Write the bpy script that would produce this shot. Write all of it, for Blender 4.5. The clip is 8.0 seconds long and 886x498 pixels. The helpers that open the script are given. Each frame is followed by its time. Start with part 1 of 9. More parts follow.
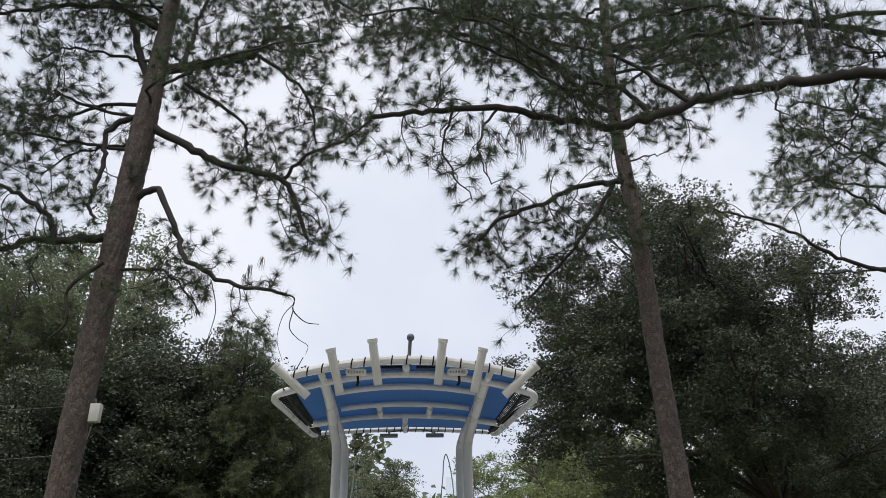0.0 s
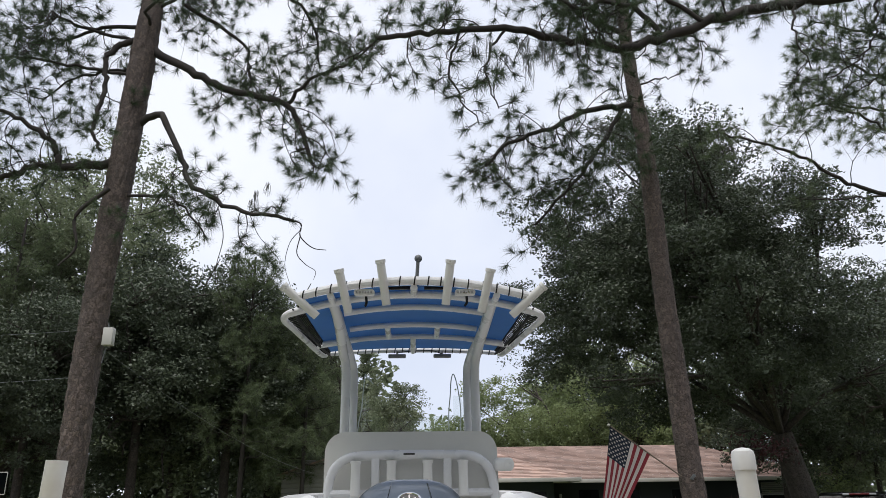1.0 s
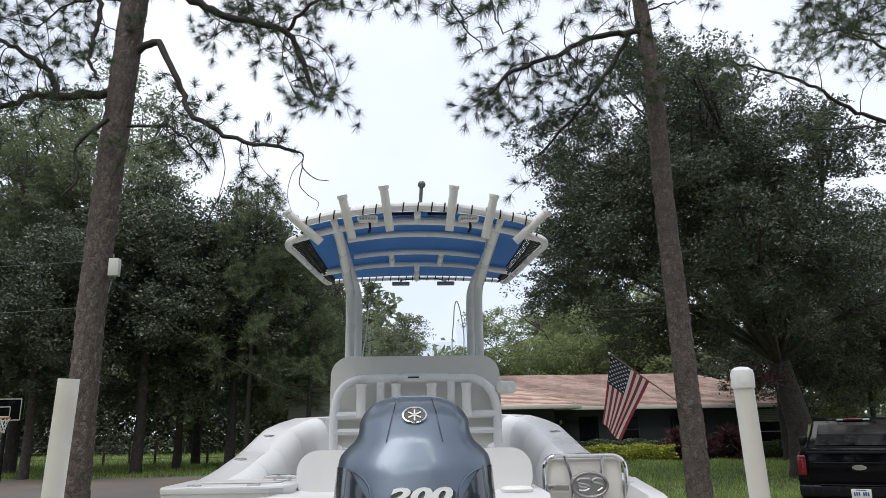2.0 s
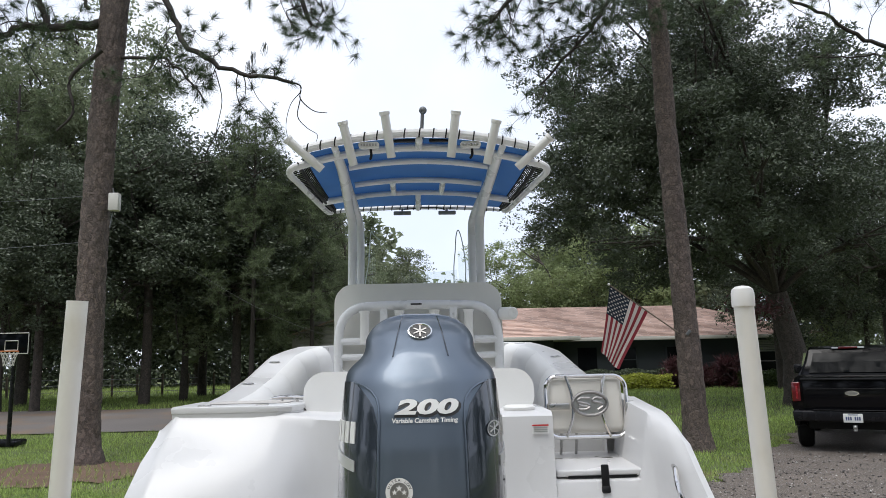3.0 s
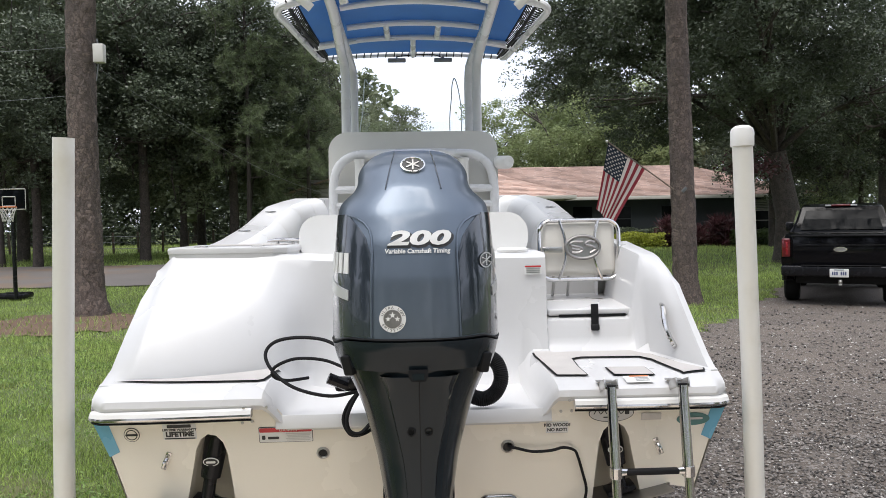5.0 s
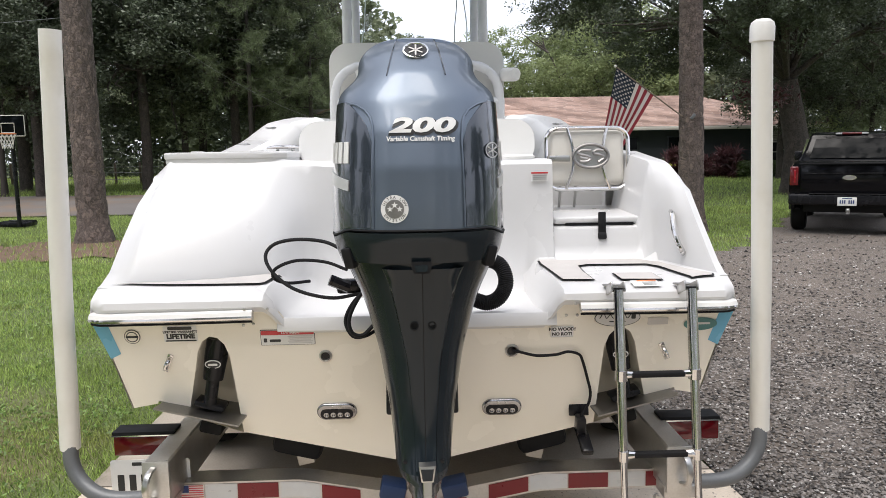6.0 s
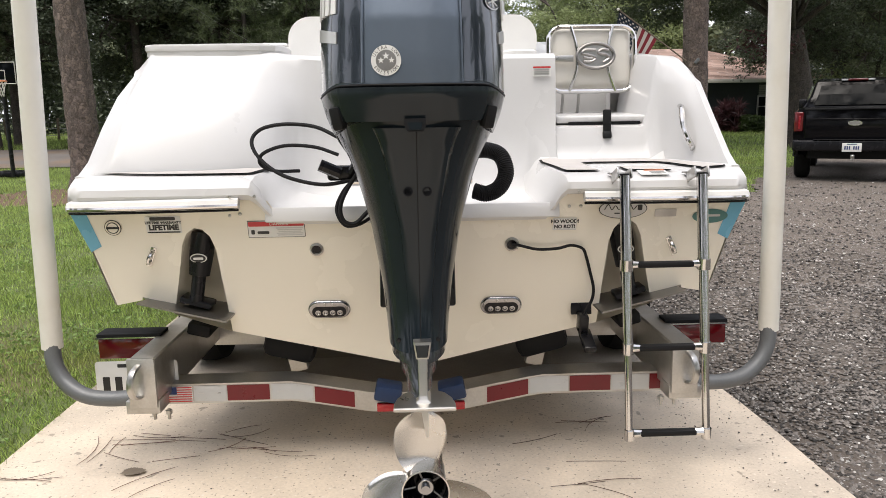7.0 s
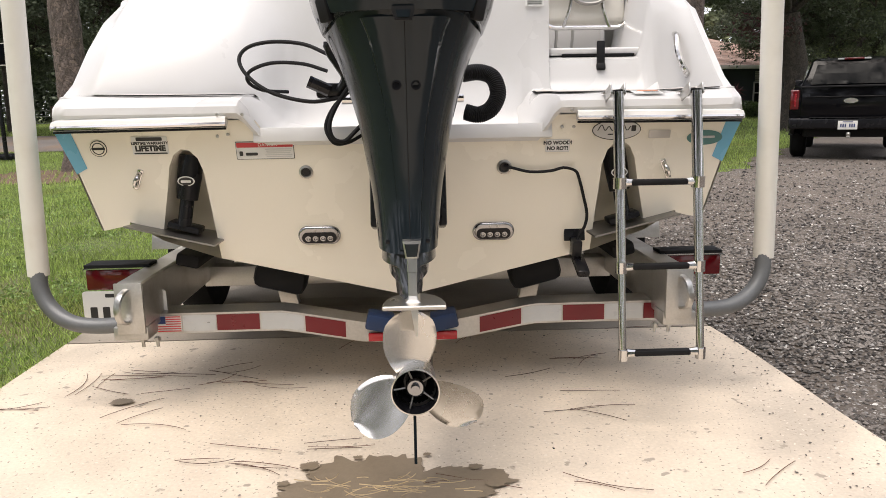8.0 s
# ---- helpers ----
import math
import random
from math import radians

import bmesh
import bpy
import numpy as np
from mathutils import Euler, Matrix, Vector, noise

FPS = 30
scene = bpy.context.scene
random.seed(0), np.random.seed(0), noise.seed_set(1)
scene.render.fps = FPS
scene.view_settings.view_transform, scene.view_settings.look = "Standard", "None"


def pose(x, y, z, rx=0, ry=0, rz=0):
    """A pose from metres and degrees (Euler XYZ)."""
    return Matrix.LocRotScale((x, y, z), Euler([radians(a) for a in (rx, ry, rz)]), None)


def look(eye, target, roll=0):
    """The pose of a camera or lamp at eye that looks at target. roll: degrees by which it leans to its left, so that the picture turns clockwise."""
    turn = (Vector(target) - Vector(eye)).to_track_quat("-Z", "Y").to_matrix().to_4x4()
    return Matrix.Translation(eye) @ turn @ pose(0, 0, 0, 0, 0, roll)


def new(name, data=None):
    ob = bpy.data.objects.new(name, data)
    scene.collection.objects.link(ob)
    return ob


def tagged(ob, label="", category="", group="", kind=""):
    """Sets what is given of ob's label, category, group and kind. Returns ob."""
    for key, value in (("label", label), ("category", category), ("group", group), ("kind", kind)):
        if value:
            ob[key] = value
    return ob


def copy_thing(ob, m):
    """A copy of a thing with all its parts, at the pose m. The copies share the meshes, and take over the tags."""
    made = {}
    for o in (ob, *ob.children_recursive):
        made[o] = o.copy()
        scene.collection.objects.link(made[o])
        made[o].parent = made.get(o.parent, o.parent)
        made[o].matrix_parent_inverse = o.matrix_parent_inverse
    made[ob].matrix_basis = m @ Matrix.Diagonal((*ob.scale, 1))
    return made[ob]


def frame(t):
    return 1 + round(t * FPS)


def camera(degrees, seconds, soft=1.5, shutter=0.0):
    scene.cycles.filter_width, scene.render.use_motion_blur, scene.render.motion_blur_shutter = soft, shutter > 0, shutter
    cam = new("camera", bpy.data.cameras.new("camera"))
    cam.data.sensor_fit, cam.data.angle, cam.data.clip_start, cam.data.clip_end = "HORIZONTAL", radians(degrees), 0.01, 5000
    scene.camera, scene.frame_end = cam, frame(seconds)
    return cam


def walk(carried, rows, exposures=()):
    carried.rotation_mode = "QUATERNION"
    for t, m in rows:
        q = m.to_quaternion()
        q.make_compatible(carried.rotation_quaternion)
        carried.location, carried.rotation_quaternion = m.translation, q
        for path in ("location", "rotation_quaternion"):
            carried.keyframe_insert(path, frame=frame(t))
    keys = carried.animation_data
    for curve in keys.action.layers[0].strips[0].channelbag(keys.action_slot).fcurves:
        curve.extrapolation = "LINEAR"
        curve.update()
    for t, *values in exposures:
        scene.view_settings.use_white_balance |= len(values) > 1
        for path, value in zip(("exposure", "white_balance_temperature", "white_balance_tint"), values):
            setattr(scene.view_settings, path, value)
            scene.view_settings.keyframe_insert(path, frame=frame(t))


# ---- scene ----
cam = camera(62.3, 8.0, soft=0.85)
PATH = [
    (0, look((0.021, -2.833, 1.863), (0.126, -1.021, 2.703), -1.05)),
    (0.5, look((0.016, -2.83, 1.847), (0.113, -0.981, 2.602), -1.05)),
    (1, look((0.013, -2.798, 1.833), (0.102, -0.911, 2.491), -0.9)),
    (1.5, look((0.014, -2.784, 1.818), (0.098, -0.868, 2.385), -0.8)),
    (3, look((-0.004, -2.772, 1.746), (0.075, -0.798, 2.055), -1.2)),
    (3.5, look((0.003, -2.765, 1.725), (0.087, -0.778, 1.938), -1.35)),
    (4, look((0.006, -2.753, 1.706), (0.093, -0.758, 1.823), -1.3)),
    (4.5, look((0.007, -2.744, 1.684), (0.093, -0.746, 1.71), -1.15)),
    (6, look((0.007, -2.67, 1.548), (0.074, -0.687, 1.299), -0.9)),
    (6.5, look((0.013, -2.602, 1.402), (0.076, -0.628, 1.087), -0.85)),
    (7, look((0.015, -2.576, 1.283), (0.082, -0.608, 0.928), -0.9)),
    (7.5, look((0.023, -2.57, 1.169), (0.094, -0.606, 0.798), -0.9)),
    (8, look((0.028, -2.588, 1.042), (0.104, -0.625, 0.666), -1.0)),
]
EXPOSURES = [(0.0, 0.24, 6550, 11), (1.0, 0.35, 6450, 11), (1.5, 0.46, 6360, 10), (3.5, 0.69, 6320, 10), (4.5, 0.87, 6380, 11), (6.0, 1.04, 6580, 12), (6.5, 1.06, 6700, 12), (8.0, 1.08, 7000, 14)]
walk(cam, PATH, EXPOSURES)

# ---- world, sun, exposure ----
world = bpy.data.worlds.new("overcast_sky")
scene.world = world
world.use_nodes = True
wn, wl = world.node_tree.nodes, world.node_tree.links
wbg = wn["Background"]
sky = wn.new("ShaderNodeTexSky")
sky.sky_type, sky.sun_disc = "NISHITA", False
sky.sun_elevation, sky.sun_rotation = radians(67.9), radians(205)
wtc = wn.new("ShaderNodeTexCoord")
wno = wn.new("ShaderNodeTexNoise")
wno.inputs["Scale"].default_value, wno.inputs["Detail"].default_value, wno.inputs["Roughness"].default_value = 2.2, 5.0, 0.5
wramp = wn.new("ShaderNodeValToRGB")
wramp.color_ramp.elements[0].position, wramp.color_ramp.elements[0].color = 0.32, (6.0, 6.6, 7.9, 1)
wramp.color_ramp.elements[1].position, wramp.color_ramp.elements[1].color = 0.66, (8.4, 8.7, 9.4, 1)
wmix = wn.new("ShaderNodeMix")
wmix.data_type = "RGBA"
wmix.inputs["Factor"].default_value = 0.93
wl.new(wtc.outputs["Generated"], wno.inputs["Vector"])
wl.new(wno.outputs["Fac"], wramp.inputs["Fac"])
wl.new(sky.outputs["Color"], wmix.inputs["A"])
wl.new(wramp.outputs["Color"], wmix.inputs["B"])
wl.new(wmix.outputs["Result"], wbg.inputs["Color"])
wbg.inputs["Strength"].default_value = 0.094

sun = new("sun", bpy.data.lights.new("sun", "SUN"))
sun.data.energy, sun.data.angle, sun.data.color = 1.9, radians(40), (1.0, 0.96, 0.9)
sun.matrix_world = look((-2.6, -5.5, 15), (0, 0, 0))


# ---- helpers for building ----
def part(name, bm, material, parent=None, label="", smooth=True, auto=35):
    """Links a bmesh as one mesh object, under parent if there is one."""
    me = bpy.data.meshes.new(name)
    bmesh.ops.recalc_face_normals(bm, faces=bm.faces)
    if smooth:
        lim = radians(auto)
        for e in bm.edges:
            e.smooth = len(e.link_faces) != 2 or e.calc_face_angle(0) < lim
        for f in bm.faces:
            f.smooth = True
    bm.to_mesh(me)
    bm.free()
    me.materials.append(material)
    ob = new(name, me)
    if parent is not None:
        ob.parent = parent
        ob.matrix_parent_inverse = parent.matrix_world.inverted() if parent.type == "EMPTY" else Matrix()
    if label:
        ob["label"] = label
    return ob


def rawpart(name, verts, faces, material, parent=None, label="", smooth=False, world=False):
    """Links plain vertex and face arrays as one mesh object."""
    me = bpy.data.meshes.new(name)
    me.from_pydata(verts, [], faces)
    if smooth:
        me.shade_smooth()
    me.materials.append(material)
    ob = new(name, me)
    if parent is not None:
        ob.parent = parent
        if world:
            ob.matrix_parent_inverse = parent.matrix_world.inverted()
    if label:
        ob["label"] = label
    return ob


def thing(name, label, category, group="", kind="", at=(0, 0, 0)):
    ob = new(name)
    ob.empty_display_size = 0.1
    ob.matrix_world = Matrix.Translation(at)
    ob.location = at
    return tagged(ob, label, category, group, kind)


def box(bm, c, s, m=None, bevel=0.0, seg=2):
    """A box with centre c and size s, with bevelled edges; m turns it about c."""
    r = bmesh.ops.create_cube(bm, size=1.0)
    vs = r["verts"]
    bmesh.ops.scale(bm, vec=s, verts=vs)
    if bevel:
        es = list({e for v in vs for e in v.link_edges})
        b = bmesh.ops.bevel(bm, geom=es, offset=bevel, segments=seg, affect="EDGES", profile=0.5)
        vs = list({v for f in b["faces"] for v in f.verts} | {v for v in vs if v.is_valid})
        seen = set(vs)
        todo = list(vs)
        while todo:
            for e in todo.pop().link_edges:
                for v in e.verts:
                    if v not in seen:
                        seen.add(v)
                        todo.append(v)
        vs = list(seen)
    mm = Matrix.Translation(c) @ (m if m is not None else Matrix())
    bmesh.ops.transform(bm, matrix=mm, verts=vs)
    return vs


def ring_frame(d):
    d = Vector(d).normalized()
    a = Vector((0, 0, 1)) if abs(d.z) < 0.9 else Vector((0, 1, 0))
    u = d.cross(a).normalized()
    return u, d.cross(u).normalized()


def spline(pts, n):
    """A smooth curve through pts: n points between each pair (Catmull-Rom)."""
    P = [Vector(p) for p in pts]
    P = [2 * P[0] - P[1]] + P + [2 * P[-1] - P[-2]]
    out = []
    for i in range(1, len(P) - 2):
        for k in range(n):
            t = k / n
            a, b, c, d = P[i - 1], P[i], P[i + 1], P[i + 2]
            out.append(0.5 * ((2 * b) + (c - a) * t + (2 * a - 5 * b + 4 * c - d) * t * t + (3 * b - a - 3 * c + d) * t ** 3))
    out.append(P[-2])
    return out


def tube(bm, pts, r, n=10, cap=True, flat=1.0):
    """A pipe along pts; r is one radius or one for each point."""
    pts = [Vector(p) for p in pts]
    rs = r if isinstance(r, (list, tuple)) else [r] * len(pts)
    rings, u = [], None
    for i, p in enumerate(pts):
        d = (pts[min(i + 1, len(pts) - 1)] - pts[max(i - 1, 0)]).normalized()
        if u is None:
            u, w = ring_frame(d)
        else:
            u = (u - d * u.dot(d)).normalized()
            w = d.cross(u)
        rings.append([bm.verts.new(p + rs[i] * (math.cos(2 * math.pi * k / n) * u + flat * math.sin(2 * math.pi * k / n) * w)) for k in range(n)])
    for a, b in zip(rings, rings[1:]):
        for k in range(n):
            bm.faces.new((a[k], a[(k + 1) % n], b[(k + 1) % n], b[k]))
    if cap:
        bm.faces.new(rings[0][::-1])
        bm.faces.new(rings[-1])
    return rings


def loft(bm, rings, close=True, caps=(True, True)):
    vr = [[bm.verts.new(p) for p in r] for r in rings]
    n = len(vr[0])
    for a, b in zip(vr, vr[1:]):
        for k in range(n if close else n - 1):
            bm.faces.new((a[k], a[(k + 1) % n], b[(k + 1) % n], b[k]))
    if caps[0]:
        bm.faces.new(vr[0][::-1])
    if caps[1]:
        bm.faces.new(vr[-1])
    return vr


def plate(bm, outline, depth, m):
    """A flat outline of (x, y) pairs, pushed out by depth along local z, then laid by m."""
    lo = [bm.verts.new(m @ Vector((x, y, 0))) for x, y in outline]
    hi = [bm.verts.new(m @ Vector((x, y, depth))) for x, y in outline]
    n = len(lo)
    bm.faces.new(lo[::-1])
    bm.faces.new(hi)
    for k in range(n):
        bm.faces.new((lo[k], lo[(k + 1) % n], hi[(k + 1) % n], hi[k]))


def oval(a, b, n=32, e=2.0, cx=0.0, cy=0.0):
    out = []
    for k in range(n):
        c, s_ = math.cos(2 * math.pi * k / n), math.sin(2 * math.pi * k / n)
        out.append((cx + a * math.copysign(abs(c) ** (2 / e), c), cy + b * math.copysign(abs(s_) ** (2 / e), s_)))
    return out


def roundrect(w, h, r, n=5):
    out = []
    for cx, cy, a0 in ((w / 2 - r, h / 2 - r, 0), (-w / 2 + r, h / 2 - r, 90), (-w / 2 + r, -h / 2 + r, 180), (w / 2 - r, -h / 2 + r, 270)):
        for k in range(n + 1):
            a = radians(a0 + 90 * k / n)
            out.append((cx + r * math.cos(a), cy + r * math.sin(a)))
    return out


def lathe(bm, prof, m, n=24, caps=True):
    """Turns a profile of (radius, height) about local z."""
    rings = []
    for r, z in prof:
        rings.append([m @ Vector((r * math.cos(2 * math.pi * k / n), r * math.sin(2 * math.pi * k / n), z)) for k in range(n)])
    loft(bm, rings, True, (caps and prof[0][0] > 0, caps and prof[-1][0] > 0))


def writing(text, size, place, name, material, parent, bend=None, stretch=1.0, shear=0.0, offset=0.0):
    """Words in the built-in font, centred, as a mesh; place maps local x, y to the world, or bend does."""
    cu = bpy.data.curves.new("writing", "FONT")
    cu.body, cu.size, cu.align_x, cu.align_y, cu.shear, cu.offset = text, size, "CENTER", "CENTER", shear, offset
    cu.resolution_u = 3
    tmp = bpy.data.objects.new("writing", cu)
    me = bpy.data.meshes.new_from_object(tmp)
    bpy.data.objects.remove(tmp)
    for v in me.vertices:
        x, y = v.co.x * stretch, v.co.y
        v.co = bend(x, y) if bend else place @ Vector((x, y, 0))
    me.materials.clear()
    me.materials.append(material)
    ob = new(name, me)
    ob.parent = parent
    return ob


# ---- materials ----
def mat(name, color, rough=0.5, metal=0.0, var=0.12, scale=6.0, fine=80.0, bump=0.1, depth=0.002, coat=0.0, rvar=0.1, rand=0.0, island=0.0,
        second=None, second_at=(0.5, 0.65), second_scale=3.0, transl=0.0, ior=1.5):
    """A surface: base colour with coarse and fine variation, roughness variation and fine relief."""
    m = bpy.data.materials.new(name)
    m.use_nodes = True
    n, l = m.node_tree.nodes, m.node_tree.links
    b = n["Principled BSDF"]
    b.inputs["Metallic"].default_value = metal
    b.inputs["Coat Weight"].default_value = coat
    b.inputs["Coat Roughness"].default_value = 0.05
    b.inputs["IOR"].default_value = ior
    tc = n.new("ShaderNodeTexCoord")
    co = n.new("ShaderNodeTexNoise")
    co.inputs["Scale"].default_value, co.inputs["Detail"].default_value = scale, 6
    fi = n.new("ShaderNodeTexNoise")
    fi.inputs["Scale"].default_value, fi.inputs["Detail"].default_value = fine, 4
    l.new(tc.outputs["Object"], co.inputs["Vector"])
    l.new(tc.outputs["Object"], fi.inputs["Vector"])
    add = n.new("ShaderNodeMath")
    add.operation = "MULTIPLY_ADD"
    l.new(fi.outputs["Fac"], add.inputs[0])
    add.inputs[1].default_value = 0.5
    l.new(co.outputs["Fac"], add.inputs[2])
    mr = n.new("ShaderNodeMapRange")
    mr.inputs["From Min"].default_value, mr.inputs["From Max"].default_value = 0.35, 1.15
    mr.inputs["To Min"].default_value, mr.inputs["To Max"].default_value = 1 - var, 1 + var
    l.new(add.outputs[0], mr.inputs["Value"])
    val = mr.outputs["Result"]
    for src, amount in (("rand", rand), ("island", island)):
        if amount:
            node = n.new("ShaderNodeObjectInfo") if src == "rand" else n.new("ShaderNodeNewGeometry")
            r2 = n.new("ShaderNodeMapRange")
            r2.inputs["To Min"].default_value, r2.inputs["To Max"].default_value = 1 - amount, 1 + amount
            l.new(node.outputs["Random" if src == "rand" else "Random Per Island"], r2.inputs["Value"])
            mu = n.new("ShaderNodeMath")
            mu.operation = "MULTIPLY"
            l.new(val, mu.inputs[0])
            l.new(r2.outputs["Result"], mu.inputs[1])
            val = mu.outputs[0]
    base = n.new("ShaderNodeMix")
    base.data_type = "RGBA"
    base.inputs["Factor"].default_value = 0.0
    base.inputs["A"].default_value = (*color, 1)
    if second:
        base.inputs["B"].default_value = (*second, 1)
        sn = n.new("ShaderNodeTexNoise")
        sn.inputs["Scale"].default_value, sn.inputs["Detail"].default_value = second_scale, 8
        l.new(tc.outputs["Object"], sn.inputs["Vector"])
        sr = n.new("ShaderNodeMapRange")
        sr.inputs["From Min"].default_value, sr.inputs["From Max"].default_value = second_at
        l.new(sn.outputs["Fac"], sr.inputs["Value"])
        l.new(sr.outputs["Result"], base.inputs["Factor"])
    sc = n.new("ShaderNodeVectorMath")
    sc.operation = "SCALE"
    l.new(base.outputs["Result"], sc.inputs[0])
    l.new(val, sc.inputs["Scale"])
    l.new(sc.outputs["Vector"], b.inputs["Base Color"])
    rr = n.new("ShaderNodeMapRange")
    rr.inputs["From Min"].default_value, rr.inputs["From Max"].default_value = 0.3, 0.7
    rr.inputs["To Min"].default_value, rr.inputs["To Max"].default_value = max(0.02, rough - rvar), min(1, rough + rvar)
    l.new(co.outputs["Fac"], rr.inputs["Value"])
    l.new(rr.outputs["Result"], b.inputs["Roughness"])
    if bump:
        bu = n.new("ShaderNodeBump")
        bu.inputs["Strength"].default_value, bu.inputs["Distance"].default_value = bump, depth
        l.new(fi.outputs["Fac"], bu.inputs["Height"])
        l.new(bu.outputs["Normal"], b.inputs["Normal"])
    if transl:
        out = n["Material Output"]
        tr = n.new("ShaderNodeBsdfTranslucent")
        l.new(sc.outputs["Vector"], tr.inputs["Color"])
        mx = n.new("ShaderNodeMixShader")
        mx.inputs["Fac"].default_value = transl
        l.new(b.outputs["BSDF"], mx.inputs[1])
        l.new(tr.outputs["BSDF"], mx.inputs[2])
        l.new(mx.outputs["Shader"], out.inputs["Surface"])
    return m


M_gel = mat("white_gelcoat", (0.645, 0.64, 0.635), 0.3, var=0.02, scale=2, fine=300, bump=0.02, depth=0.0005, coat=0.1, rvar=0.06)
M_cream = mat("cream_gelcoat", (0.86, 0.81, 0.7), 0.25, var=0.03, scale=2.5, fine=300, bump=0.02, depth=0.0005, coat=0.3, rvar=0.06)
M_blueg = mat("pale_blue_gelcoat", (0.16, 0.42, 0.58), 0.25, var=0.04, bump=0.0, coat=0.3)
M_pad = mat("grey_foam_pad", (0.5, 0.475, 0.45), 0.85, var=0.1, scale=12, fine=500, bump=0.25, depth=0.001)
M_black = mat("black_rubber", (0.009, 0.009, 0.01), 0.6, var=0.2, fine=200, bump=0.1, ior=1.3)
M_blackgloss = mat("black_plastic", (0.008, 0.008, 0.01), 0.25, var=0.2, bump=0.03, ior=1.35)
M_cowl = mat("blue_grey_metallic_paint", (0.13, 0.16, 0.2), 0.42, metal=0.75, var=0.04, scale=3, fine=900, bump=0.02, depth=0.0003, coat=0.45, rvar=0.04)
M_cowl.node_tree.nodes["Principled BSDF"].inputs["Coat Roughness"].default_value = 0.09
# cowl paint darkened for the side panels' reflections; also for seams and emblem disc
M_cowldark = mat("darkened_cowl_paint", (0.035, 0.045, 0.06), 0.2, metal=0.45, var=0.05, fine=900, bump=0.0, coat=0.8)
M_leg = mat("charcoal_engine_paint", (0.011, 0.016, 0.02), 0.16, metal=0.0, var=0.05, fine=700, bump=0.02, depth=0.0003, coat=0.0, ior=1.36)
M_markerred = mat("red_marker_lens", (0.4, 0.008, 0.014), 0.2, var=0.12, scale=25, fine=300, bump=0.1, depth=0.0006, coat=0.5)
M_lowerunit = mat("metallic_grey_engine_paint", (0.055, 0.06, 0.066), 0.2, metal=0.5, var=0.1, scale=8, fine=200, bump=0.03, depth=0.0005, coat=0.3)
M_steel = mat("polished_steel", (0.62, 0.61, 0.6), 0.12, metal=1.0, var=0.05, fine=300, bump=0.02, depth=0.0005, rvar=0.07)
M_satin = mat("satin_steel", (0.5, 0.49, 0.47), 0.32, metal=1.0, var=0.08, fine=300, bump=0.05, depth=0.0005)
M_tabplate = mat("dull_stainless_plate", (0.3, 0.29, 0.28), 0.4, metal=1.0, var=0.15, fine=200, bump=0.05)
M_propsteel = mat("satin_propeller_steel", (0.64, 0.625, 0.6), 0.27, metal=1.0, var=0.06, fine=300, bump=0.03, depth=0.0005, rvar=0.05)
M_alu = mat("weathered_aluminium", (0.53, 0.52, 0.5), 0.4, metal=0.9, var=0.2, scale=5, fine=120, bump=0.12, depth=0.001, second=(0.38, 0.355, 0.32), second_at=(0.5, 0.75), second_scale=6)
M_galv = mat("galvanised_pipe", (0.15, 0.157, 0.162), 0.5, metal=0.3, var=0.15, fine=150, bump=0.1)
M_pvc = mat("white_pvc", (0.76, 0.74, 0.68), 0.35, var=0.04, scale=3, fine=60, bump=0.04, second=(0.62, 0.58, 0.48), second_at=(0.55, 0.9), second_scale=4)
M_white = mat("white_powder_coat", (0.75, 0.75, 0.75), 0.3, var=0.03, fine=200, bump=0.03)
M_whiteplastic = mat("white_plastic", (0.78, 0.77, 0.74), 0.4, var=0.03, fine=200, bump=0.02)
M_canvas = mat("blue_canvas", (0.125, 0.265, 0.47), 0.85, var=0.12, scale=4, fine=500, bump=0.2, depth=0.001, transl=0.5)
M_vinyl = mat("white_vinyl", (0.74, 0.735, 0.715), 0.5, var=0.05, scale=5, fine=250, bump=0.12, depth=0.0008)
M_greyvinyl = mat("grey_vinyl", (0.68, 0.67, 0.625), 0.55, var=0.06, scale=5, fine=250, bump=0.12, depth=0.0008)
M_red = mat("red_reflector", (0.26, 0.006, 0.012), 0.25, var=0.15, scale=20, fine=400, bump=0.2, depth=0.0006, coat=0.4)
M_tapewhite = mat("white_reflective_tape", (0.52, 0.53, 0.53), 0.35, var=0.06, scale=30, fine=500, bump=0.2, depth=0.0005)
M_taped = mat("red_reflective_tape", (0.15, 0.004, 0.009), 0.35, var=0.06, scale=30, fine=500, bump=0.2, depth=0.0005)
M_lens = mat("red_tail_lens", (0.11, 0.002, 0.005), 0.12, var=0.1, fine=60, bump=0.1, coat=0.8)
M_navy = mat("navy_marking", (0.02, 0.04, 0.14), 0.5, var=0.05, bump=0)
M_stickw = mat("white_sticker", (0.72, 0.72, 0.7), 0.4, var=0.03, bump=0)
M_stickk = mat("black_print", (0.02, 0.02, 0.02), 0.5, var=0.05, bump=0)
M_stickr = mat("red_print", (0.5, 0.03, 0.035), 0.45, var=0.05, bump=0)
M_sticko = mat("orange_print", (0.75, 0.22, 0.07), 0.45, var=0.05, bump=0)
M_stickg = mat("teal_print", (0.08, 0.2, 0.19), 0.4, var=0.05, bump=0)
M_sticks = mat("silver_print", (0.55, 0.55, 0.54), 0.35, metal=0.5, var=0.05, bump=0)
M_greyplastic = mat("grey_plastic", (0.27, 0.27, 0.265), 0.45, var=0.06, fine=200, bump=0.03)
M_chrome = mat("chrome", (0.75, 0.75, 0.75), 0.08, metal=1.0, var=0.02, bump=0)
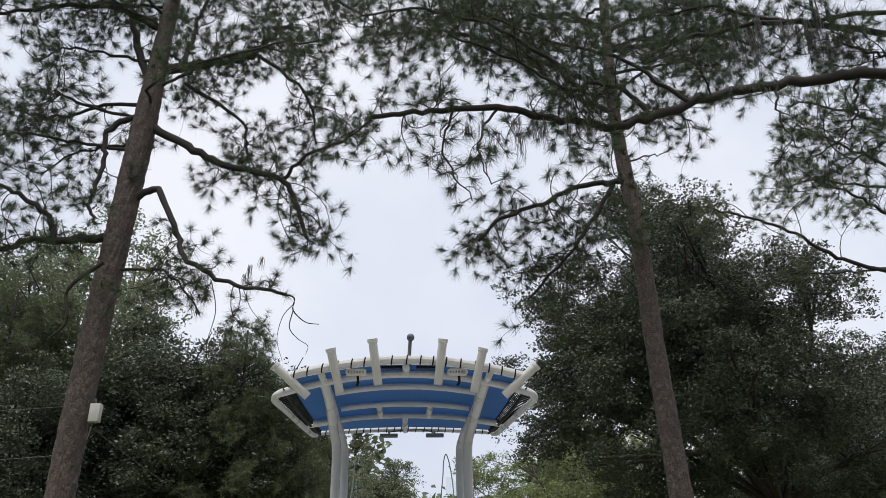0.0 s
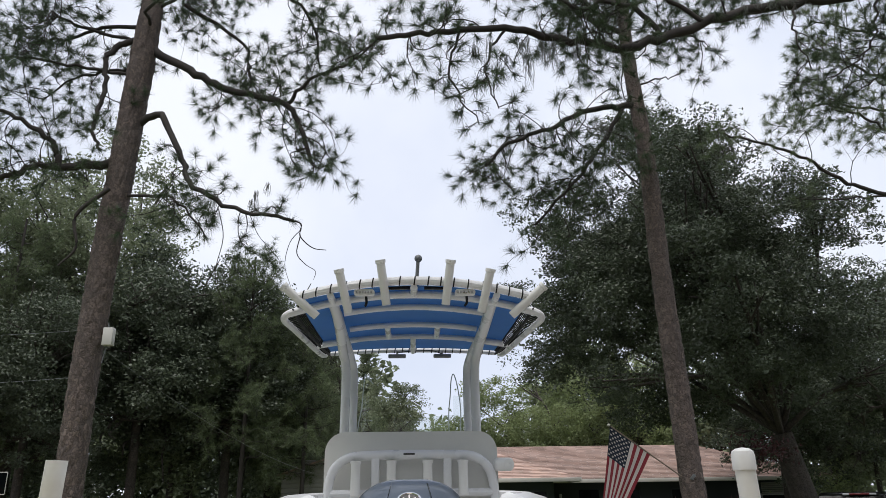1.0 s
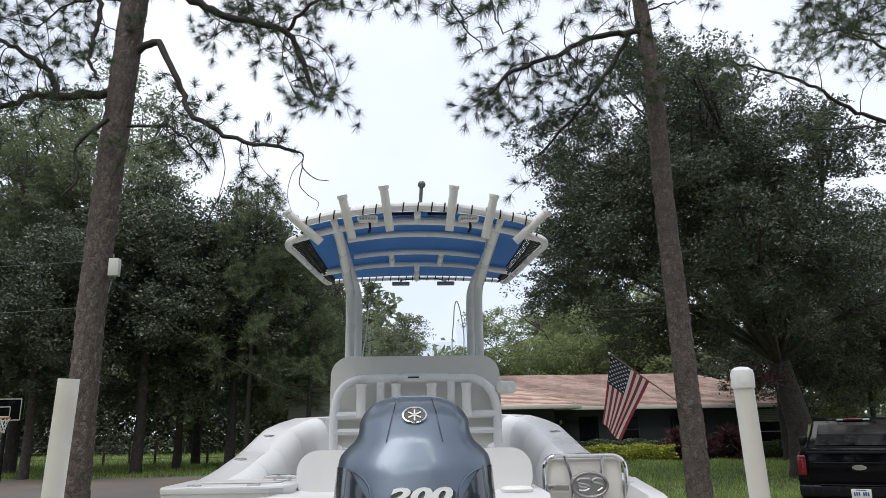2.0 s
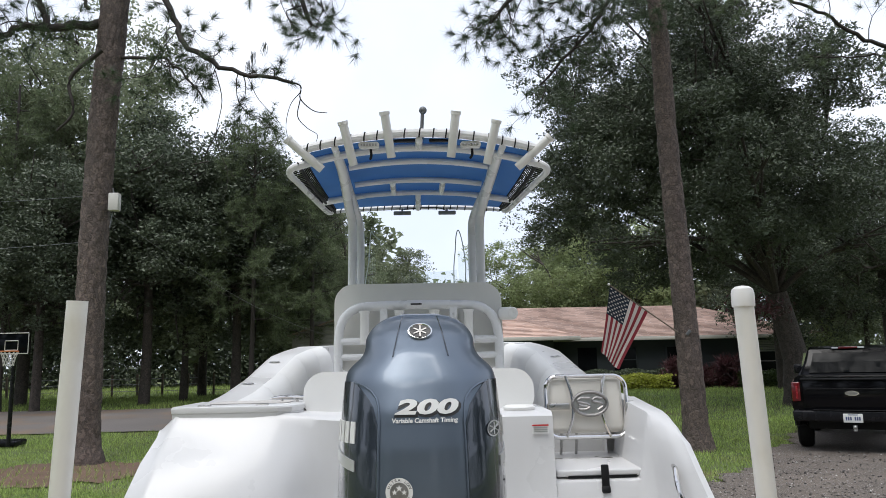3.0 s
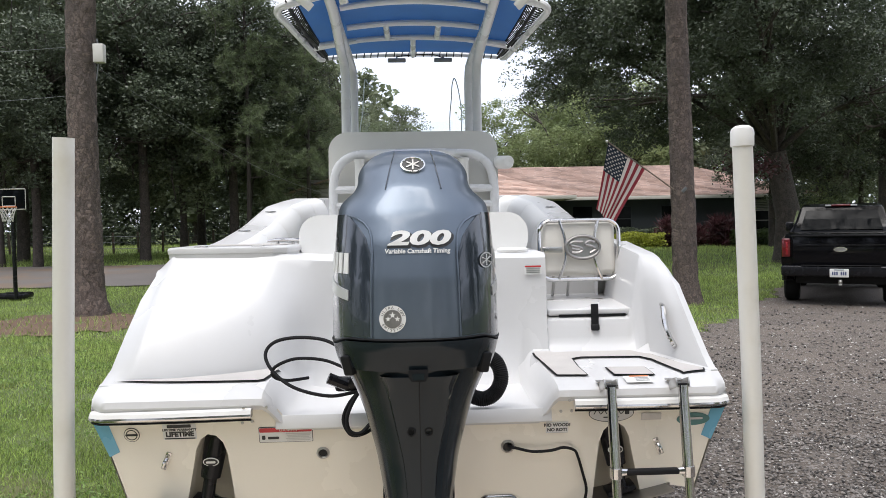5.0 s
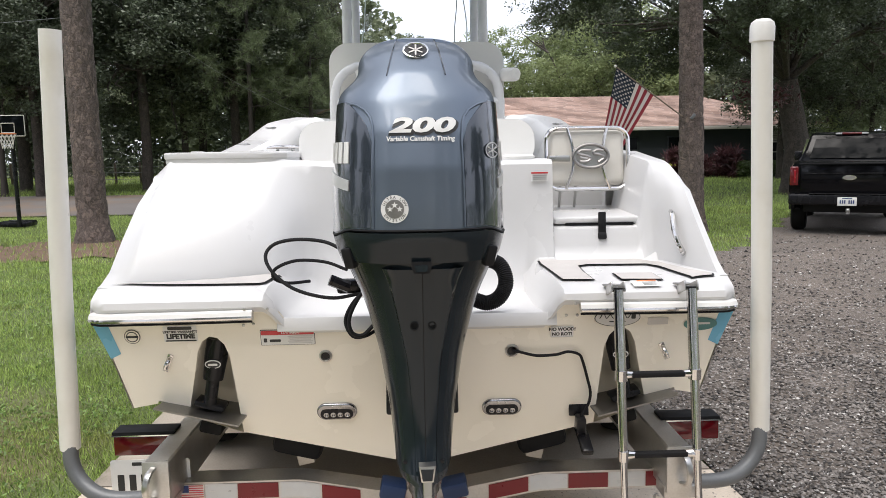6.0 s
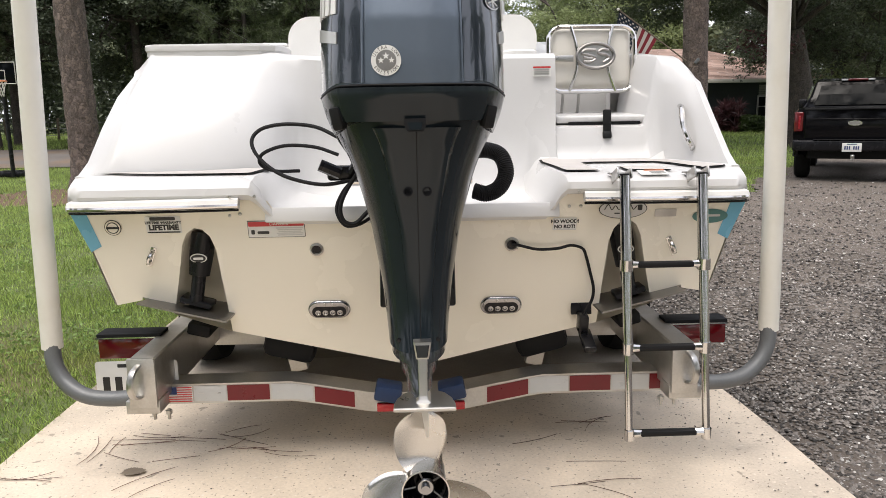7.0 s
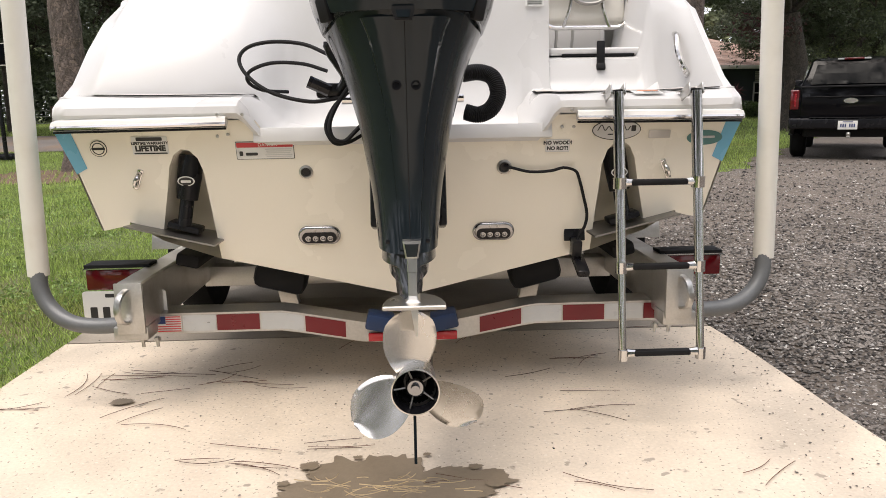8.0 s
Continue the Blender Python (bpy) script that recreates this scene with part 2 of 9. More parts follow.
M_darkchrome = mat("dark_chrome", (0.33, 0.33, 0.34), 0.14, metal=1.0, var=0.08, fine=200, bump=0.03)
M_concrete = mat("concrete", (0.655, 0.56, 0.45), 0.88, var=0.28, scale=2.6, fine=90, bump=0.35, depth=0.003, second=(0.46, 0.40, 0.33), second_at=(0.52, 0.75), second_scale=1.1)


def speckle(m, scale, lo, hi, dark, light):
    """Small dark and pale flecks, such as bare aggregate, over a surface's own colour."""
    n, l = m.node_tree.nodes, m.node_tree.links
    b = n["Principled BSDF"]
    src = b.inputs["Base Color"].links[0].from_socket
    for edge, tone, up in ((lo, dark, False), (hi, light, True)):
        no = n.new("ShaderNodeTexNoise")
        no.inputs["Scale"].default_value, no.inputs["Detail"].default_value = scale * (0.7 if up else 1.0), 3
        l.new(n["Texture Coordinate"].outputs["Object"], no.inputs["Vector"])
        mr = n.new("ShaderNodeMapRange")
        mr.inputs["From Min"].default_value, mr.inputs["From Max"].default_value = (edge, edge + 0.04) if up else (edge, edge - 0.04)
        l.new(no.outputs["Fac"], mr.inputs["Value"])
        mx = n.new("ShaderNodeMix")
        mx.data_type = "RGBA"
        mx.inputs["B"].default_value = (*tone, 1)
        l.new(mr.outputs["Result"], mx.inputs["Factor"])
        l.new(src, mx.inputs["A"])
        src = mx.outputs["Result"]
    l.new(src, b.inputs["Base Color"])
    return m


speckle(M_concrete, 16, 0.335, 0.71, (0.36, 0.31, 0.25), (0.63, 0.56, 0.47))
speckle(M_concrete, 75, 0.36, 0.655, (0.28, 0.235, 0.19), (0.68, 0.61, 0.52))
# pad concrete again, with the shade under the boat put into its colour
M_shadedconcrete = mat("shaded_concrete", (0.36, 0.315, 0.26), 0.9, var=0.3, scale=1.6, fine=90, bump=0.35, depth=0.003, second=(0.22, 0.19, 0.155), second_at=(0.5, 0.7), second_scale=0.9)
M_gravel = mat("crushed_gravel", (0.122, 0.1, 0.083), 0.9, var=0.4, scale=1.2, fine=160, bump=0.9, depth=0.012, second=(0.2, 0.185, 0.17), second_at=(0.54, 0.75), second_scale=60)
speckle(M_gravel, 26, 0.36, 0.66, (0.028, 0.026, 0.025), (0.24, 0.22, 0.2))
speckle(M_gravel, 90, 0.34, 0.63, (0.02, 0.018, 0.018), (0.5, 0.48, 0.45))
M_stone = mat("gravel_stone", (0.135, 0.121, 0.11), 0.75, var=0.3, scale=30, fine=120, bump=0.2, island=0.92)
M_palestone = mat("pale_gravel_stone", (0.42, 0.405, 0.385), 0.8, var=0.2, scale=30, fine=120, bump=0.2, island=0.5)
M_asphalt = mat("worn_asphalt", (0.12, 0.108, 0.1), 0.9, var=0.3, scale=0.6, fine=90, bump=0.4, depth=0.006, second=(0.15, 0.11, 0.08), second_at=(0.48, 0.62), second_scale=0.5)
M_soil = mat("lawn_soil", (0.1, 0.13, 0.045), 0.95, var=0.3, scale=0.5, fine=40, bump=0.8, depth=0.03, second=(0.13, 0.085, 0.045), second_at=(0.56, 0.72), second_scale=0.35)
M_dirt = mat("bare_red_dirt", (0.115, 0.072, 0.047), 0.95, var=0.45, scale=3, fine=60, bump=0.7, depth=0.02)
M_grass = mat("grass_blade", (0.29, 0.385, 0.105), 0.55, var=0.35, scale=0.7, fine=3, bump=0, island=0.7, transl=0.35, second=(0.27, 0.25, 0.09), second_at=(0.55, 0.8), second_scale=1.2)
M_weed = mat("lawn_weed_leaves", (0.2, 0.3, 0.09), 0.55, var=0.25, scale=2, fine=9, bump=0, island=0.4, transl=0.35)
M_needle = mat("pine_needles", (0.062, 0.094, 0.044), 0.5, var=0.25, scale=0.6, fine=3, bump=0, island=0.35, transl=0.3)
# lit copy of the pine needles: sunlight is put into the paler colour
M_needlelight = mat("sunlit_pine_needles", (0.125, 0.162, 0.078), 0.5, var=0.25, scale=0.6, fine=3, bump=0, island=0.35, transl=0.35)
M_leaf = mat("dark_oak_leaves", (0.088, 0.11, 0.07), 0.5, var=0.35, scale=0.4, fine=2, bump=0, island=0.4, transl=0.22)
M_leafmid = mat("forest_leaves", (0.19, 0.222, 0.132), 0.58, var=0.35, scale=0.3, fine=2, bump=0, island=0.35, transl=0.4)
M_leaflight = mat("yellow_green_leaves", (0.25, 0.3, 0.14), 0.45, var=0.3, scale=0.3, fine=2, bump=0, island=0.35, transl=0.5)
M_moss = mat("spanish_moss", (0.15, 0.155, 0.14), 0.9, var=0.2, scale=2, fine=10, bump=0, island=0.3, transl=0.2)
M_deadneedle = mat("dead_pine_needles", (0.09, 0.034, 0.02), 0.7, var=0.2, bump=0, island=0.5)
M_roof = mat("brown_shingles", (0.38, 0.265, 0.22), 0.9, var=0.2, scale=1.5, fine=30, bump=0.5, depth=0.01, rand=0.25, island=0.25)
M_housewall = mat("dark_painted_wall", (0.033, 0.041, 0.044), 0.8, var=0.15, scale=1, fine=30, bump=0.3, depth=0.005)
M_trim = mat("white_trim", (0.6, 0.58, 0.54), 0.6, var=0.06, bump=0.05)
M_siding = mat("grey_siding", (0.33, 0.32, 0.3), 0.7, var=0.1, bump=0.1)
M_darkglass = mat("dark_window_glass", (0.004, 0.005, 0.006), 0.05, var=0.1, bump=0.0, ior=1.2)
M_truck = mat("black_car_paint", (0.003, 0.003, 0.004), 0.09, var=0.05, fine=500, bump=0.0, ior=1.3, rvar=0.05)
M_tyre = mat("tyre_rubber", (0.01, 0.01, 0.01), 0.8, var=0.2, fine=80, bump=0.3, ior=1.25)
M_rim = mat("grey_alloy_rim", (0.2, 0.2, 0.2), 0.35, metal=0.8, bump=0)
M_fence = mat("weathered_fence_wood", (0.14, 0.11, 0.085), 0.9, var=0.3, fine=40, bump=0.4)
M_flagred = mat("flag_red_cloth", (0.2, 0.018, 0.028), 0.85, var=0.1, fine=300, bump=0.15, transl=0.3)
M_flagwhite = mat("flag_white_cloth", (0.5, 0.45, 0.42), 0.85, var=0.08, fine=300, bump=0.15, transl=0.3)
M_flagblue = mat("flag_blue_cloth", (0.011, 0.019, 0.032), 0.85, var=0.1, fine=300, bump=0.15, transl=0.3)
M_hedge = mat("yellow_hedge_leaves", (0.36, 0.39, 0.06), 0.5, var=0.25, scale=1, fine=4, bump=0, island=0.4, transl=0.3)
M_hedgedark = mat("green_hedge_leaves", (0.08, 0.12, 0.035), 0.5, var=0.25, scale=1, fine=4, bump=0, island=0.4, transl=0.3)
M_cordy = mat("dark_red_leaves", (0.09, 0.035, 0.04), 0.45, var=0.3, scale=1, fine=4, bump=0, island=0.5, transl=0.25)


def bark(name, color, plates):
    """Plated bark: cells stretched upright, dark in the cracks between them."""
    m = mat(name, color, 0.9, var=0.22, scale=1.5, fine=25, bump=0.4, depth=0.01)
    n, l = m.node_tree.nodes, m.node_tree.links
    tc = n["Texture Coordinate"]
    mp = n.new("ShaderNodeMapping")
    mp.inputs["Scale"].default_value = (plates, plates, plates * 0.5)
    wob = n.new("ShaderNodeTexNoise")
    wob.inputs["Scale"].default_value = 9
    mixv = n.new("ShaderNodeMix")
    mixv.data_type = "VECTOR"
    mixv.inputs["Factor"].default_value = 0.22
    l.new(tc.outputs["Object"], wob.inputs["Vector"])
    l.new(tc.outputs["Object"], mixv.inputs["A"])
    l.new(wob.outputs["Color"], mixv.inputs["B"])
    l.new(mixv.outputs["Result"], mp.inputs["Vector"])
    vo = n.new("ShaderNodeTexVoronoi")
    vo.feature = "DISTANCE_TO_EDGE"
    vo.inputs["Scale"].default_value = 1.0
    l.new(mp.outputs["Vector"], vo.inputs["Vector"])
    cr = n.new("ShaderNodeMapRange")
    cr.inputs["From Max"].default_value, cr.inputs["To Min"].default_value = 0.16, 0.58
    l.new(vo.outputs["Distance"], cr.inputs["Value"])
    b = n["Principled BSDF"]
    src = b.inputs["Base Color"].links[0].from_socket
    vc = n.new("ShaderNodeTexVoronoi")
    vc.inputs["Scale"].default_value = 1.0
    l.new(mp.outputs["Vector"], vc.inputs["Vector"])
    tint = n.new("ShaderNodeMix")
    tint.data_type, tint.blend_type = "RGBA", "MULTIPLY"
    tint.inputs["Factor"].default_value = 0.55
    ramp = n.new("ShaderNodeValToRGB")
    ramp.color_ramp.elements[0].color, ramp.color_ramp.elements[1].color = (0.4, 0.38, 0.38, 1), (1.75, 1.55, 1.42, 1)
    l.new(vc.outputs["Color"], ramp.inputs["Fac"])
    l.new(src, tint.inputs["A"])
    l.new(ramp.outputs["Color"], tint.inputs["B"])
    src = tint.outputs["Result"]
    sc = n.new("ShaderNodeVectorMath")
    sc.operation = "SCALE"
    l.new(src, sc.inputs[0])
    l.new(cr.outputs["Result"], sc.inputs["Scale"])
    l.new(sc.outputs["Vector"], b.inputs["Base Color"])
    bu = n.new("ShaderNodeBump")
    bu.inputs["Strength"].default_value, bu.inputs["Distance"].default_value = 0.9, 0.03
    l.new(cr.outputs["Result"], bu.inputs["Height"])
    l.new(b.inputs["Normal"].links[0].from_socket, bu.inputs["Normal"])
    l.new(bu.outputs["Normal"], b.inputs["Normal"])
    return m


M_pinebark = bark("pine_bark", (0.135, 0.112, 0.102), 19)
M_limbbark = mat("limb_bark", (0.045, 0.038, 0.034), 0.9, var=0.3, scale=8, fine=50, bump=0.5, depth=0.01)
M_oakbark = bark("oak_bark", (0.075, 0.066, 0.06), 14)


def sheet_glass(name, tint):
    """Thin clear sheet: lets light straight through, with a faint gloss."""
    m = bpy.data.materials.new(name)
    m.use_nodes = True
    n, l = m.node_tree.nodes, m.node_tree.links
    n.remove(n["Principled BSDF"])
    tr, gl, mx = n.new("ShaderNodeBsdfTransparent"), n.new("ShaderNodeBsdfGlossy"), n.new("ShaderNodeMixShader")
    tr.inputs["Color"].default_value = (*tint, 1)
    gl.inputs["Roughness"].default_value = 0.03
    mx.inputs["Fac"].default_value = 0.06
    l.new(tr.outputs["BSDF"], mx.inputs[1])
    l.new(gl.outputs["BSDF"], mx.inputs[2])
    l.new(mx.outputs["Shader"], n["Material Output"].inputs["Surface"])
    return m


M_acrylic = sheet_glass("clear_acrylic", (0.97, 0.985, 0.98))


# ---- ground ----
def ground_z(x, y):
    """Flat round the boat, then rising a little towards the house."""
    t = min(1.0, max(0.0, (y - 14.0) / 18.0))
    return 0.36 * t * t * (3 - 2 * t) + 0.02 * math.sin(x * 0.7) * math.sin(y * 0.5) * min(1, max(0, (abs(x) - 3) / 4)) - 0.012


def sheet(name, xs, ys, zf, material, label, category, kind="structure", keep=None):
    bm = bmesh.new()
    g = [[bm.verts.new((x, y, zf(x, y))) for y in ys] for x in xs]
    for i in range(len(xs) - 1):
        for j in range(len(ys) - 1):
            if keep is None or keep((xs[i] + xs[i + 1]) / 2, (ys[j] + ys[j + 1]) / 2):
                bm.faces.new((g[i][j], g[i + 1][j], g[i + 1][j + 1], g[i][j + 1]))
    bmesh.ops.delete(bm, geom=[v for v in bm.verts if not v.link_faces], context="VERTS")
    return tagged(part(name, bm, material), label, category, kind=kind)


def steps(*stops):
    out = []
    for (a, b, n) in stops:
        out += [a + (b - a) * k / n for k in range(n)]
    return out + [stops[-1][1]]


far = steps((-1500, -100, 4), (-100, -30, 7), (-30, 30, 60), (30, 100, 7), (100, 1500, 4))
far_y = steps((-1500, -60, 4), (-60, -10, 5), (-10, 50, 60), (50, 120, 7), (120, 1500, 4))
sheet("ground", far, far_y, lambda x, y: ground_z(x, y) - 0.03, M_soil, "uneven green lawn with bare brown patches", "lawn")


def gravel_edge(x):
    return 8.0 if x < 4.4 else 8.0 + 1.45 * (x - 4.4)


def in_gravel(x, y):
    return x > 1.44 and y < gravel_edge(x) + 0.25 * math.sin(x * 3.1) + 0.12 * math.sin(x * 9.7) and x < 14


sheet("gravel_driveway", steps((1.3, 14, 85)), steps((-14, 26, 160)), lambda x, y: ground_z(x, y) - 0.004 + 0.012 * noise.noise(Vector((x * 2, y * 2, 0))),
      M_gravel, "dark grey crushed asphalt driveway with pale stones", "driveway", keep=in_gravel)
sheet("side_road", steps((-70, -5.2, 60)), steps((18.6, 26.4, 12)), lambda x, y: ground_z(x, y) + 0.006, M_asphalt,
      "worn grey asphalt side drive beyond the lawn", "road")


def in_dirt(x, y):
    return ((x + 6.6) / 2.3) ** 2 + ((y - 10.9) / 1.7) ** 2 + 0.45 * noise.noise(Vector((x * 1.6, y * 1.6, 3))) < 0.8


sheet("dirt_patch", steps((-9.5, -3.5, 60)), steps((8.5, 13.5, 50)), lambda x, y: ground_z(x, y) - 0.012 + 0.03 * noise.noise(Vector((x * 2, y * 2, 9))), M_dirt,
      "bare reddish dirt round the pine trunk", "dirt", keep=in_dirt)

# the concrete pad, two slabs with a joint between them; the rear one is coloured darker for the boat's shade
for y0, y1, nm, look_of, words in ((-9.0, 0.735, "concrete_pad", M_concrete, "pale tan concrete pad behind the boat trailer"), (0.75, 9.0, "concrete_pad_rear", M_shadedconcrete, "concrete slab under the boat, its shade put into a darker colour")):
    bm = bmesh.new()
    xs, ys = steps((-1.6, 1.45, 18)), steps((y0, y1, 40))
    g = []
    for i, x in enumerate(xs):
        row = []
        for y in ys:
            xx = x
            if i == len(xs) - 1:
                xx += 0.008 * math.sin(y * 4.3) + 0.006 * math.sin(y * 13.1) - 0.045 * (y - 0.3)
            row.append(bm.verts.new((xx, y, 0.004 * noise.noise(Vector((x, y, 0))))))
        g.append(row)
    for i in range(len(xs) - 1):
        for j in range(len(ys) - 1):
            bm.faces.new((g[i][j], g[i + 1][j], g[i + 1][j + 1], g[i][j + 1]))
    ext = bmesh.ops.extrude_face_region(bm, geom=bm.faces[:])
    bmesh.ops.translate(bm, vec=(0, 0, -0.1), verts=[v for v in ext["geom"] if isinstance(v, bmesh.types.BMVert)])
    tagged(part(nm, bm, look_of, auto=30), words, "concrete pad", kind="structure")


# ---- the boat ----
def lerp_table(tab, v):
    if v <= tab[0][0]:
        return tab[0][1]
    for (a, p), (b, q) in zip(tab, tab[1:]):
        if v <= b:
            t = (v - a) / (b - a)
            return p + (q - p) * t
    return tab[-1][1]


def smooth01(a, b, v):
    t = min(1.0, max(0.0, (v - a) / (b - a)))
    return t * t * (3 - 2 * t)


HALF_BEAM = ((-0.2, 1.145), (1.0, 1.19), (2.5, 1.22), (3.8, 1.2), (4.8, 1.1), (5.6, 0.86), (6.2, 0.46), (6.55, 0.02))
GUNWALE = ((0.9, 1.555), (1.6, 1.60), (2.4, 1.69), (3.2, 1.84), (4.2, 1.93), (5.4, 1.97), (6.55, 1.99))
KEEL = ((-0.2, 0.364), (3.2, 0.364), (4.6, 0.46), (5.6, 0.75), (6.3, 1.2), (6.55, 1.45))


def rail_z(y):
    return 1.0 + 0.42 * max(0, y / 6.5) ** 1.4


def transom_y(z):
    return -0.25 * (z - 0.61)


boat = thing("boat", "white fishing boat with cream hull resting on a trailer", "boat")

# hull shell, lofted from the transom to the bow
bm = bmesh.new()
half = [(0, 0.364), (0.33, 0.446), (0.665, 0.529), (0.851, 0.60), (0.963, 0.672), (1.056, 0.643), (1.08, 0.76), (1.103, 0.87), (1.145, 1.0)]
rings = []
for i in range(26):
    y = 6.55 * i / 25
    k = lerp_table(HALF_BEAM, y) / 1.145
    zk, zr = lerp_table(KEEL, y), rail_z(y)
    ring = []
    for sgn in (-1, 1):
        for x, z in (half[::-1] if sgn < 0 else half[1:]):
            zz = zk + (z - 0.364) * (zr - zk) / (1.0 - 0.364)
            ring.append((sgn * x * k, (transom_y(zz) if i == 0 else y), zz))
    rings.append(ring)
loft(bm, rings, close=False, caps=(False, False))
part("hull", bm, M_cream, boat, "cream gelcoat hull with a shallow vee bottom")

# transom with the two trim-tab pockets open at the bottom edge
pocket = [(0.665, 0.529), (0.672, 0.66), (0.683, 0.845), (0.697, 0.892), (0.72, 0.918), (0.748, 0.924), (0.775, 0.905), (0.795, 0.865), (0.81, 0.80), (0.851, 0.64)]
hb = [(0, 0.364), (0.33, 0.446)] + pocket + [(0.905, 0.655), (0.963, 0.672), (0.966, 0.66), (1.056, 0.643), (1.08, 0.76), (1.103, 0.87), (1.145, 1.0), (0.62, 1.02), (0.49, 1.015), (0.46, 0.965), (0.0, 0.955)]
bm = bmesh.new()
outline = hb + [(-x, z) for x, z in hb[-2:0:-1]]
bm.faces.new([bm.verts.new((x, transom_y(z) - 0.002, z)) for x, z in outline])
for sgn in (-1, 1):
    a = [bm.verts.new((sgn * x, transom_y(z) - 0.002, z)) for x, z in pocket]
    b = [bm.verts.new((sgn * (x + 0.012 if x < 0.74 else x - 0.012), transom_y(z) + 0.2, z - 0.01)) for x, z in pocket]
    for p in range(len(pocket) - 1):
        bm.faces.new((a[p], a[p + 1], b[p + 1], b[p]))
    bm.faces.new(b)
bmesh.ops.triangulate(bm, faces=[f for f in bm.faces if len(f.verts) > 4])
part("transom", bm, M_cream, boat, "cream transom with two arched trim-tab pockets", auto=25)

# deck cap: swim platforms, motor well, aft bulkhead and quarters, one moulding
def quarter(yb, top, yt=0.472, lean=1.55):
    """Section of a stern quarter: platform edge, leaning rear wall, crisp top edge."""
    zb, zt = 1.106, top - 0.03
    wall = [(yb + (yt - 0.012 - yb) * u ** lean, zb + (zt - zb) * u) for u in (0.1, 0.4, 0.72, 1.0)]
    return [(-0.135, 1.022), (-0.146, 1.04), (-0.14, 1.062), (-0.115, 1.078), (-0.03, 1.095), (yb - 0.03, 1.1), (yb - 0.004, 1.104)] + wall + [(yt, top - 0.012), (yt + 0.02, top), (0.75, top), (0.95, top)]


WELL = [(-0.085, 0.93), (-0.10, 0.95), (-0.092, 0.972), (-0.06, 0.985), (0.0, 0.98), (0.12, 0.965), (0.38, 0.975), (0.432, 1.04), (0.455, 1.22), (0.462, 1.36), (0.468, 1.45), (0.476, 1.512), (0.5, 1.532), (0.75, 1.536), (0.95, 1.536)]
POST = [(-0.135, 1.022), (-0.146, 1.04), (-0.14, 1.062), (-0.115, 1.075), (-0.03, 1.085), (0.12, 1.09), (0.34, 1.094), (0.42, 1.115), (0.452, 1.22), (0.462, 1.36), (0.468, 1.45), (0.476, 1.512), (0.5, 1.532), (0.75, 1.536), (0.95, 1.536)]
STEP = [(-0.135, 1.022), (-0.146, 1.04), (-0.14, 1.062), (-0.115, 1.075), (-0.03, 1.085), (0.12, 1.09), (0.32, 1.093), (0.405, 1.10), (0.44, 1.13), (0.452, 1.16), (0.462, 1.205), (0.472, 1.231), (0.50, 1.241), (0.7, 1.244), (0.95, 1.246)]


def round_quarter(yb):
    """Section of the right stern quarter, whose leaning wall rounds over into the top."""
    f = [yb + (1 - yb / 0.52) * v for v in (0.03, 0.157, 0.254, 0.362, 0.46, 0.53)]
    return quarter(yb, 1.5)[:7] + list(zip(f, (1.14, 1.295, 1.40, 1.462, 1.502, 1.518))) + [(0.75, 1.541), (0.95, 1.563)]


def mix_profiles(p, q, t):
    return [(a + (c - a) * t, b + (d - b) * t) for (a, b), (c, d) in zip(p, q)]


def cap_profile(x):
    ax = abs(x)
    if x < 0:
        yb = lerp_table(((0.44, 0.3), (0.55, 0.2), (0.72, 0.105), (0.9, 0.04), (1.04, 0.008), (1.152, 0.0)), ax)
        p = quarter(yb, 1.556 - 0.03 * smooth01(1.045, 1.1, ax))
        p = mix_profiles(p, quarter(yb, 1.54), smooth01(0.7, 0.34, ax))
        lo, hi = smooth01(0.545, 0.455, ax), smooth01(0.62, 0.3, ax)
        return mix_profiles(p, WELL, lo)[:6] + mix_profiles(p, WELL, lo * 0.6 + hi * 0.4)[6:8] + mix_profiles(p, WELL, hi)[8:]
    if x < 0.56:
        return mix_profiles(POST, WELL, smooth01(0.52, 0.455, ax))
    if x < 0.59:
        return POST
    if x < 0.93:
        return STEP
    yb = lerp_table(((0.95, 0.4), (1.02, 0.385), (1.05, 0.26), (1.085, 0.11), (1.12, 0.0)), x)
    return mix_profiles(STEP, round_quarter(yb), smooth01(0.955, 1.04, x))


bm = bmesh.new()
cols = [-1.152, -1.15, -1.144, -1.135, -1.12, -1.1, -1.08, -1.062, -1.05, -1.04, -1.02, -0.98, -0.92, -0.86, -0.8, -0.74, -0.69, -0.65, -0.62, -0.6, -0.585, -0.565, -0.54, -0.52, -0.5, -0.48, -0.455, -0.42, -0.38, -0.34, -0.3, -0.22, -0.1, 0.1, 0.3, 0.455, 0.48, 0.5,
        0.52, 0.545, 0.575, 0.588, 0.592, 0.65, 0.8, 0.9, 0.93, 0.945, 0.96, 0.975, 0.99, 1.005, 1.02, 1.035, 1.05, 1.06, 1.07, 1.08, 1.09, 1.10, 1.11, 1.12, 1.13, 1.14, 1.148, 1.152]
grid = []
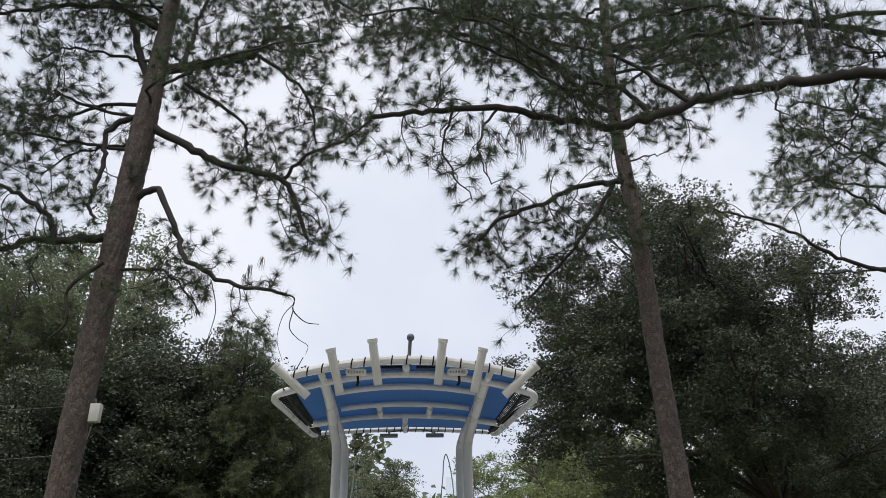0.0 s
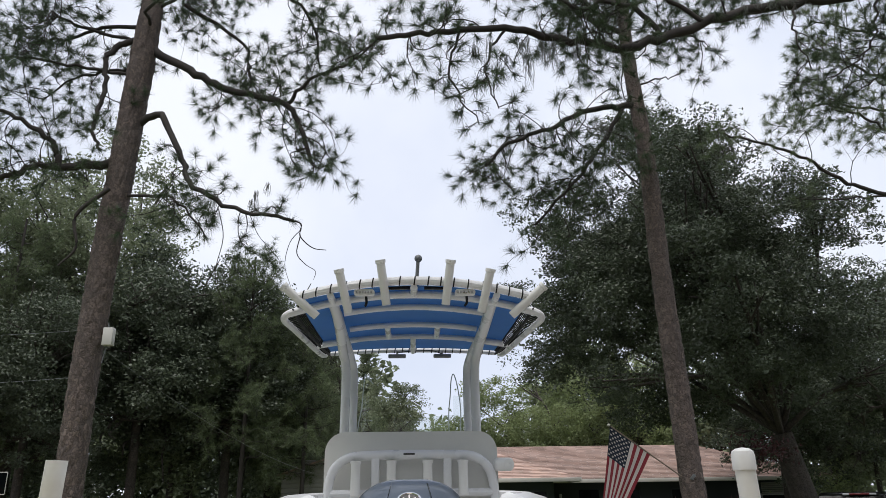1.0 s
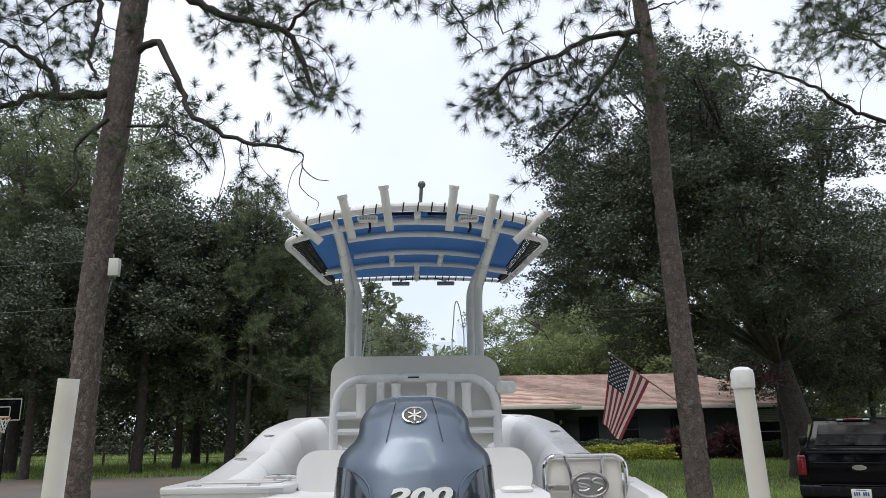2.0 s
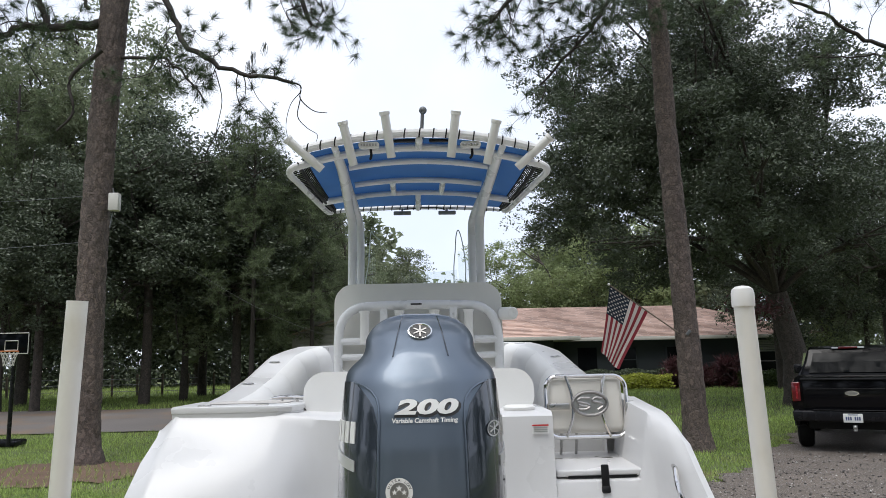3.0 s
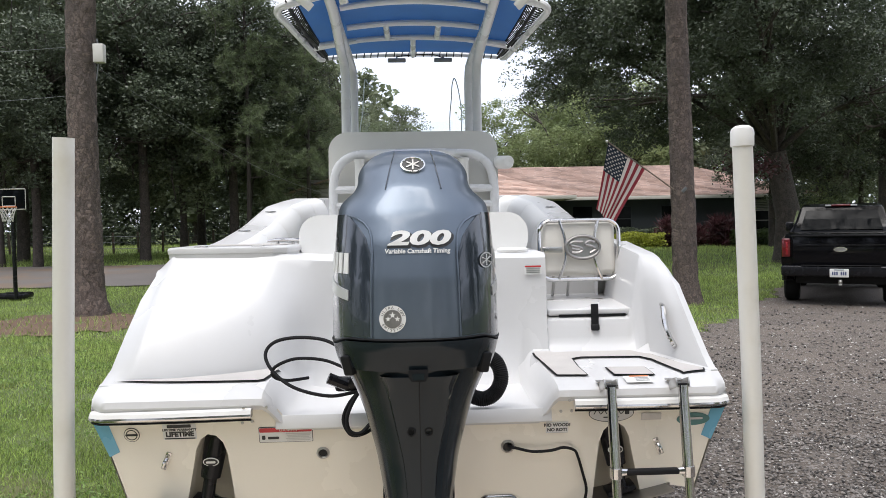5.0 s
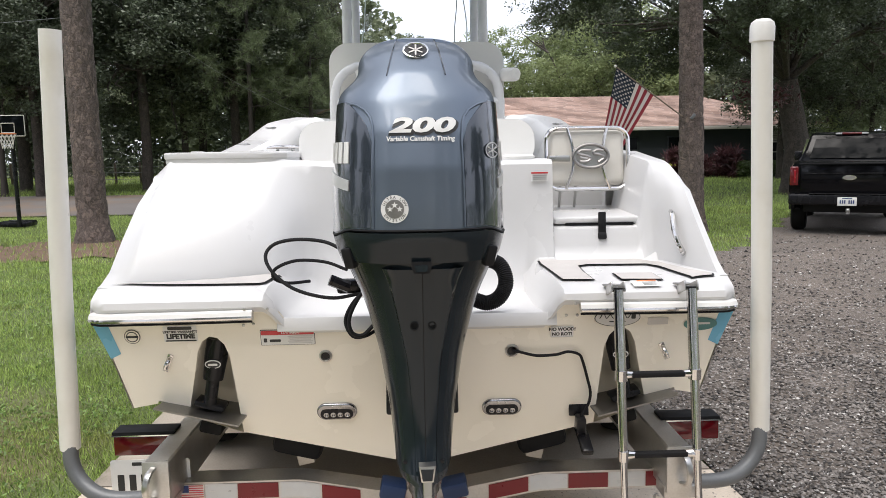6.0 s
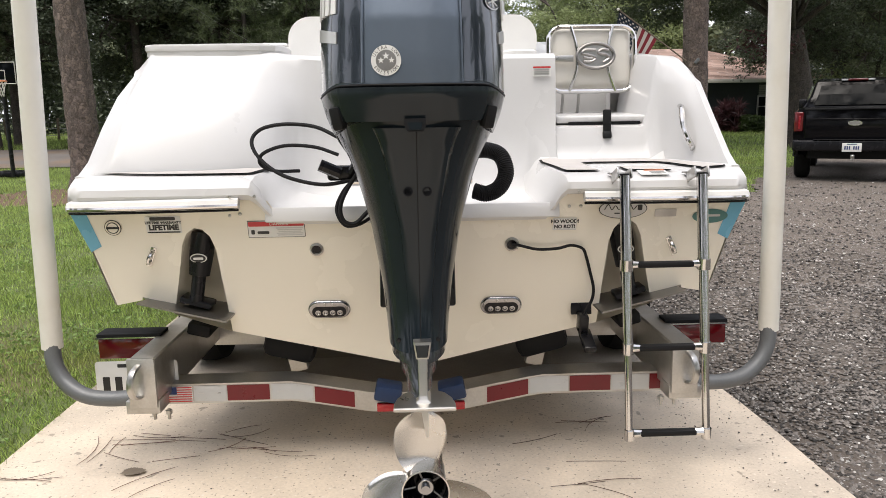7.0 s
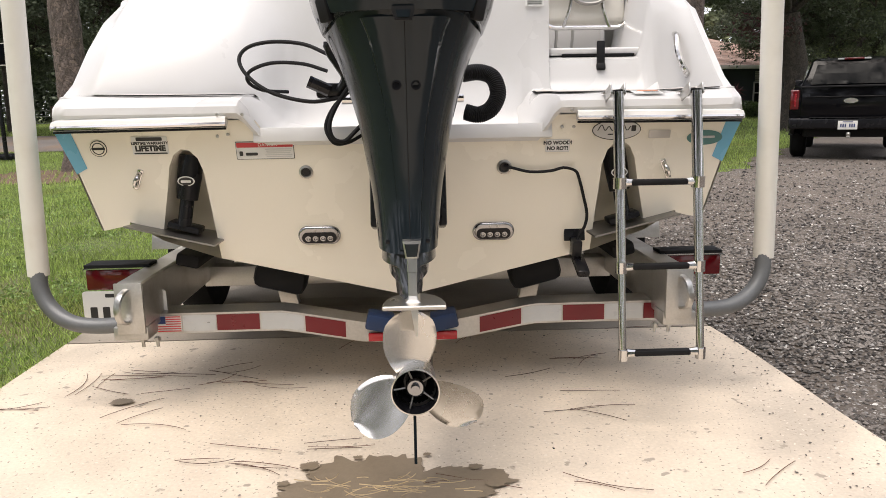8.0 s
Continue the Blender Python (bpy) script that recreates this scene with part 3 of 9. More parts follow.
for i, x in enumerate(cols):
    pr = cap_profile(x)
    edge = smooth01(1.06, 1.15, -x) if x < 0 else smooth01(1.12, 1.155, x)
    col = []
    for j, (y, z) in enumerate(pr):
        zz = z - (0.04 * edge ** 2 * smooth01(1.3, 1.55, z) if x < 0 else 0.05 * edge ** 3 * smooth01(1.4, 1.5, z))
        if i in (0, len(cols) - 1):
            zz = min(zz, 1.022)
        xx = x * (1 - (0.032 * smooth01(1.095, 1.2, z) if x < 0 else 0.03 * smooth01(1.1, 1.4, z)) * smooth01(0.9, 1.15, abs(x)))
        if j < 4:
            y += 0.05 * smooth01(1.09, 1.15, abs(x))
        elif j > 6:
            y += 0.03 * max(0.0, abs(x) - (1.06 if x < 0 else 1.08)) / 0.09
        col.append(bm.verts.new((xx, y, zz)))
    grid.append(col)
for a, b in zip(grid, grid[1:]):
    for j in range(len(a) - 1):
        bm.faces.new((a[j], b[j], b[j + 1], a[j + 1]))
part("deck_cap", bm, M_gel, boat, "glossy white moulded stern deck with motor well", auto=40)

# splash lip across the motor notch
bm = bmesh.new()
box(bm, (0, -0.099, 0.965), (1.0, 0.012, 0.05), pose(0, 0, 0, -14), 0.004)
part("notch_plate", bm, M_gel, boat)

# gunwales and cockpit sides
for sgn, nm in ((-1, "gunwale"), (1, "gunwale")):
    bm = bmesh.new()
    rings = []
    for i in range(30):
        y = 0.93 + (6.52 - 0.93) * i / 29
        xs_, zg, zr = lerp_table(HALF_BEAM, y), lerp_table(GUNWALE, y), rail_z(y) + 0.02
        w = min(0.24, xs_ * 0.6)
        tum = 0.045 * smooth01(4.5, 1.0, y)
        sec = [(xs_, zr), (xs_ - 0.005, (zr + zg) / 2), (xs_ - tum, zg - 0.05), (xs_ - tum - 0.03, zg - 0.012), (xs_ - tum - 0.07, zg), (xs_ - w, zg - 0.005), (xs_ - w - 0.012, zg - 0.04), (xs_ - w - 0.01, zg - 0.3), (max(0.0, xs_ - w - 0.02), 0.97)]
        rings.append([(sgn * max(0.0, x), y, z) for x, z in sec])
    loft(bm, rings, close=False, caps=(False, False))
    part("gunwale", bm, M_gel, boat, "white gunwale with a flat cap")
    # quilted bolsters along the inside
    for a, b in ((1.12, 1.9), (1.903, 2.5), (2.503, 3.1), (3.103, 3.8), (3.803, 4.3)):
        bm = bmesh.new()
        rr = []
        for i in range(9):
            y = a + (b - a) * i / 8
            xs_, zg = lerp_table(HALF_BEAM, y) - 0.25, lerp_table(GUNWALE, y) - 0.01
            puff = 0.012 * (1 - abs(2 * i / 8 - 1) ** 14) + 0.085
            rr.append([(sgn * (xs_ + 0.03), y, zg - 0.004), (sgn * (xs_ + 0.005), y, zg + 0.008), (sgn * (xs_ - puff * 0.5), y, zg - 0.012), (sgn * (xs_ - puff), y, zg - 0.07), (sgn * (xs_ - puff - 0.03), y, zg - 0.17), (sgn * (xs_ - puff - 0.02), y, zg - 0.28), (sgn * (xs_ + 0.005), y, zg - 0.30)])
        loft(bm, rr, close=False, caps=(False, False))
        part("bolster", bm, M_vinyl, boat, "padded white vinyl cockpit bolster")

bm = bmesh.new()
rr = []
for i in range(16):
    y = 0.9 + 5.2 * i / 15
    x = max(0.02, lerp_table(HALF_BEAM, y) - 0.22)
    rr.append([(-x, y, 0.98), (-x * 0.3, y, 0.985), (x * 0.3, y, 0.985), (x, y, 0.98)])
loft(bm, rr, close=False, caps=(False, False))
part("cockpit_sole", bm, M_gel, boat)
bm = bmesh.new()
box(bm, (-0.28, 0.955, 1.24), (1.74, 0.02, 0.5), None, 0.006)
part("aft_bulkhead", bm, M_gel, boat)

# rub rail: dark strip with polished insert
def rail_path(sgn, out, dz):
    pts = [(sgn * 0.575, -0.155 - out, 1.012 + dz), (sgn * 0.8, -0.158 - out, 1.01 + dz), (sgn * 1.06, -0.152 - out, 1.008 + dz), (sgn * (1.125 + out * 0.7), -0.132 - out * 0.7, 1.007 + dz), (sgn * (1.156 + out), -0.08, 1.006 + dz)]
    for i in range(9):
        y = 0.1 + 6.2 * i / 8
        pts.append((sgn * (lerp_table(HALF_BEAM, y) + 0.012 + out), y, rail_z(y) + 0.012 + dz))
    return spline(pts, 4)


for sgn in (-1, 1):
    bm = bmesh.new()
    tube(bm, rail_path(sgn, -0.012, 0.0), 0.019, 8)
    rail = part("rub_rail", bm, M_whiteplastic, boat, "white vinyl rub rail")
    bm = bmesh.new()
    tube(bm, rail_path(sgn, 0.001, -0.006), 0.0085, 8)
    part("steel_insert", bm, M_steel, rail, "polished steel rub-rail insert")
    bm = bmesh.new()
    tube(bm, rail_path(sgn, -0.004, -0.021), 0.004, 6)
    part("dark_bead", bm, M_black, rail)

# pale blue hull side, showing at the transom corners
for sgn in (-1, 1):
    bm = bmesh.new()
    rr = []
    for i in range(10):
        y = transom_y(0.9) + 3.0 * i / 9 if i else None
        sec = []
        for x, z in ((1.096, 0.845), (1.11, 0.89), (1.128, 0.945), (1.143, 0.992)):
            yy = transom_y(z) - 0.004 if i == 0 else y
            k = lerp_table(HALF_BEAM, yy) / 1.145
            sec.append((sgn * (x * k + 0.004), yy, z + (rail_z(max(yy, 0)) - 1.0) * (z - 0.364) / 0.636))
        rr.append(sec)
    loft(bm, rr, close=False, caps=(False, False))
    a, b, c, d = rr[0]
    v = [bm.verts.new(p) for p in (a, b, c, d, (sgn * 1.098, transom_y(0.992) - 0.004, 0.992), (sgn * 1.066, transom_y(0.865) - 0.004, 0.865))]
    bm.faces.new(v)
    part("hull_stripe", bm, M_blueg, boat, "pale blue painted upper hull side")

# foam pads on the swim platforms
def cap_z(x, y):
    pr = cap_profile(x)
    for (a, b), (c, d) in zip(pr, pr[1:]):
        if a <= y <= c and c > a:
            return b + (d - b) * (y - a) / (c - a)
    return pr[0][1]


def deck_pad(name, outline, lift, material, label=""):
    bm = bmesh.new()
    f = bm.faces.new([bm.verts.new((x, y, 0)) for x, y in outline])
    bmesh.ops.triangulate(bm, faces=[f])
    for _ in range(4):
        bmesh.ops.subdivide_edges(bm, edges=[e for e in bm.edges if e.calc_length() > 0.03], cuts=1, use_grid_fill=True)
        bmesh.ops.triangulate(bm, faces=[q for q in bm.faces if len(q.verts) > 3])
    for v in bm.verts:
        v.co.z = min(cap_z(v.co.x, v.co.y), 1.103) + lift
    part(name, bm, material, boat, label)


def inset(outline, d):
    """The outline pushed outward by d along its edges' normals."""
    n = len(outline)
    area = sum(outline[k][0] * outline[(k + 1) % n][1] - outline[(k + 1) % n][0] * outline[k][1] for k in range(n))
    out = []
    for k in range(n):
        p, q, r = Vector(outline[k - 1]), Vector(outline[k]), Vector(outline[(k + 1) % n])
        e, f = (q - p).normalized(), (r - q).normalized()
        m_ = Vector((e.y + f.y, -e.x - f.x)).normalized() * math.copysign(d, area)
        out.append((q.x + m_.x, q.y + m_.y))
    return out


pad_u = [(0.54, -0.012), (0.535, 0.05), (0.515, 0.385), (0.70, 0.39), (0.94, 0.385), (1.0, 0.3), (1.045, 0.1), (1.098, -0.005), (1.09, -0.032), (1.01, -0.045), (0.975, 0.22), (0.945, 0.285), (0.70, 0.3), (0.655, 0.27), (0.645, 0.12), (0.65, -0.024)]
pad_l = [(-1.1, -0.006), (-0.9, 0.022), (-0.74, 0.075), (-0.64, 0.125), (-0.545, 0.19), (-0.535, 0.18), (-0.56, 0.0), (-0.58, -0.014)]
pad_s = [(0.754, -0.028), (0.753, 0.09), (0.90, 0.08), (0.898, -0.04)]
for o in (pad_u, pad_l, pad_s):
    deck_pad("pad_border", inset(o, 0.008), 0.005, M_black, "black edge of the deck pad")
    deck_pad("deck_pad", o, 0.008, M_pad, "grey foam deck pad with black edging")

# warning label on the right platform edge
def flat_sticker(w, h, m, material, parent, name="sticker", label="", r=0.003):
    bm = bmesh.new()
    plate(bm, roundrect(w, h, r, 3), 0.001, m)
    return part(name, bm, material, parent, label, smooth=False)


def transom_at(x, z, lift=0.004):
    return Matrix.Translation((x, transom_y(z) - lift, z)) @ pose(0, 0, 0, 90 + 14.0)


m = Matrix.Translation((0.822, -0.103, 1.08)) @ pose(0, 0, 0, 10)
st = flat_sticker(0.098, 0.062, m @ Matrix.Translation((0, 0.012, 0.003)), M_stickw, boat, "warning_sticker", "white warning sticker with an orange header")
flat_sticker(0.07, 0.008, m @ Matrix.Translation((0.01, 0.037, 0.0045)), M_sticko, st, "header")
for k in range(3):
    flat_sticker(0.05, 0.004, m @ Matrix.Translation((0.015, 0.02 - 0.012 * k, 0.0045)), M_sticks, st, "text_bar")

m = Matrix.Translation((0.53, 0.458, 1.459)) @ pose(0, 0, 0, 86)
st = flat_sticker(0.075, 0.04, m, M_stickw, boat, "warning_sticker", "small white sticker with a red header")
flat_sticker(0.073, 0.0065, m @ Matrix.Translation((0, 0.0155, 0.0015)), M_stickr, st, "header")
for k in range(3):
    flat_sticker(0.06, 0.0025, m @ Matrix.Translation((0, 0.005 - 0.008 * k, 0.0015)), M_sticks, st, "text_bar")

# transom stickers
def bars(m, w, h, n, parent, material, fill=0.5, name="text_bar"):
    for k in range(n):
        flat_sticker(w * (1 - 0.07 * (k % 3)), h / n * fill, m @ Matrix.Translation((0, h / 2 - (k + 0.5) * h / n, 0)), material, parent, name, r=0.0005)


m = transom_at(-1.016, 0.931)
bm = bmesh.new()
plate(bm, oval(0.028, 0.028), 0.001, m)
st = part("round_sticker", bm, M_stickk, boat, "round white maker's sticker with a black ring", smooth=False)
bm = bmesh.new()
plate(bm, oval(0.0255, 0.0255), 0.001, m @ Matrix.Translation((0, 0, 0.0012)))
part("disc", bm, M_cream, st, smooth=False)
flat_sticker(0.044, 0.008, m @ Matrix.Translation((0, 0, 0.0025)), M_stickk, st, "text_bar")
bm = bmesh.new()
loop = [m @ Vector((x, y, 0.003)) for x, y in oval(0.019, 0.019)]
tube(bm, loop + loop[:1], 0.0016, 4)
part("ring", bm, M_stickk, st)
m = transom_at(-0.846, 0.938)
st = flat_sticker(0.118, 0.062, m, M_stickw, boat, "warranty_sticker", "white and black lifetime warranty sticker")
flat_sticker(0.085, 0.012, m @ Matrix.Translation((0, 0.0225, 0.0015)), M_stickk, st, "text_bar")
writing("LIFETIME WARRANTY", 0.0125, m @ Matrix.Translation((0, 0.008, 0.0015)), "writing", M_stickk, st, offset=0.0007)
writing("LIFETIME", 0.026, m @ Matrix.Translation((0, -0.010, 0.0015)), "writing", M_stickk, st, offset=0.0016)
flat_sticker(0.11, 0.004, m @ Matrix.Translation((0, -0.0265, 0.0015)), M_stickk, st, "text_bar")
m = transom_at(-0.468, 0.915)
flat_sticker(0.194, 0.062, m @ Matrix.Translation((0, 0, -0.0012)), M_stickk, boat, "sticker_border", "thin dark sticker border")
st = flat_sticker(0.19, 0.058, m, M_stickw, boat, "danger_sticker", "white sticker with a red danger header")
flat_sticker(0.188, 0.017, m @ Matrix.Translation((0, 0.0195, 0.0015)), M_stickr, st, "header")
writing("DANGER", 0.016, m @ Matrix.Translation((0.01, 0.0195, 0.003)), "writing", M_stickw, st)
flat_sticker(0.04, 0.01, m @ Matrix.Translation((-0.045, -0.012, 0.0015)), M_stickk, st, "boat_mark")
flat_sticker(0.012, 0.016, m @ Matrix.Translation((-0.08, -0.01, 0.0015)), M_stickk, st, "warning_mark")
bars(m @ Matrix.Translation((0.045, -0.009, 0.0015)), 0.09, 0.032, 5, st, M_sticks)
m = transom_at(0.523, 0.912)
st = flat_sticker(0.083, 0.045, m, M_stickw, boat, "notice_sticker", "white sticker reading no wood no rot")
for px, pz, w, h in ((0, 0.021, 0.08, 0.0014), (0, -0.021, 0.08, 0.0014), (-0.04, 0, 0.0014, 0.042), (0.04, 0, 0.0014, 0.042)):
    flat_sticker(w, h, m @ Matrix.Translation((px, pz, 0.0015)), M_sticks, st, "border", r=0.0003)
writing("NO WOOD!", 0.0175, m @ Matrix.Translation((0, 0.0095, 0.0015)), "writing", M_stickk, st, offset=0.0009)
writing("NO ROT!", 0.0175, m @ Matrix.Translation((0, -0.010, 0.0015)), "writing", M_stickk, st, offset=0.0009)
m = transom_at(0.722, 0.962)
bm = bmesh.new()
plate(bm, oval(0.084, 0.036), 0.001, m)
st = part("oval_sticker", bm, M_stickk, boat, "oval silver sticker with script lettering", smooth=False)
bm = bmesh.new()
plate(bm, oval(0.081, 0.033), 0.001, m @ Matrix.Translation((0, 0, 0.0012)))
part("face", bm, M_sticks, st, smooth=False)
bm = bmesh.new()
tube(bm, spline([m @ Vector((-0.065 + 0.0125 * k, 0.004 + (0.011 if k % 2 else -0.007) * (1.3 if k in (1, 7) else 0.8), 0.003)) for k in range(10)], 4), 0.0016, 5)
part("script_stroke", bm, M_stickk, st)
flat_sticker(0.016, 0.02, m @ Matrix.Translation((0.058, 0.005, 0.0025)), M_stickk, st, "crest")
flat_sticker(0.06, 0.004, m @ Matrix.Translation((0, -0.015, 0.0025)), M_stickk, st, "text_bar")
st = flat_sticker(0.075, 0.028, transom_at(0.872, 0.945), M_satin, boat, "capacity_plate", "small blank metal plate")
bm = bmesh.new()
plate(bm, oval(0.062, 0.026), 0.001, transom_at(1.03, 0.93))
st = part("teal_sticker", bm, M_stickg, boat, "dark teal oval sticker", smooth=False)
flat_sticker(0.07, 0.008, transom_at(1.03, 0.932, 0.006), M_sticks, st, "text_bar")

# drain fittings
def drain(x, z, r):
    m = transom_at(x, z, 0.0)
    bm = bmesh.new()
    lathe(bm, [(r, 0), (r, 0.006), (r * 0.75, 0.009), (r * 0.62, 0.004), (r * 0.62, 0.0)], m, 24)
    d = part("through_hull", bm, M_satin, boat, "round steel through-hull fitting")
    bm = bmesh.new()
    plate(bm, oval(r * 0.66, r * 0.66, 20), 0.002, m @ Matrix.Translation((0, 0, 0.001)))
    part("opening", bm, M_blackgloss, d)


drain(-0.338, 0.838, 0.024)
drain(0.342, 0.842, 0.026)

# underwater lights
for x in (-0.31, 0.31):
    m = transom_at(x, 0.609, 0.0)
    bm = bmesh.new()
    loft(bm, [[m @ Vector((x, y, h)) for x, y in roundrect(0.15 - 2 * d, 0.07 - 2 * d, 0.0345 - d, 8)] for d, h in ((0.0, 0.0), (0.0, 0.006), (0.002, 0.0095), (0.006, 0.012), (0.012, 0.0125))])
    lt = part("underwater_light", bm, M_darkchrome, boat, "oval chrome underwater light with four lenses")
    bm = bmesh.new()
    plate(bm, roundrect(0.122, 0.04, 0.019, 6), 0.004, m @ Matrix.Translation((0, -0.006, 0.0105)))
    part("lens_panel", bm, M_blackgloss, lt, "black lens panel")
    for k in range(4):
        bm = bmesh.new()
        lathe(bm, [(0.0105, 0), (0.0105, 0.003), (0.006, 0.004), (0.004, 0.001), (0.0, 0.001)], m @ Matrix.Translation((-0.039 + 0.026 * k, -0.008, 0.0145)), 14)
        part("diode", bm, M_darkchrome, lt)
    for k in (-1, 1):
        bm = bmesh.new()
        lathe(bm, [(0.005, 0), (0.004, 0.002), (0, 0.003)], m @ Matrix.Translation((0.014 * k, 0.024, 0.012)), 10)
        part("screw", bm, M_satin, lt)

# stern eyes
for x, z, rz in ((-0.906, 0.825, 24), (0.908, 0.825, -24)):
    m = transom_at(x, z, 0.0) @ pose(0, 0, 0, 0, 0, -rz)
    bm = bmesh.new()
    box(bm, m @ Vector((0, 0, 0.003)), (0.02, 0.075, 0.006), m.to_3x3().to_4x4(), 0.003)
    pts = [m @ Vector((0, 0.024 * math.cos(a), 0.03 * math.sin(a))) for a in [math.pi * k / 10 for k in range(11)]]
    tube(bm, pts, 0.008, 8)
    part("stern_eye", bm, M_steel, boat, "stainless stern tie-down eye")

# trim tabs: plate and actuator in each pocket
for sgn in (-1, 1):
    tab = bmesh.new()
    a = [Vector((sgn * 0.64, 0.10, 0.60)), Vector((sgn * 0.935, 0.10, 0.655)), Vector((sgn * 0.955, -0.10, 0.665)), Vector((sgn * 0.655, -0.10, 0.592))]
    lo = [tab.verts.new(p) for p in a]
    hi = [tab.verts.new(p + Vector((0, 0, 0.006))) for p in a]
    tab.faces.new(lo)
    tab.faces.new(hi[::-1])
    for k in range(4):
        tab.faces.new((lo[k], lo[(k + 1) % 4], hi[(k + 1) % 4], hi[k]))
    tb = part("trim_tab", tab, M_tabplate, boat, "dull stainless trim-tab plate", smooth=False)
    bm = bmesh.new()
    top, bot = Vector((sgn * 0.735, -0.005, 0.90)), Vector((sgn * 0.775, -0.02, 0.655))
    mid = top.lerp(bot, 0.62)
    tube(bm, [top, top.lerp(bot, 0.3), mid, mid + (bot - top) * 0.01, bot], [0.042, 0.042, 0.036, 0.024, 0.024], 16)
    ac = part("actuator", bm, M_blackgloss, tb, "black trim-tab actuator ram")
    bm = bmesh.new()
    box(bm, bot + Vector((0, 0.02, -0.005)), (0.11, 0.08, 0.022), pose(0, 0, 0, 0, -16 * sgn), 0.005)
    part("bracket", bm, M_blackgloss, tb)
    bm = bmesh.new()
    d = (bot - top).normalized()
    mm = look(top.lerp(bot, 0.30) + Vector((0, -0.043, -0.012)), top.lerp(bot, 0.30) + Vector((0, 1, 0.35)))
    plate(bm, oval(0.029, 0.018), 0.002, mm)
    lb = part("badge", bm, M_stickw, tb, "small oval black and white badge", smooth=False)
    bm = bmesh.new()
    plate(bm, oval(0.025, 0.0145), 0.001, mm @ Matrix.Translation((0, 0, 0.0022)))
    part("badge_face", bm, M_stickk, tb, smooth=False)
    flat_sticker(0.034, 0.009, mm @ Matrix.Translation((0, 0, 0.0036)), M_stickw, tb, "text_bar")

# transducer and cable at the right
bm = bmesh.new()
for dz, s in ((0.0, (0.075, 0.012, 0.07)),):
    box(bm, (0.603, transom_y(0.57) - 0.008, 0.60), s, pose(0, 0, 0, -14), 0.003)
box(bm, (0.60, -0.045, 0.545), (0.035, 0.05, 0.07), pose(0, 0, 0, 12), 0.006)
box(bm, (0.61, -0.08, 0.49), (0.045, 0.12, 0.028), pose(0, 0, 0, 20), 0.01)
part("transducer", bm, M_blackgloss, boat, "black depth transducer on a transom bracket")
bm = bmesh.new()
pts = [(0.342, -0.07, 0.842), (0.37, -0.075, 0.838), (0.43, -0.078, 0.824), (0.50, -0.079, 0.826), (0.545, -0.08, 0.836), (0.585, -0.077, 0.825), (0.60, -0.072, 0.80), (0.622, -0.055, 0.73), (0.637, -0.045, 0.67), (0.630, -0.045, 0.625), (0.605, -0.05, 0.585), (0.60, -0.06, 0.55)]
tube(bm, spline(pts, 4), 0.0055, 6)
part("cable", bm, M_black, boat, "black transducer cable clipped to the transom")

# screws along the notch corners
for x, z in ((-0.62, 0.965), (-0.585, 0.97), (-0.60, 1.035), (0.535, 0.975), (0.575, 0.975), (0.555, 1.03), (-0.52, 1.035)):
    bm = bmesh.new()
    lathe(bm, [(0.006, 0), (0.005, 0.003), (0, 0.004)], Matrix.Translation((x, -0.155 if z > 1.01 else transom_y(z) - 0.004, z)) @ pose(0, 0, 0, 90), 10)
    part("screw", bm, M_satin, boat)

# grab handle on the right quarter
def quarter_y(x, z):
    """How far forward the stern quarter's wall stands at x and height z."""
    pr = cap_profile(x)[6:12]
    return lerp_table([(q[1], q[0]) for q in pr], z)


bm = bmesh.new()
hp = [(1.056, 1.314, -0.01), (1.046, 1.303, 0.03), (1.036, 1.27, 0.045), (1.035, 1.232, 0.048), (1.042, 1.195, 0.045), (1.058, 1.163, 0.03), (1.07, 1.148, -0.01)]
ha, hb = quarter_y(1.056, 1.314), quarter_y(1.07, 1.148)
tube(bm, spline([(x, ha + (hb - ha) * k / 6 - d, z) for k, (x, z, d) in enumerate(hp)], 5), 0.011, 8)
part("grab_handle", bm, M_steel, boat, "curved stainless grab handle")

# step lid with rubber latch
bm = bmesh.new()
box(bm, (0.797, 0.755, 1.272), (0.392, 0.52, 0.03), pose(0, 0, 0, 2), 0.009, 3)
part("step_lid", bm, M_gel, boat, "white hatch lid on the transom step")
bm = bmesh.new()
box(bm, (0.80, 0.503, 1.249), (0.30, 0.02, 0.009))
part("gasket", bm, M_black, boat)
bm = bmesh.new()
box(bm, (0.803, 0.463, 1.245), (0.032, 0.018, 0.115), pose(0, 0, 0, -4), 0.005)
box(bm, (0.803, 0.456, 1.20), (0.036, 0.02, 0.03), pose(0, 0, 0, -20), 0.006)
part("latch", bm, M_black, boat, "black rubber hold-down latch")
for x in (0.66, 0.90):
    bm = bmesh.new()
    box(bm, (x, 0.80, 1.288), (0.05, 0.03, 0.004), None, 0.0015)
    part("hinge", bm, M_satin, boat)
bm = bmesh.new()
lathe(bm, [(0.011, 0), (0.011, 0.004), (0, 0.004)], Matrix.Translation((0.86, 0.84, 1.287)), 12)
part("knob", bm, M_satin, boat)

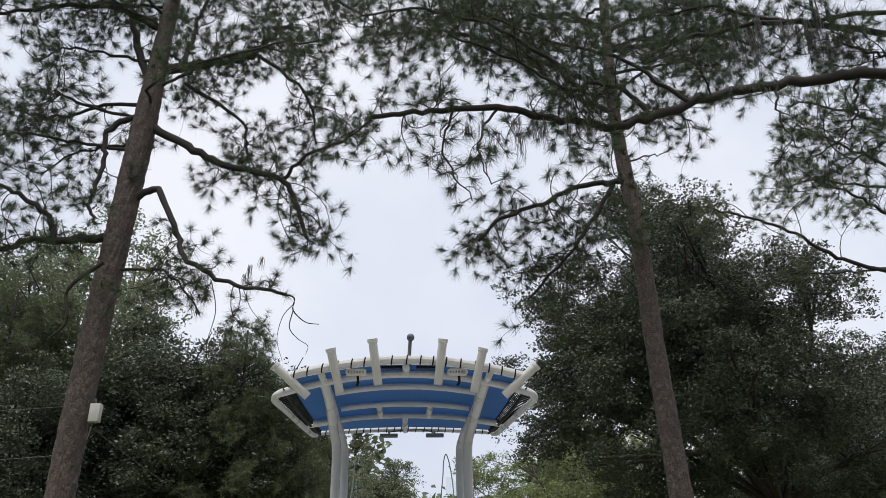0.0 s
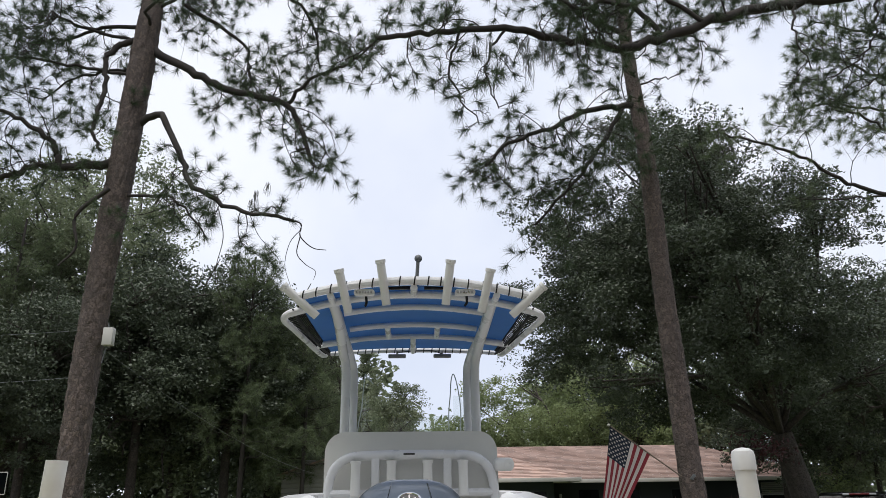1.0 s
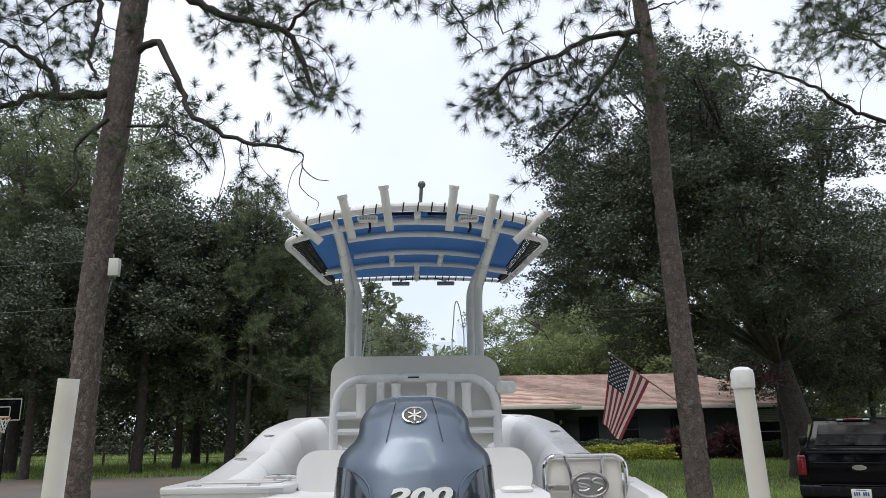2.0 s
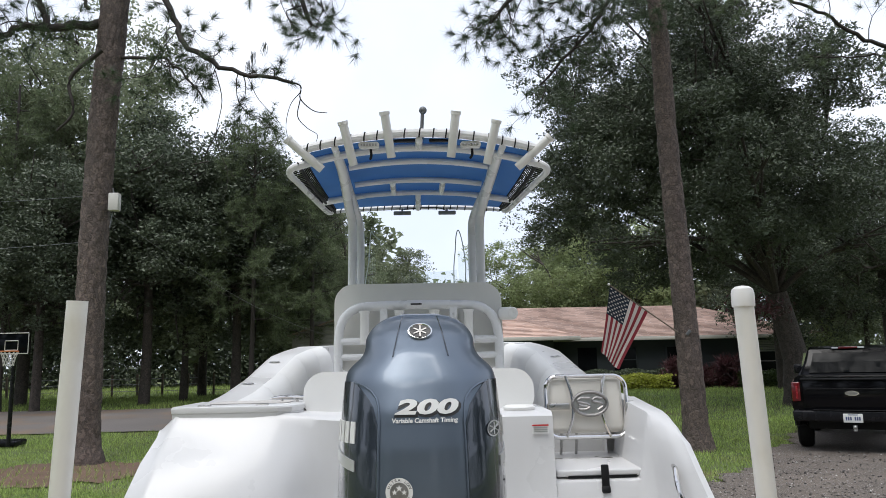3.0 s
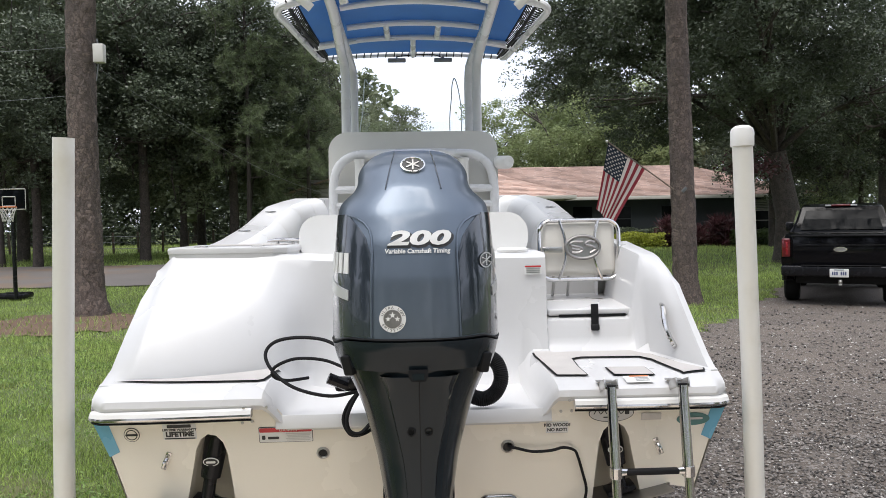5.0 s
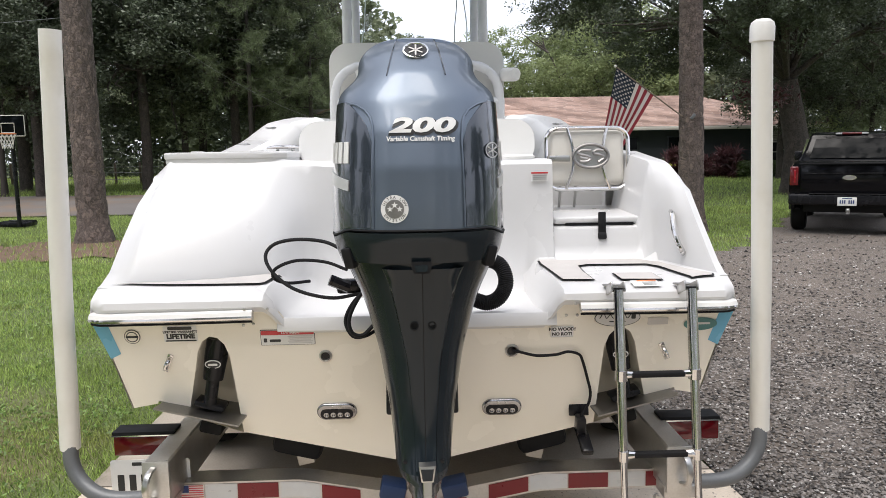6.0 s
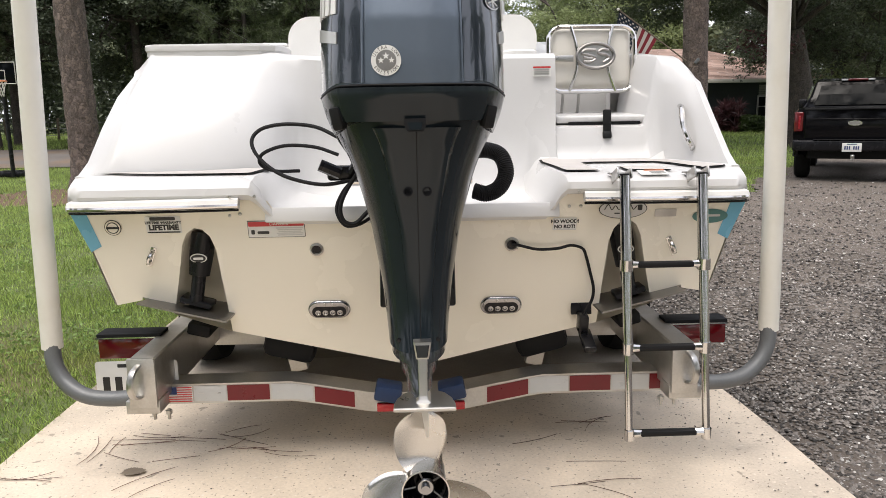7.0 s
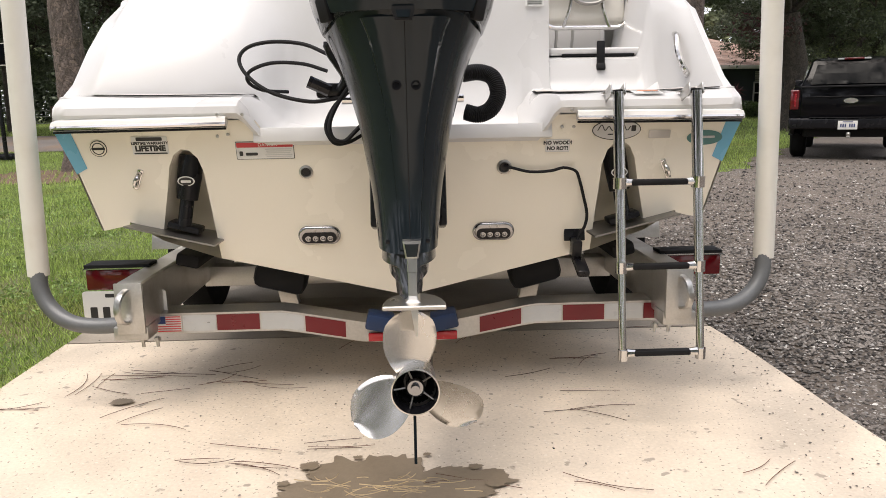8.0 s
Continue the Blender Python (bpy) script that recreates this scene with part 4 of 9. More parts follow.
# bait-well lid with cleats and hinges on the left quarter
bm = bmesh.new()
rim = [(-1.068, 0.53), (-1.055, 0.482), (-1.02, 0.466), (-0.7, 0.462), (-0.6, 0.468), (-0.545, 0.5), (-0.52, 0.56), (-0.52, 0.98), (-1.068, 0.98)]
loft(bm, [[(-0.79 + (x + 0.79) * k, 0.72 + (y - 0.72) * k, z) for x, y in rim] for k, z in ((0.985, 1.535), (0.985, 1.553), (1.0, 1.558), (1.005, 1.574), (0.995, 1.581), (0.975, 1.583))])
lid = part("well_lid", bm, M_gel, boat, "white bait-well lid on the stern quarter", auto=25)
bm = bmesh.new()
plate(bm, roundrect(0.36, 0.26, 0.05, 8), 0.002, Matrix.Translation((-0.77, 0.79, 1.5845)))
part("lid_inset", bm, M_pad, lid, "grey non-slip lid panel", smooth=False)
for x in (-0.93, -0.68):
    bm = bmesh.new()
    box(bm, (x, 0.54, 1.5855), (0.055, 0.03, 0.006), None, 0.003)
    part("hinge", bm, M_satin, boat)
for sx in (-0.60,):
    bm = bmesh.new()
    for d in (-0.035, 0.035):
        tube(bm, [(sx + d, 0.78, 1.56), (sx + d, 0.78, 1.595)], 0.008, 8)
    tube(bm, [(sx - 0.085, 0.78, 1.602), (sx - 0.04, 0.78, 1.606), (sx + 0.04, 0.78, 1.606), (sx + 0.085, 0.78, 1.602)], [0.005, 0.009, 0.009, 0.005], 8)
    part("cleat", bm, M_steel, boat, "stainless mooring cleat")
for sgn, y in ((-1, 2.0), (1, 2.0), (-1, 2.9), (1, 2.9)):
    bm = bmesh.new()
    x = lerp_table(HALF_BEAM, y) - 0.14
    lathe(bm, [(0.04, 0), (0.038, 0.006), (0.026, 0.008), (0.024, -0.02), (0, -0.02)], Matrix.Translation((sgn * x, y, lerp_table(GUNWALE, y) - 0.002)), 20)
    part("gunwale_rod_holder", bm, M_satin, boat, "flush steel rod holder")
bm = bmesh.new()
lathe(bm, [(0.07, 0), (0.072, 0.012), (0.062, 0.02), (0, 0.02)], Matrix.Translation((0.46, 0.6, 1.534)), 24)
part("filler_lid", bm, M_whiteplastic, boat, "round white hatch cap")

# aft jump-seat backrests
def cushion(c, s, bev, material, parent, name="cushion", label="", m=None):
    bm = bmesh.new()
    box(bm, c, s, m, bev, 4)
    return part(name, bm, material, parent, label)


for sx in (-1, 1):
    bm = bmesh.new()
    plate(bm, roundrect(0.45, 0.22, 0.095, 8), 0.14, Matrix.Translation((0.012 + sx * 0.315, 0.865, 1.59)) @ pose(0, 0, 0, 82))
    bmesh.ops.bevel(bm, geom=[e for e in bm.edges if len(e.link_faces) == 2 and e.calc_face_angle(0) > 1.2], offset=0.028, segments=4, affect="EDGES")
    part("jump_seat_back", bm, M_vinyl, boat, "white vinyl aft seat backrest")

M_beige = mat("beige_vinyl", (0.66, 0.635, 0.58), 0.5, var=0.05, scale=5, fine=250, bump=0.12, depth=0.0008)
# folded stern-door seat with stainless frame and oval emblem
seat = bmesh.new()
box(seat, (0.816, 0.86, 1.535), (0.37, 0.08, 0.27), pose(0, 0, 0, -7), 0.03, 3)
door = part("folding_seat", seat, M_beige, boat, "white folding seat back with a stainless frame")
bm = bmesh.new()
seat_m = Matrix.Translation((0.816, 0.808, 1.53)) @ pose(0, 0, 0, 83)
loop = [seat_m @ Vector((x, y, 0)) for x, y in roundrect(0.392, 0.288, 0.06, 6)]
tube(bm, loop + loop[:1], 0.0105, 8)
part("outer_frame", bm, M_steel, door)
for sx in (-1, 1):
    bm = bmesh.new()
    tube(bm, spline([seat_m @ Vector((sx * 0.095, 0.145, 0.004)), seat_m @ Vector((sx * 0.072, 0.05, 0.012)), seat_m @ Vector((sx * 0.072, -0.05, 0.012)), seat_m @ Vector((sx * 0.105, -0.145, 0.004))], 5), 0.008, 8)
    part("inner_bar", bm, M_steel, door)
bm = bmesh.new()
plate(bm, oval(0.09, 0.062), 0.008, seat_m @ Matrix.Translation((0.012, 0.01, 0.014)))
em = part("emblem", bm, M_satin, door, "oval brushed-metal emblem")
bm = bmesh.new()
loop = [seat_m @ Vector((x, y, 0.023)) for x, y in oval(0.083, 0.055, 40, 2, 0.012, 0.01)]
tube(bm, loop + loop[:1], 0.008, 8)
part("rim", bm, M_tabplate, em)
for wave in (((0.0, 0.026), (-0.045, 0.026), (-0.06, 0.01), (-0.02, 0.0), (0.0, -0.012), (-0.02, -0.026), (-0.055, -0.026)), ((0.06, 0.024), (0.03, 0.028), (0.012, 0.012), (0.05, 0.002), (0.062, -0.012), (0.035, -0.03)), ((-0.055, -0.005), (-0.03, -0.012), (-0.015, -0.013))):
    bm = bmesh.new()
    tube(bm, spline([seat_m @ Vector((0.012 + x, 0.01 + y, 0.024)) for x, y in wave], 4), 0.007, 6)
    part("ornament", bm, M_tabplate, em)
bm = bmesh.new()
box(bm, seat_m @ Vector((-0.135, 0.0, 0.012)), (0.1, 0.03, 0.012), seat_m.to_3x3().to_4x4(), 0.004)
part("latch_bracket", bm, M_satin, door)
bm = bmesh.new()
box(bm, seat_m @ Vector((0.205, -0.05, 0.0)), (0.03, 0.13, 0.03), seat_m.to_3x3().to_4x4(), 0.004)
part("pivot_bracket", bm, M_satin, door)
for x in (0.70, 0.775):
    bm = bmesh.new()
    tube(bm, [(x, 0.87, 1.405), (x + 0.004, 0.9, 1.35), (x + 0.004, 0.93, 1.28)], 0.007, 8)
    part("seat_strut", bm, M_satin, door)
bm = bmesh.new()
box(bm, (0.85, 1.03, 1.36), (0.56, 0.03, 0.24), pose(0, 0, 0, -5), 0.01)
part("step_wall", bm, M_gel, boat)
bm = bmesh.new()
box(bm, (0.8, 1.05, 1.1), (0.40, 0.03, 0.30), None, 0.01)
part("step_riser", bm, M_gel, boat)
bm = bmesh.new()
for y, z in ((0.97, 1.33), (0.97, 1.39)):
    lathe(bm, [(0.0, 0.0), (0.02, 0.0), (0.022, 0.01)], Matrix.Translation((0.65, y - 0.03, z)) @ pose(0, 0, 0, 90), 12)
part("speaker", bm, M_black, boat)

# leaning post with tall grey backrest, white arch frame and rod holders
post = thing("leaning_post", "white tubular leaning post with grey backrest and rod holders", "boat seat", at=(0.0, 2.2, 0.98))
PX = 0.02
bm = bmesh.new()
prof = roundrect(1.15, 0.50, 0.13, 8)
plate(bm, [(x, y if y > -0.2 else y - 0.1) for x, y in prof], 0.07, Matrix.Translation((PX, 2.34, 2.045)) @ pose(0, 0, 0, 84))
bmesh.ops.bevel(bm, geom=[e for e in bm.edges if len(e.link_faces) == 2 and e.calc_face_angle(0) > 1.2], offset=0.02, segments=3, affect="EDGES")
part("backrest", bm, M_greyvinyl, post, "tall grey vinyl backrest")
arch = [(-0.54, 1.0), (-0.54, 1.75), (-0.538, 1.93), (-0.505, 2.055), (-0.42, 2.125), (-0.3, 2.14), (0, 2.145), (0.3, 2.14), (0.42, 2.125), (0.505, 2.055), (0.538, 1.93), (0.54, 1.75), (0.54, 1.0)]
bm = bmesh.new()
tube(bm, spline([(x + PX, 2.20 + 0.0 * z, z) for x, z in arch], 4), 0.03, 12)
part("arch_tube", bm, M_white, post, "white powder-coated arch tube")
bm = bmesh.new()
tube(bm, [(-0.53 + PX, 2.2, 1.905), (0.53 + PX, 2.2, 1.905)], 0.026, 10)
tube(bm, [(-0.53 + PX, 2.2, 1.80), (0.53 + PX, 2.2, 1.80)], 0.022, 10)
part("cross_tube", bm, M_white, post)
for x in (-0.235, 0.235):
    bm = bmesh.new()
    box(bm, (x + PX, 2.195, 2.02), (0.05, 0.03, 0.22), None, 0.004)
    p_ = part("strap_plate", bm, M_white, post)
    bm = bmesh.new()
    lathe(bm, [(0.012, 0), (0.012, 0.008), (0, 0.01)], Matrix.Translation((x + PX, 2.18, 2.09)) @ pose(0, 0, 0, 90), 12)
    part("knob", bm, M_white, post)
for x in (-0.36, -0.13, 0.105, 0.335):
    bm = bmesh.new()
    lathe(bm, [(0.03, -0.2), (0.03, 0.0), (0.036, 0.01), (0.036, 0.016), (0.027, 0.016), (0.027, -0.1), (0, -0.1)], Matrix.Translation((x + PX, 2.155, 2.085)) @ pose(0, 0, 0, -6), 18)
    part("rod_holder", bm, M_whiteplastic, post, "white plastic rod holder")
flat_sticker(0.075, 0.011, Matrix.Translation((PX - 0.015, 2.168, 2.147)) @ pose(0, 0, 0, 90), M_stickk, post, "text_bar")
cushion((PX, 2.55, 1.62), (1.05, 0.5, 0.14), 0.04, M_vinyl, post, "seat", "white vinyl bench seat")
bm = bmesh.new()
box(bm, (PX, 2.55, 1.26), (0.95, 0.42, 0.56), None, 0.03)
part("seat_box", bm, M_gel, post)
# swivelling white lamp housing at its right side
bm = bmesh.new()
box(bm, (0.625, 2.2, 2.075), (0.13, 0.09, 0.085), None, 0.03, 4)
lm = part("spotlight", bm, M_whiteplastic, post, "white plastic spotlight housing")
bm = bmesh.new()
lathe(bm, [(0.034, 0), (0.034, 0.01), (0.027, 0.012), (0, 0.006)], Matrix.Translation((0.655, 2.156, 2.075)) @ pose(0, 0, 0, 90), 18)
part("lens", bm, M_whiteplastic, lm)

# console and windscreen
con = thing("console", "white helm console with a clear acrylic windscreen", "boat console", at=(0.0, 3.4, 0.98))
bm = bmesh.new()
box(bm, (0.02, 3.45, 1.55), (0.98, 0.75, 1.14), None, 0.06, 3)
part("console_body", bm, M_gel, con)
def screen_piece(name, ang0, ang1, z1f):
    bm = bmesh.new()
    rr = []
    for i in range(13):
        a = radians(ang0 + (ang1 - ang0) * i / 12)
        x, y = 0.02 + 0.46 * math.sin(a), 3.42 + 0.42 * math.cos(a)
        top = z1f(i / 12)
        rr.append([(x, y, 2.1), (x * 0.97, y - 0.06, top), (x * 0.97, y - 0.066, top), (x, y - 0.006, 2.1)])
    loft(bm, rr)
    return part(name, bm, M_acrylic, con, "clear acrylic windscreen panel")


screen_piece("windscreen_front", -52, 52, lambda t: 2.56).visible_shadow = False
screen_piece("windscreen_side", -92, -54, lambda t: 2.56 + 0.16 * math.sin(t * 1.57)).visible_shadow = False
screen_piece("windscreen_side", 54, 92, lambda t: 2.56 + 0.16 * math.cos(t * 1.57)).visible_shadow = False
M_acrylicedge = mat("acrylic_edge", (0.5, 0.56, 0.53), 0.2, var=0.05, bump=0, coat=0.5)
for edge in (((-0.41, 2.1), (-0.411, 2.416), (-0.385, 2.582), (-0.363, 2.843), (-0.34, 2.825), (-0.293, 2.78)), ((0.42, 2.1), (0.42, 2.391), (0.425, 2.567), (0.401, 2.759), (0.371, 2.856), (0.35, 2.8), (0.342, 2.688), (0.327, 2.545), (0.326, 2.393))):
    bm = bmesh.new()
    tube(bm, spline([(x, 3.3, z) for x, z in edge], 4), 0.0045, 6)
    part("windscreen_edge", bm, M_acrylicedge, con, "polished edge of the acrylic windscreen")
bm = bmesh.new()
lathe(bm, [(0.028, 0), (0.028, 0.02), (0.0, 0.035)], Matrix.Translation((0.0, 3.3, 2.13)), 16)
part("compass", bm, M_black, con)

# T-top
top = thing("t_top", "white pipe T-top with laced blue canvas, rod holders and lights", "boat top", at=(0.0, 2.4, 0.98))


TZ, TY0, TY1 = 3.085, 1.46, 3.43


def arch(y):
    """How strongly the top is arched: fully at its aft edge, hardly at the front."""
    return 1.0 - 0.74 * smooth01(1.7, TY1 + 0.4, y) / smooth01(1.7, TY1 + 0.4, TY1)


def camber(x, y=TY0):
    return -0.115 * (x / 0.75) ** 2 * arch(y)


# canvas
bm = bmesh.new()
rr = []
for i in range(13):
    y = TY0 + 0.05 + (TY1 - TY0 - 0.08) * i / 12
    rr.append([(0.035 + x, y, TZ + 0.012 + camber(x, y) + 0.006 * math.sin(3.1 * i / 12)) for x in [-0.70 + 1.40 * k / 20 for k in range(21)]])
loft(bm, rr, close=False, caps=(False, False))
ext = bmesh.ops.extrude_face_region(bm, geom=bm.faces[:])
bmesh.ops.translate(bm, vec=(0, 0, 0.004), verts=[v for v in ext["geom"] if isinstance(v, bmesh.types.BMVert)])
part("canvas", bm, M_canvas, top, "royal blue canvas laced to the frame")


def cross_bar(y, r=0.022, w=0.72, dz=0.0):
    bm = bmesh.new()
    tube(bm, [(0.035 + x, y, TZ + dz + camber(x, y)) for x in [-w + 2 * w * k / 16 for k in range(17)]], r, 10)
    part("cross_pipe", bm, M_white, top, "white curved frame pipe")


cross_bar(TY0, 0.026, 0.72, 0.03)
cross_bar(1.62, 0.024, 0.76, -0.012)
cross_bar(1.93, 0.02, 0.46, -0.012)
cross_bar(2.43, 0.02, 0.46, -0.012)
cross_bar(2.83, 0.02, 0.70, -0.012)
cross_bar(TY1, 0.02, 0.70)
for x, a, b in ((-0.19, 2.43, 2.83), (0.18, 2.43, 2.83), (0.0, 2.83, TY1), (0.0, TY0, 1.62), (-0.5, TY0, 1.62), (0.5, TY0, 1.62)):
    bm = bmesh.new()
    tube(bm, [(0.035 + x, a, TZ - 0.012 + camber(x, a)), (0.035 + x, b, TZ - 0.012 + camber(x, b))], 0.022, 8)
    part("spreader", bm, M_white, top)
for sgn in (-1, 1):
    # side pipes, upper and lower
    bm = bmesh.new()
    x = 0.035 + sgn * 0.735
    tube(bm, spline([(x, TY0 + 0.16, TZ - 0.122), (x, TY0 + 0.22, TZ - 0.124), (x, 2.4, TZ - 0.124 * arch(2.4)), (x - sgn * 0.02, TY1 - 0.04, TZ - 0.036), (x - sgn * 0.07, TY1, TZ - 0.024)], 5), 0.011, 10)
    part("side_pipe", bm, M_black, top, "cord-wrapped canvas side pipe")
    bm = bmesh.new()
    x2 = 0.035 + sgn * 0.80
    tube(bm, spline([(0.035 + sgn * 0.66, 1.62, TZ - 0.10), (x2 - sgn * 0.04, 1.60, TZ - 0.135), (x2, 1.66, TZ - 0.16), (x2 - sgn * 0.006, 2.0, TZ - 0.139), (x2 - sgn * 0.018, 2.6, TZ - 0.101), (x2 - sgn * 0.034, 3.3, TZ - 0.056), (x2 - sgn * 0.06, TY1 - 0.01, TZ - 0.04)], 5), 0.022, 10)
    part("grab_pipe", bm, M_white, top, "white outer grab pipe")
    bm = bmesh.new()
    tube(bm, [(0.035 + sgn * 0.42, 2.83, TZ - 0.04), (0.035 + sgn * 0.77, 2.95, TZ - 0.012 - 0.12 * arch(2.95))], 0.03, 8, flat=0.4)
    part("gusset", bm, M_white, top)
    # legs: two pipes a side, flaring outward and aft above the bend
    for dy, dx in ((0.0, 0.0), (0.28, -0.035)):
        bm = bmesh.new()
        xb = (0.008 if sgn < 0 else 0.022) + sgn * (0.475 + dx)
        tube(bm, spline([(xb, 2.62 + dy, 0.98), (xb, 2.6 + dy, 1.8), (xb - sgn * 0.01, 2.58 + dy, 2.4), (xb - sgn * 0.012, 2.56 + dy, 2.76), (xb + sgn * 0.002, 2.44 + dy, 2.875), (0.03 + sgn * 0.492, 1.95 + dy, 2.985), (0.03 + sgn * 0.5, 1.62 + dy * 1.2, 3.035)], 5), 0.033, 12)
        part("leg", bm, M_white, top, "white bent support leg")
    # laced-in webbing between canvas edge and side pipe
    bm = bmesh.new()
    for k in range(40):
        y = TY0 + 0.12 + (TY1 - TY0 - 0.2) * k / 39
        k_ = arch(y)
        tube(bm, [(0.035 + sgn * 0.695, y, TZ - 0.085 * k_), (0.035 + sgn * 0.725, y + 0.03, TZ - 0.115 * k_), (0.035 + sgn * 0.785, y + 0.01, TZ - 0.145 * k_)], 0.0055, 4)
    for o in (0.70, 0.735):
        tube(bm, [(0.035 + sgn * o, y, TZ - (0.085 + (o - 0.70)) * arch(y)) for y in (TY0 + 0.1, 1.9, 2.3, 2.7, 3.0, TY1 - 0.1)], 0.006, 4)
    tagged(part("side_lacing", bm, M_black, top, "black cord lacing"), kind="stuff")
bm = bmesh.new()
for y, dz, r, n in ((TY0, 0.03, 0.0275, 17), (TY1, 0.0, 0.0215, 22)):
    for k in range(n):
        x = -0.66 + 1.32 * k / (n - 1) + 0.006 * math.sin(5.0 * k)
        zc = TZ + dz + camber(x, y)
        tube(bm, [(0.035 + x + 0.004 * math.sin(a), y + r * math.cos(a), zc + r * math.sin(a)) for a in [6.2832 * q / 10 for q in range(11)]], 0.0042, 4)
tagged(part("edge_lacing", bm, M_black, top, "black cord lacing along the canvas edge"), kind="stuff")
# rod holders
def rocket(x, z, tip_x, tip_z, y=1.47, tip_y=1.38):
    a, b = Vector((x, y, z)), Vector((tip_x, tip_y, tip_z))
    L = (b - a).length
    m = look(a, a - (b - a))
    bm = bmesh.new()
    lathe(bm, [(0.024, 0), (0.026, 0.003), (0.026, L - 0.025), (0.031, L - 0.018), (0.031, L), (0.023, L), (0.023, L - 0.12), (0, L - 0.12)], m, 18)
    part("rod_holder", bm, M_whiteplastic, top, "white tubular rod holder")


rocket(-0.355, 2.92, -0.413, 3.163)
rocket(-0.13, 2.965, -0.168, 3.222)
rocket(0.225, 2.965, 0.256, 3.222)
rocket(0.44, 2.92, 0.496, 3.165)
rocket(-0.545, 2.905, -0.745, 3.075, 1.5, 1.42)
rocket(0.625, 2.905, 0.822, 3.073, 1.5, 1.42)
# oval spreader lights
for x in (-0.265, 0.345):
    bm = bmesh.new()
    plate(bm, roundrect(0.125, 0.038, 0.018, 6), 0.03, Matrix.Translation((x, 1.50, 3.055 + 0.5 * camber(x - 0.035))) @ pose(0, 0, 0, 90, 0, 0))
    lg = part("spreader_light", bm, M_whiteplastic, top, "oval white spreader light")
    for k in range(6):
        bm = bmesh.new()
        box(bm, (x - 0.043 + 0.017 * k, 1.467, 3.055 + 0.5 * camber(x - 0.035)), (0.011, 0.006, 0.016), None, 0.002)
        part("lens", bm, M_satin, lg)
    bm = bmesh.new()
    tube(bm, spline([(x + 0.01, 1.5, 3.03), (x + 0.012, 1.52, 2.995), (x + 0.004, 1.56, 2.985)], 4), 0.008, 6)
    part("bracket", bm, M_black, lg)
# speaker boxes in the aft edge
for x in (-0.075, 0.165):
    bm = bmesh.new()
    box(bm, (x + 0.01, 1.53, 3.09), (0.155, 0.03, 0.022), None, 0.004)
    part("electronics_box", bm, M_blackgloss, top)
# all-round light on its stalk
bm = bmesh.new()
box(bm, (0.052, 1.52, 3.118), (0.03, 0.04, 0.035), None, 0.006)
tube(bm, [(0.052, 1.52, 3.13), (0.06, 1.51, 3.255)], 0.011, 10)
nv = part("light_stalk", bm, M_galv, top, "grey navigation-light stalk")
bm = bmesh.new()
bmesh.ops.create_uvsphere(bm, u_segments=16, v_segments=10, radius=0.024, matrix=Matrix.Translation((0.062, 1.508, 3.272)))
part("globe", bm, M_galv, nv)
# mirrors or lights under the front edge
for x in (-0.10, 0.285):
    bm = bmesh.new()
    box(bm, (x, TY1 - 0.02, 3.03), (0.15, 0.04, 0.035), pose(0, 0, 0, 10), 0.008)
    mr_ = part("front_light", bm, M_greyplastic, top, "small grey lamp under the front edge")
    bm = bmesh.new()
    tube(bm, [(x, TY1 - 0.02, 3.04), (x, TY1 - 0.01, 3.08)], 0.008, 6)
    part("stem", bm, M_greyplastic, mr_)
bm = bmesh.new()
tube(bm, spline([(0.28, TY1 - 0.02, 3.05), (0.2, TY1 - 0.02, 3.075), (0.05, TY1 - 0.04, 3.07), (-0.1, TY1 - 0.02, 3.06)], 5), 0.004, 5)
part("wire", bm, M_black, top)

# boarding ladder on the right platform
lad = thing("boarding_ladder", "telescoping stainless boarding ladder with black treads, folded down", "ladder", at=(0.825, -0.2, 0.24))
for x in (0.692, 0.947):
    bm = bmesh.new()
    tube(bm, [(x, -0.205, 1.085), (x, -0.257, 0.79)], 0.0185, 12)
    p_ = part("upper_tube", bm, M_steel, lad)
    bm = bmesh.new()
    tube(bm, [(x, -0.255, 0.80), (x, -0.3, 0.525)], 0.0155, 12)
    part("middle_tube", bm, M_steel, lad)
    bm = bmesh.new()
    tube(bm, [(x, -0.298, 0.54), (x, -0.345, 0.238)], 0.0125, 12)
    part("lower_tube", bm, M_steel, lad)
    for z, y, r in ((0.795, -0.256, 0.022), (0.526, -0.3, 0.019), (0.246, -0.345, 0.016)):
        bm = bmesh.new()
        tube(bm, [(x, y, z - 0.016), (x, y, z + 0.02)], r, 12)
        part("collar", bm, M_steel, lad)
    bm = bmesh.new()
    box(bm, (x - 0.022, -0.17, 1.083), (0.006, 0.08, 0.036), pose(0, 0, 0, -20), 0.002)
    box(bm, (x + 0.022, -0.17, 1.083), (0.006, 0.08, 0.036), pose(0, 0, 0, -20), 0.002)
    box(bm, (x, -0.115, 1.085), (0.06, 0.03, 0.006), None, 0.002)
    part("hinge", bm, M_satin, lad)
    bm = bmesh.new()
    tube(bm, [(x, -0.204, 1.084), (x, -0.203, 1.091)], 0.0165, 12)
    part("end_cap", bm, M_black, lad)
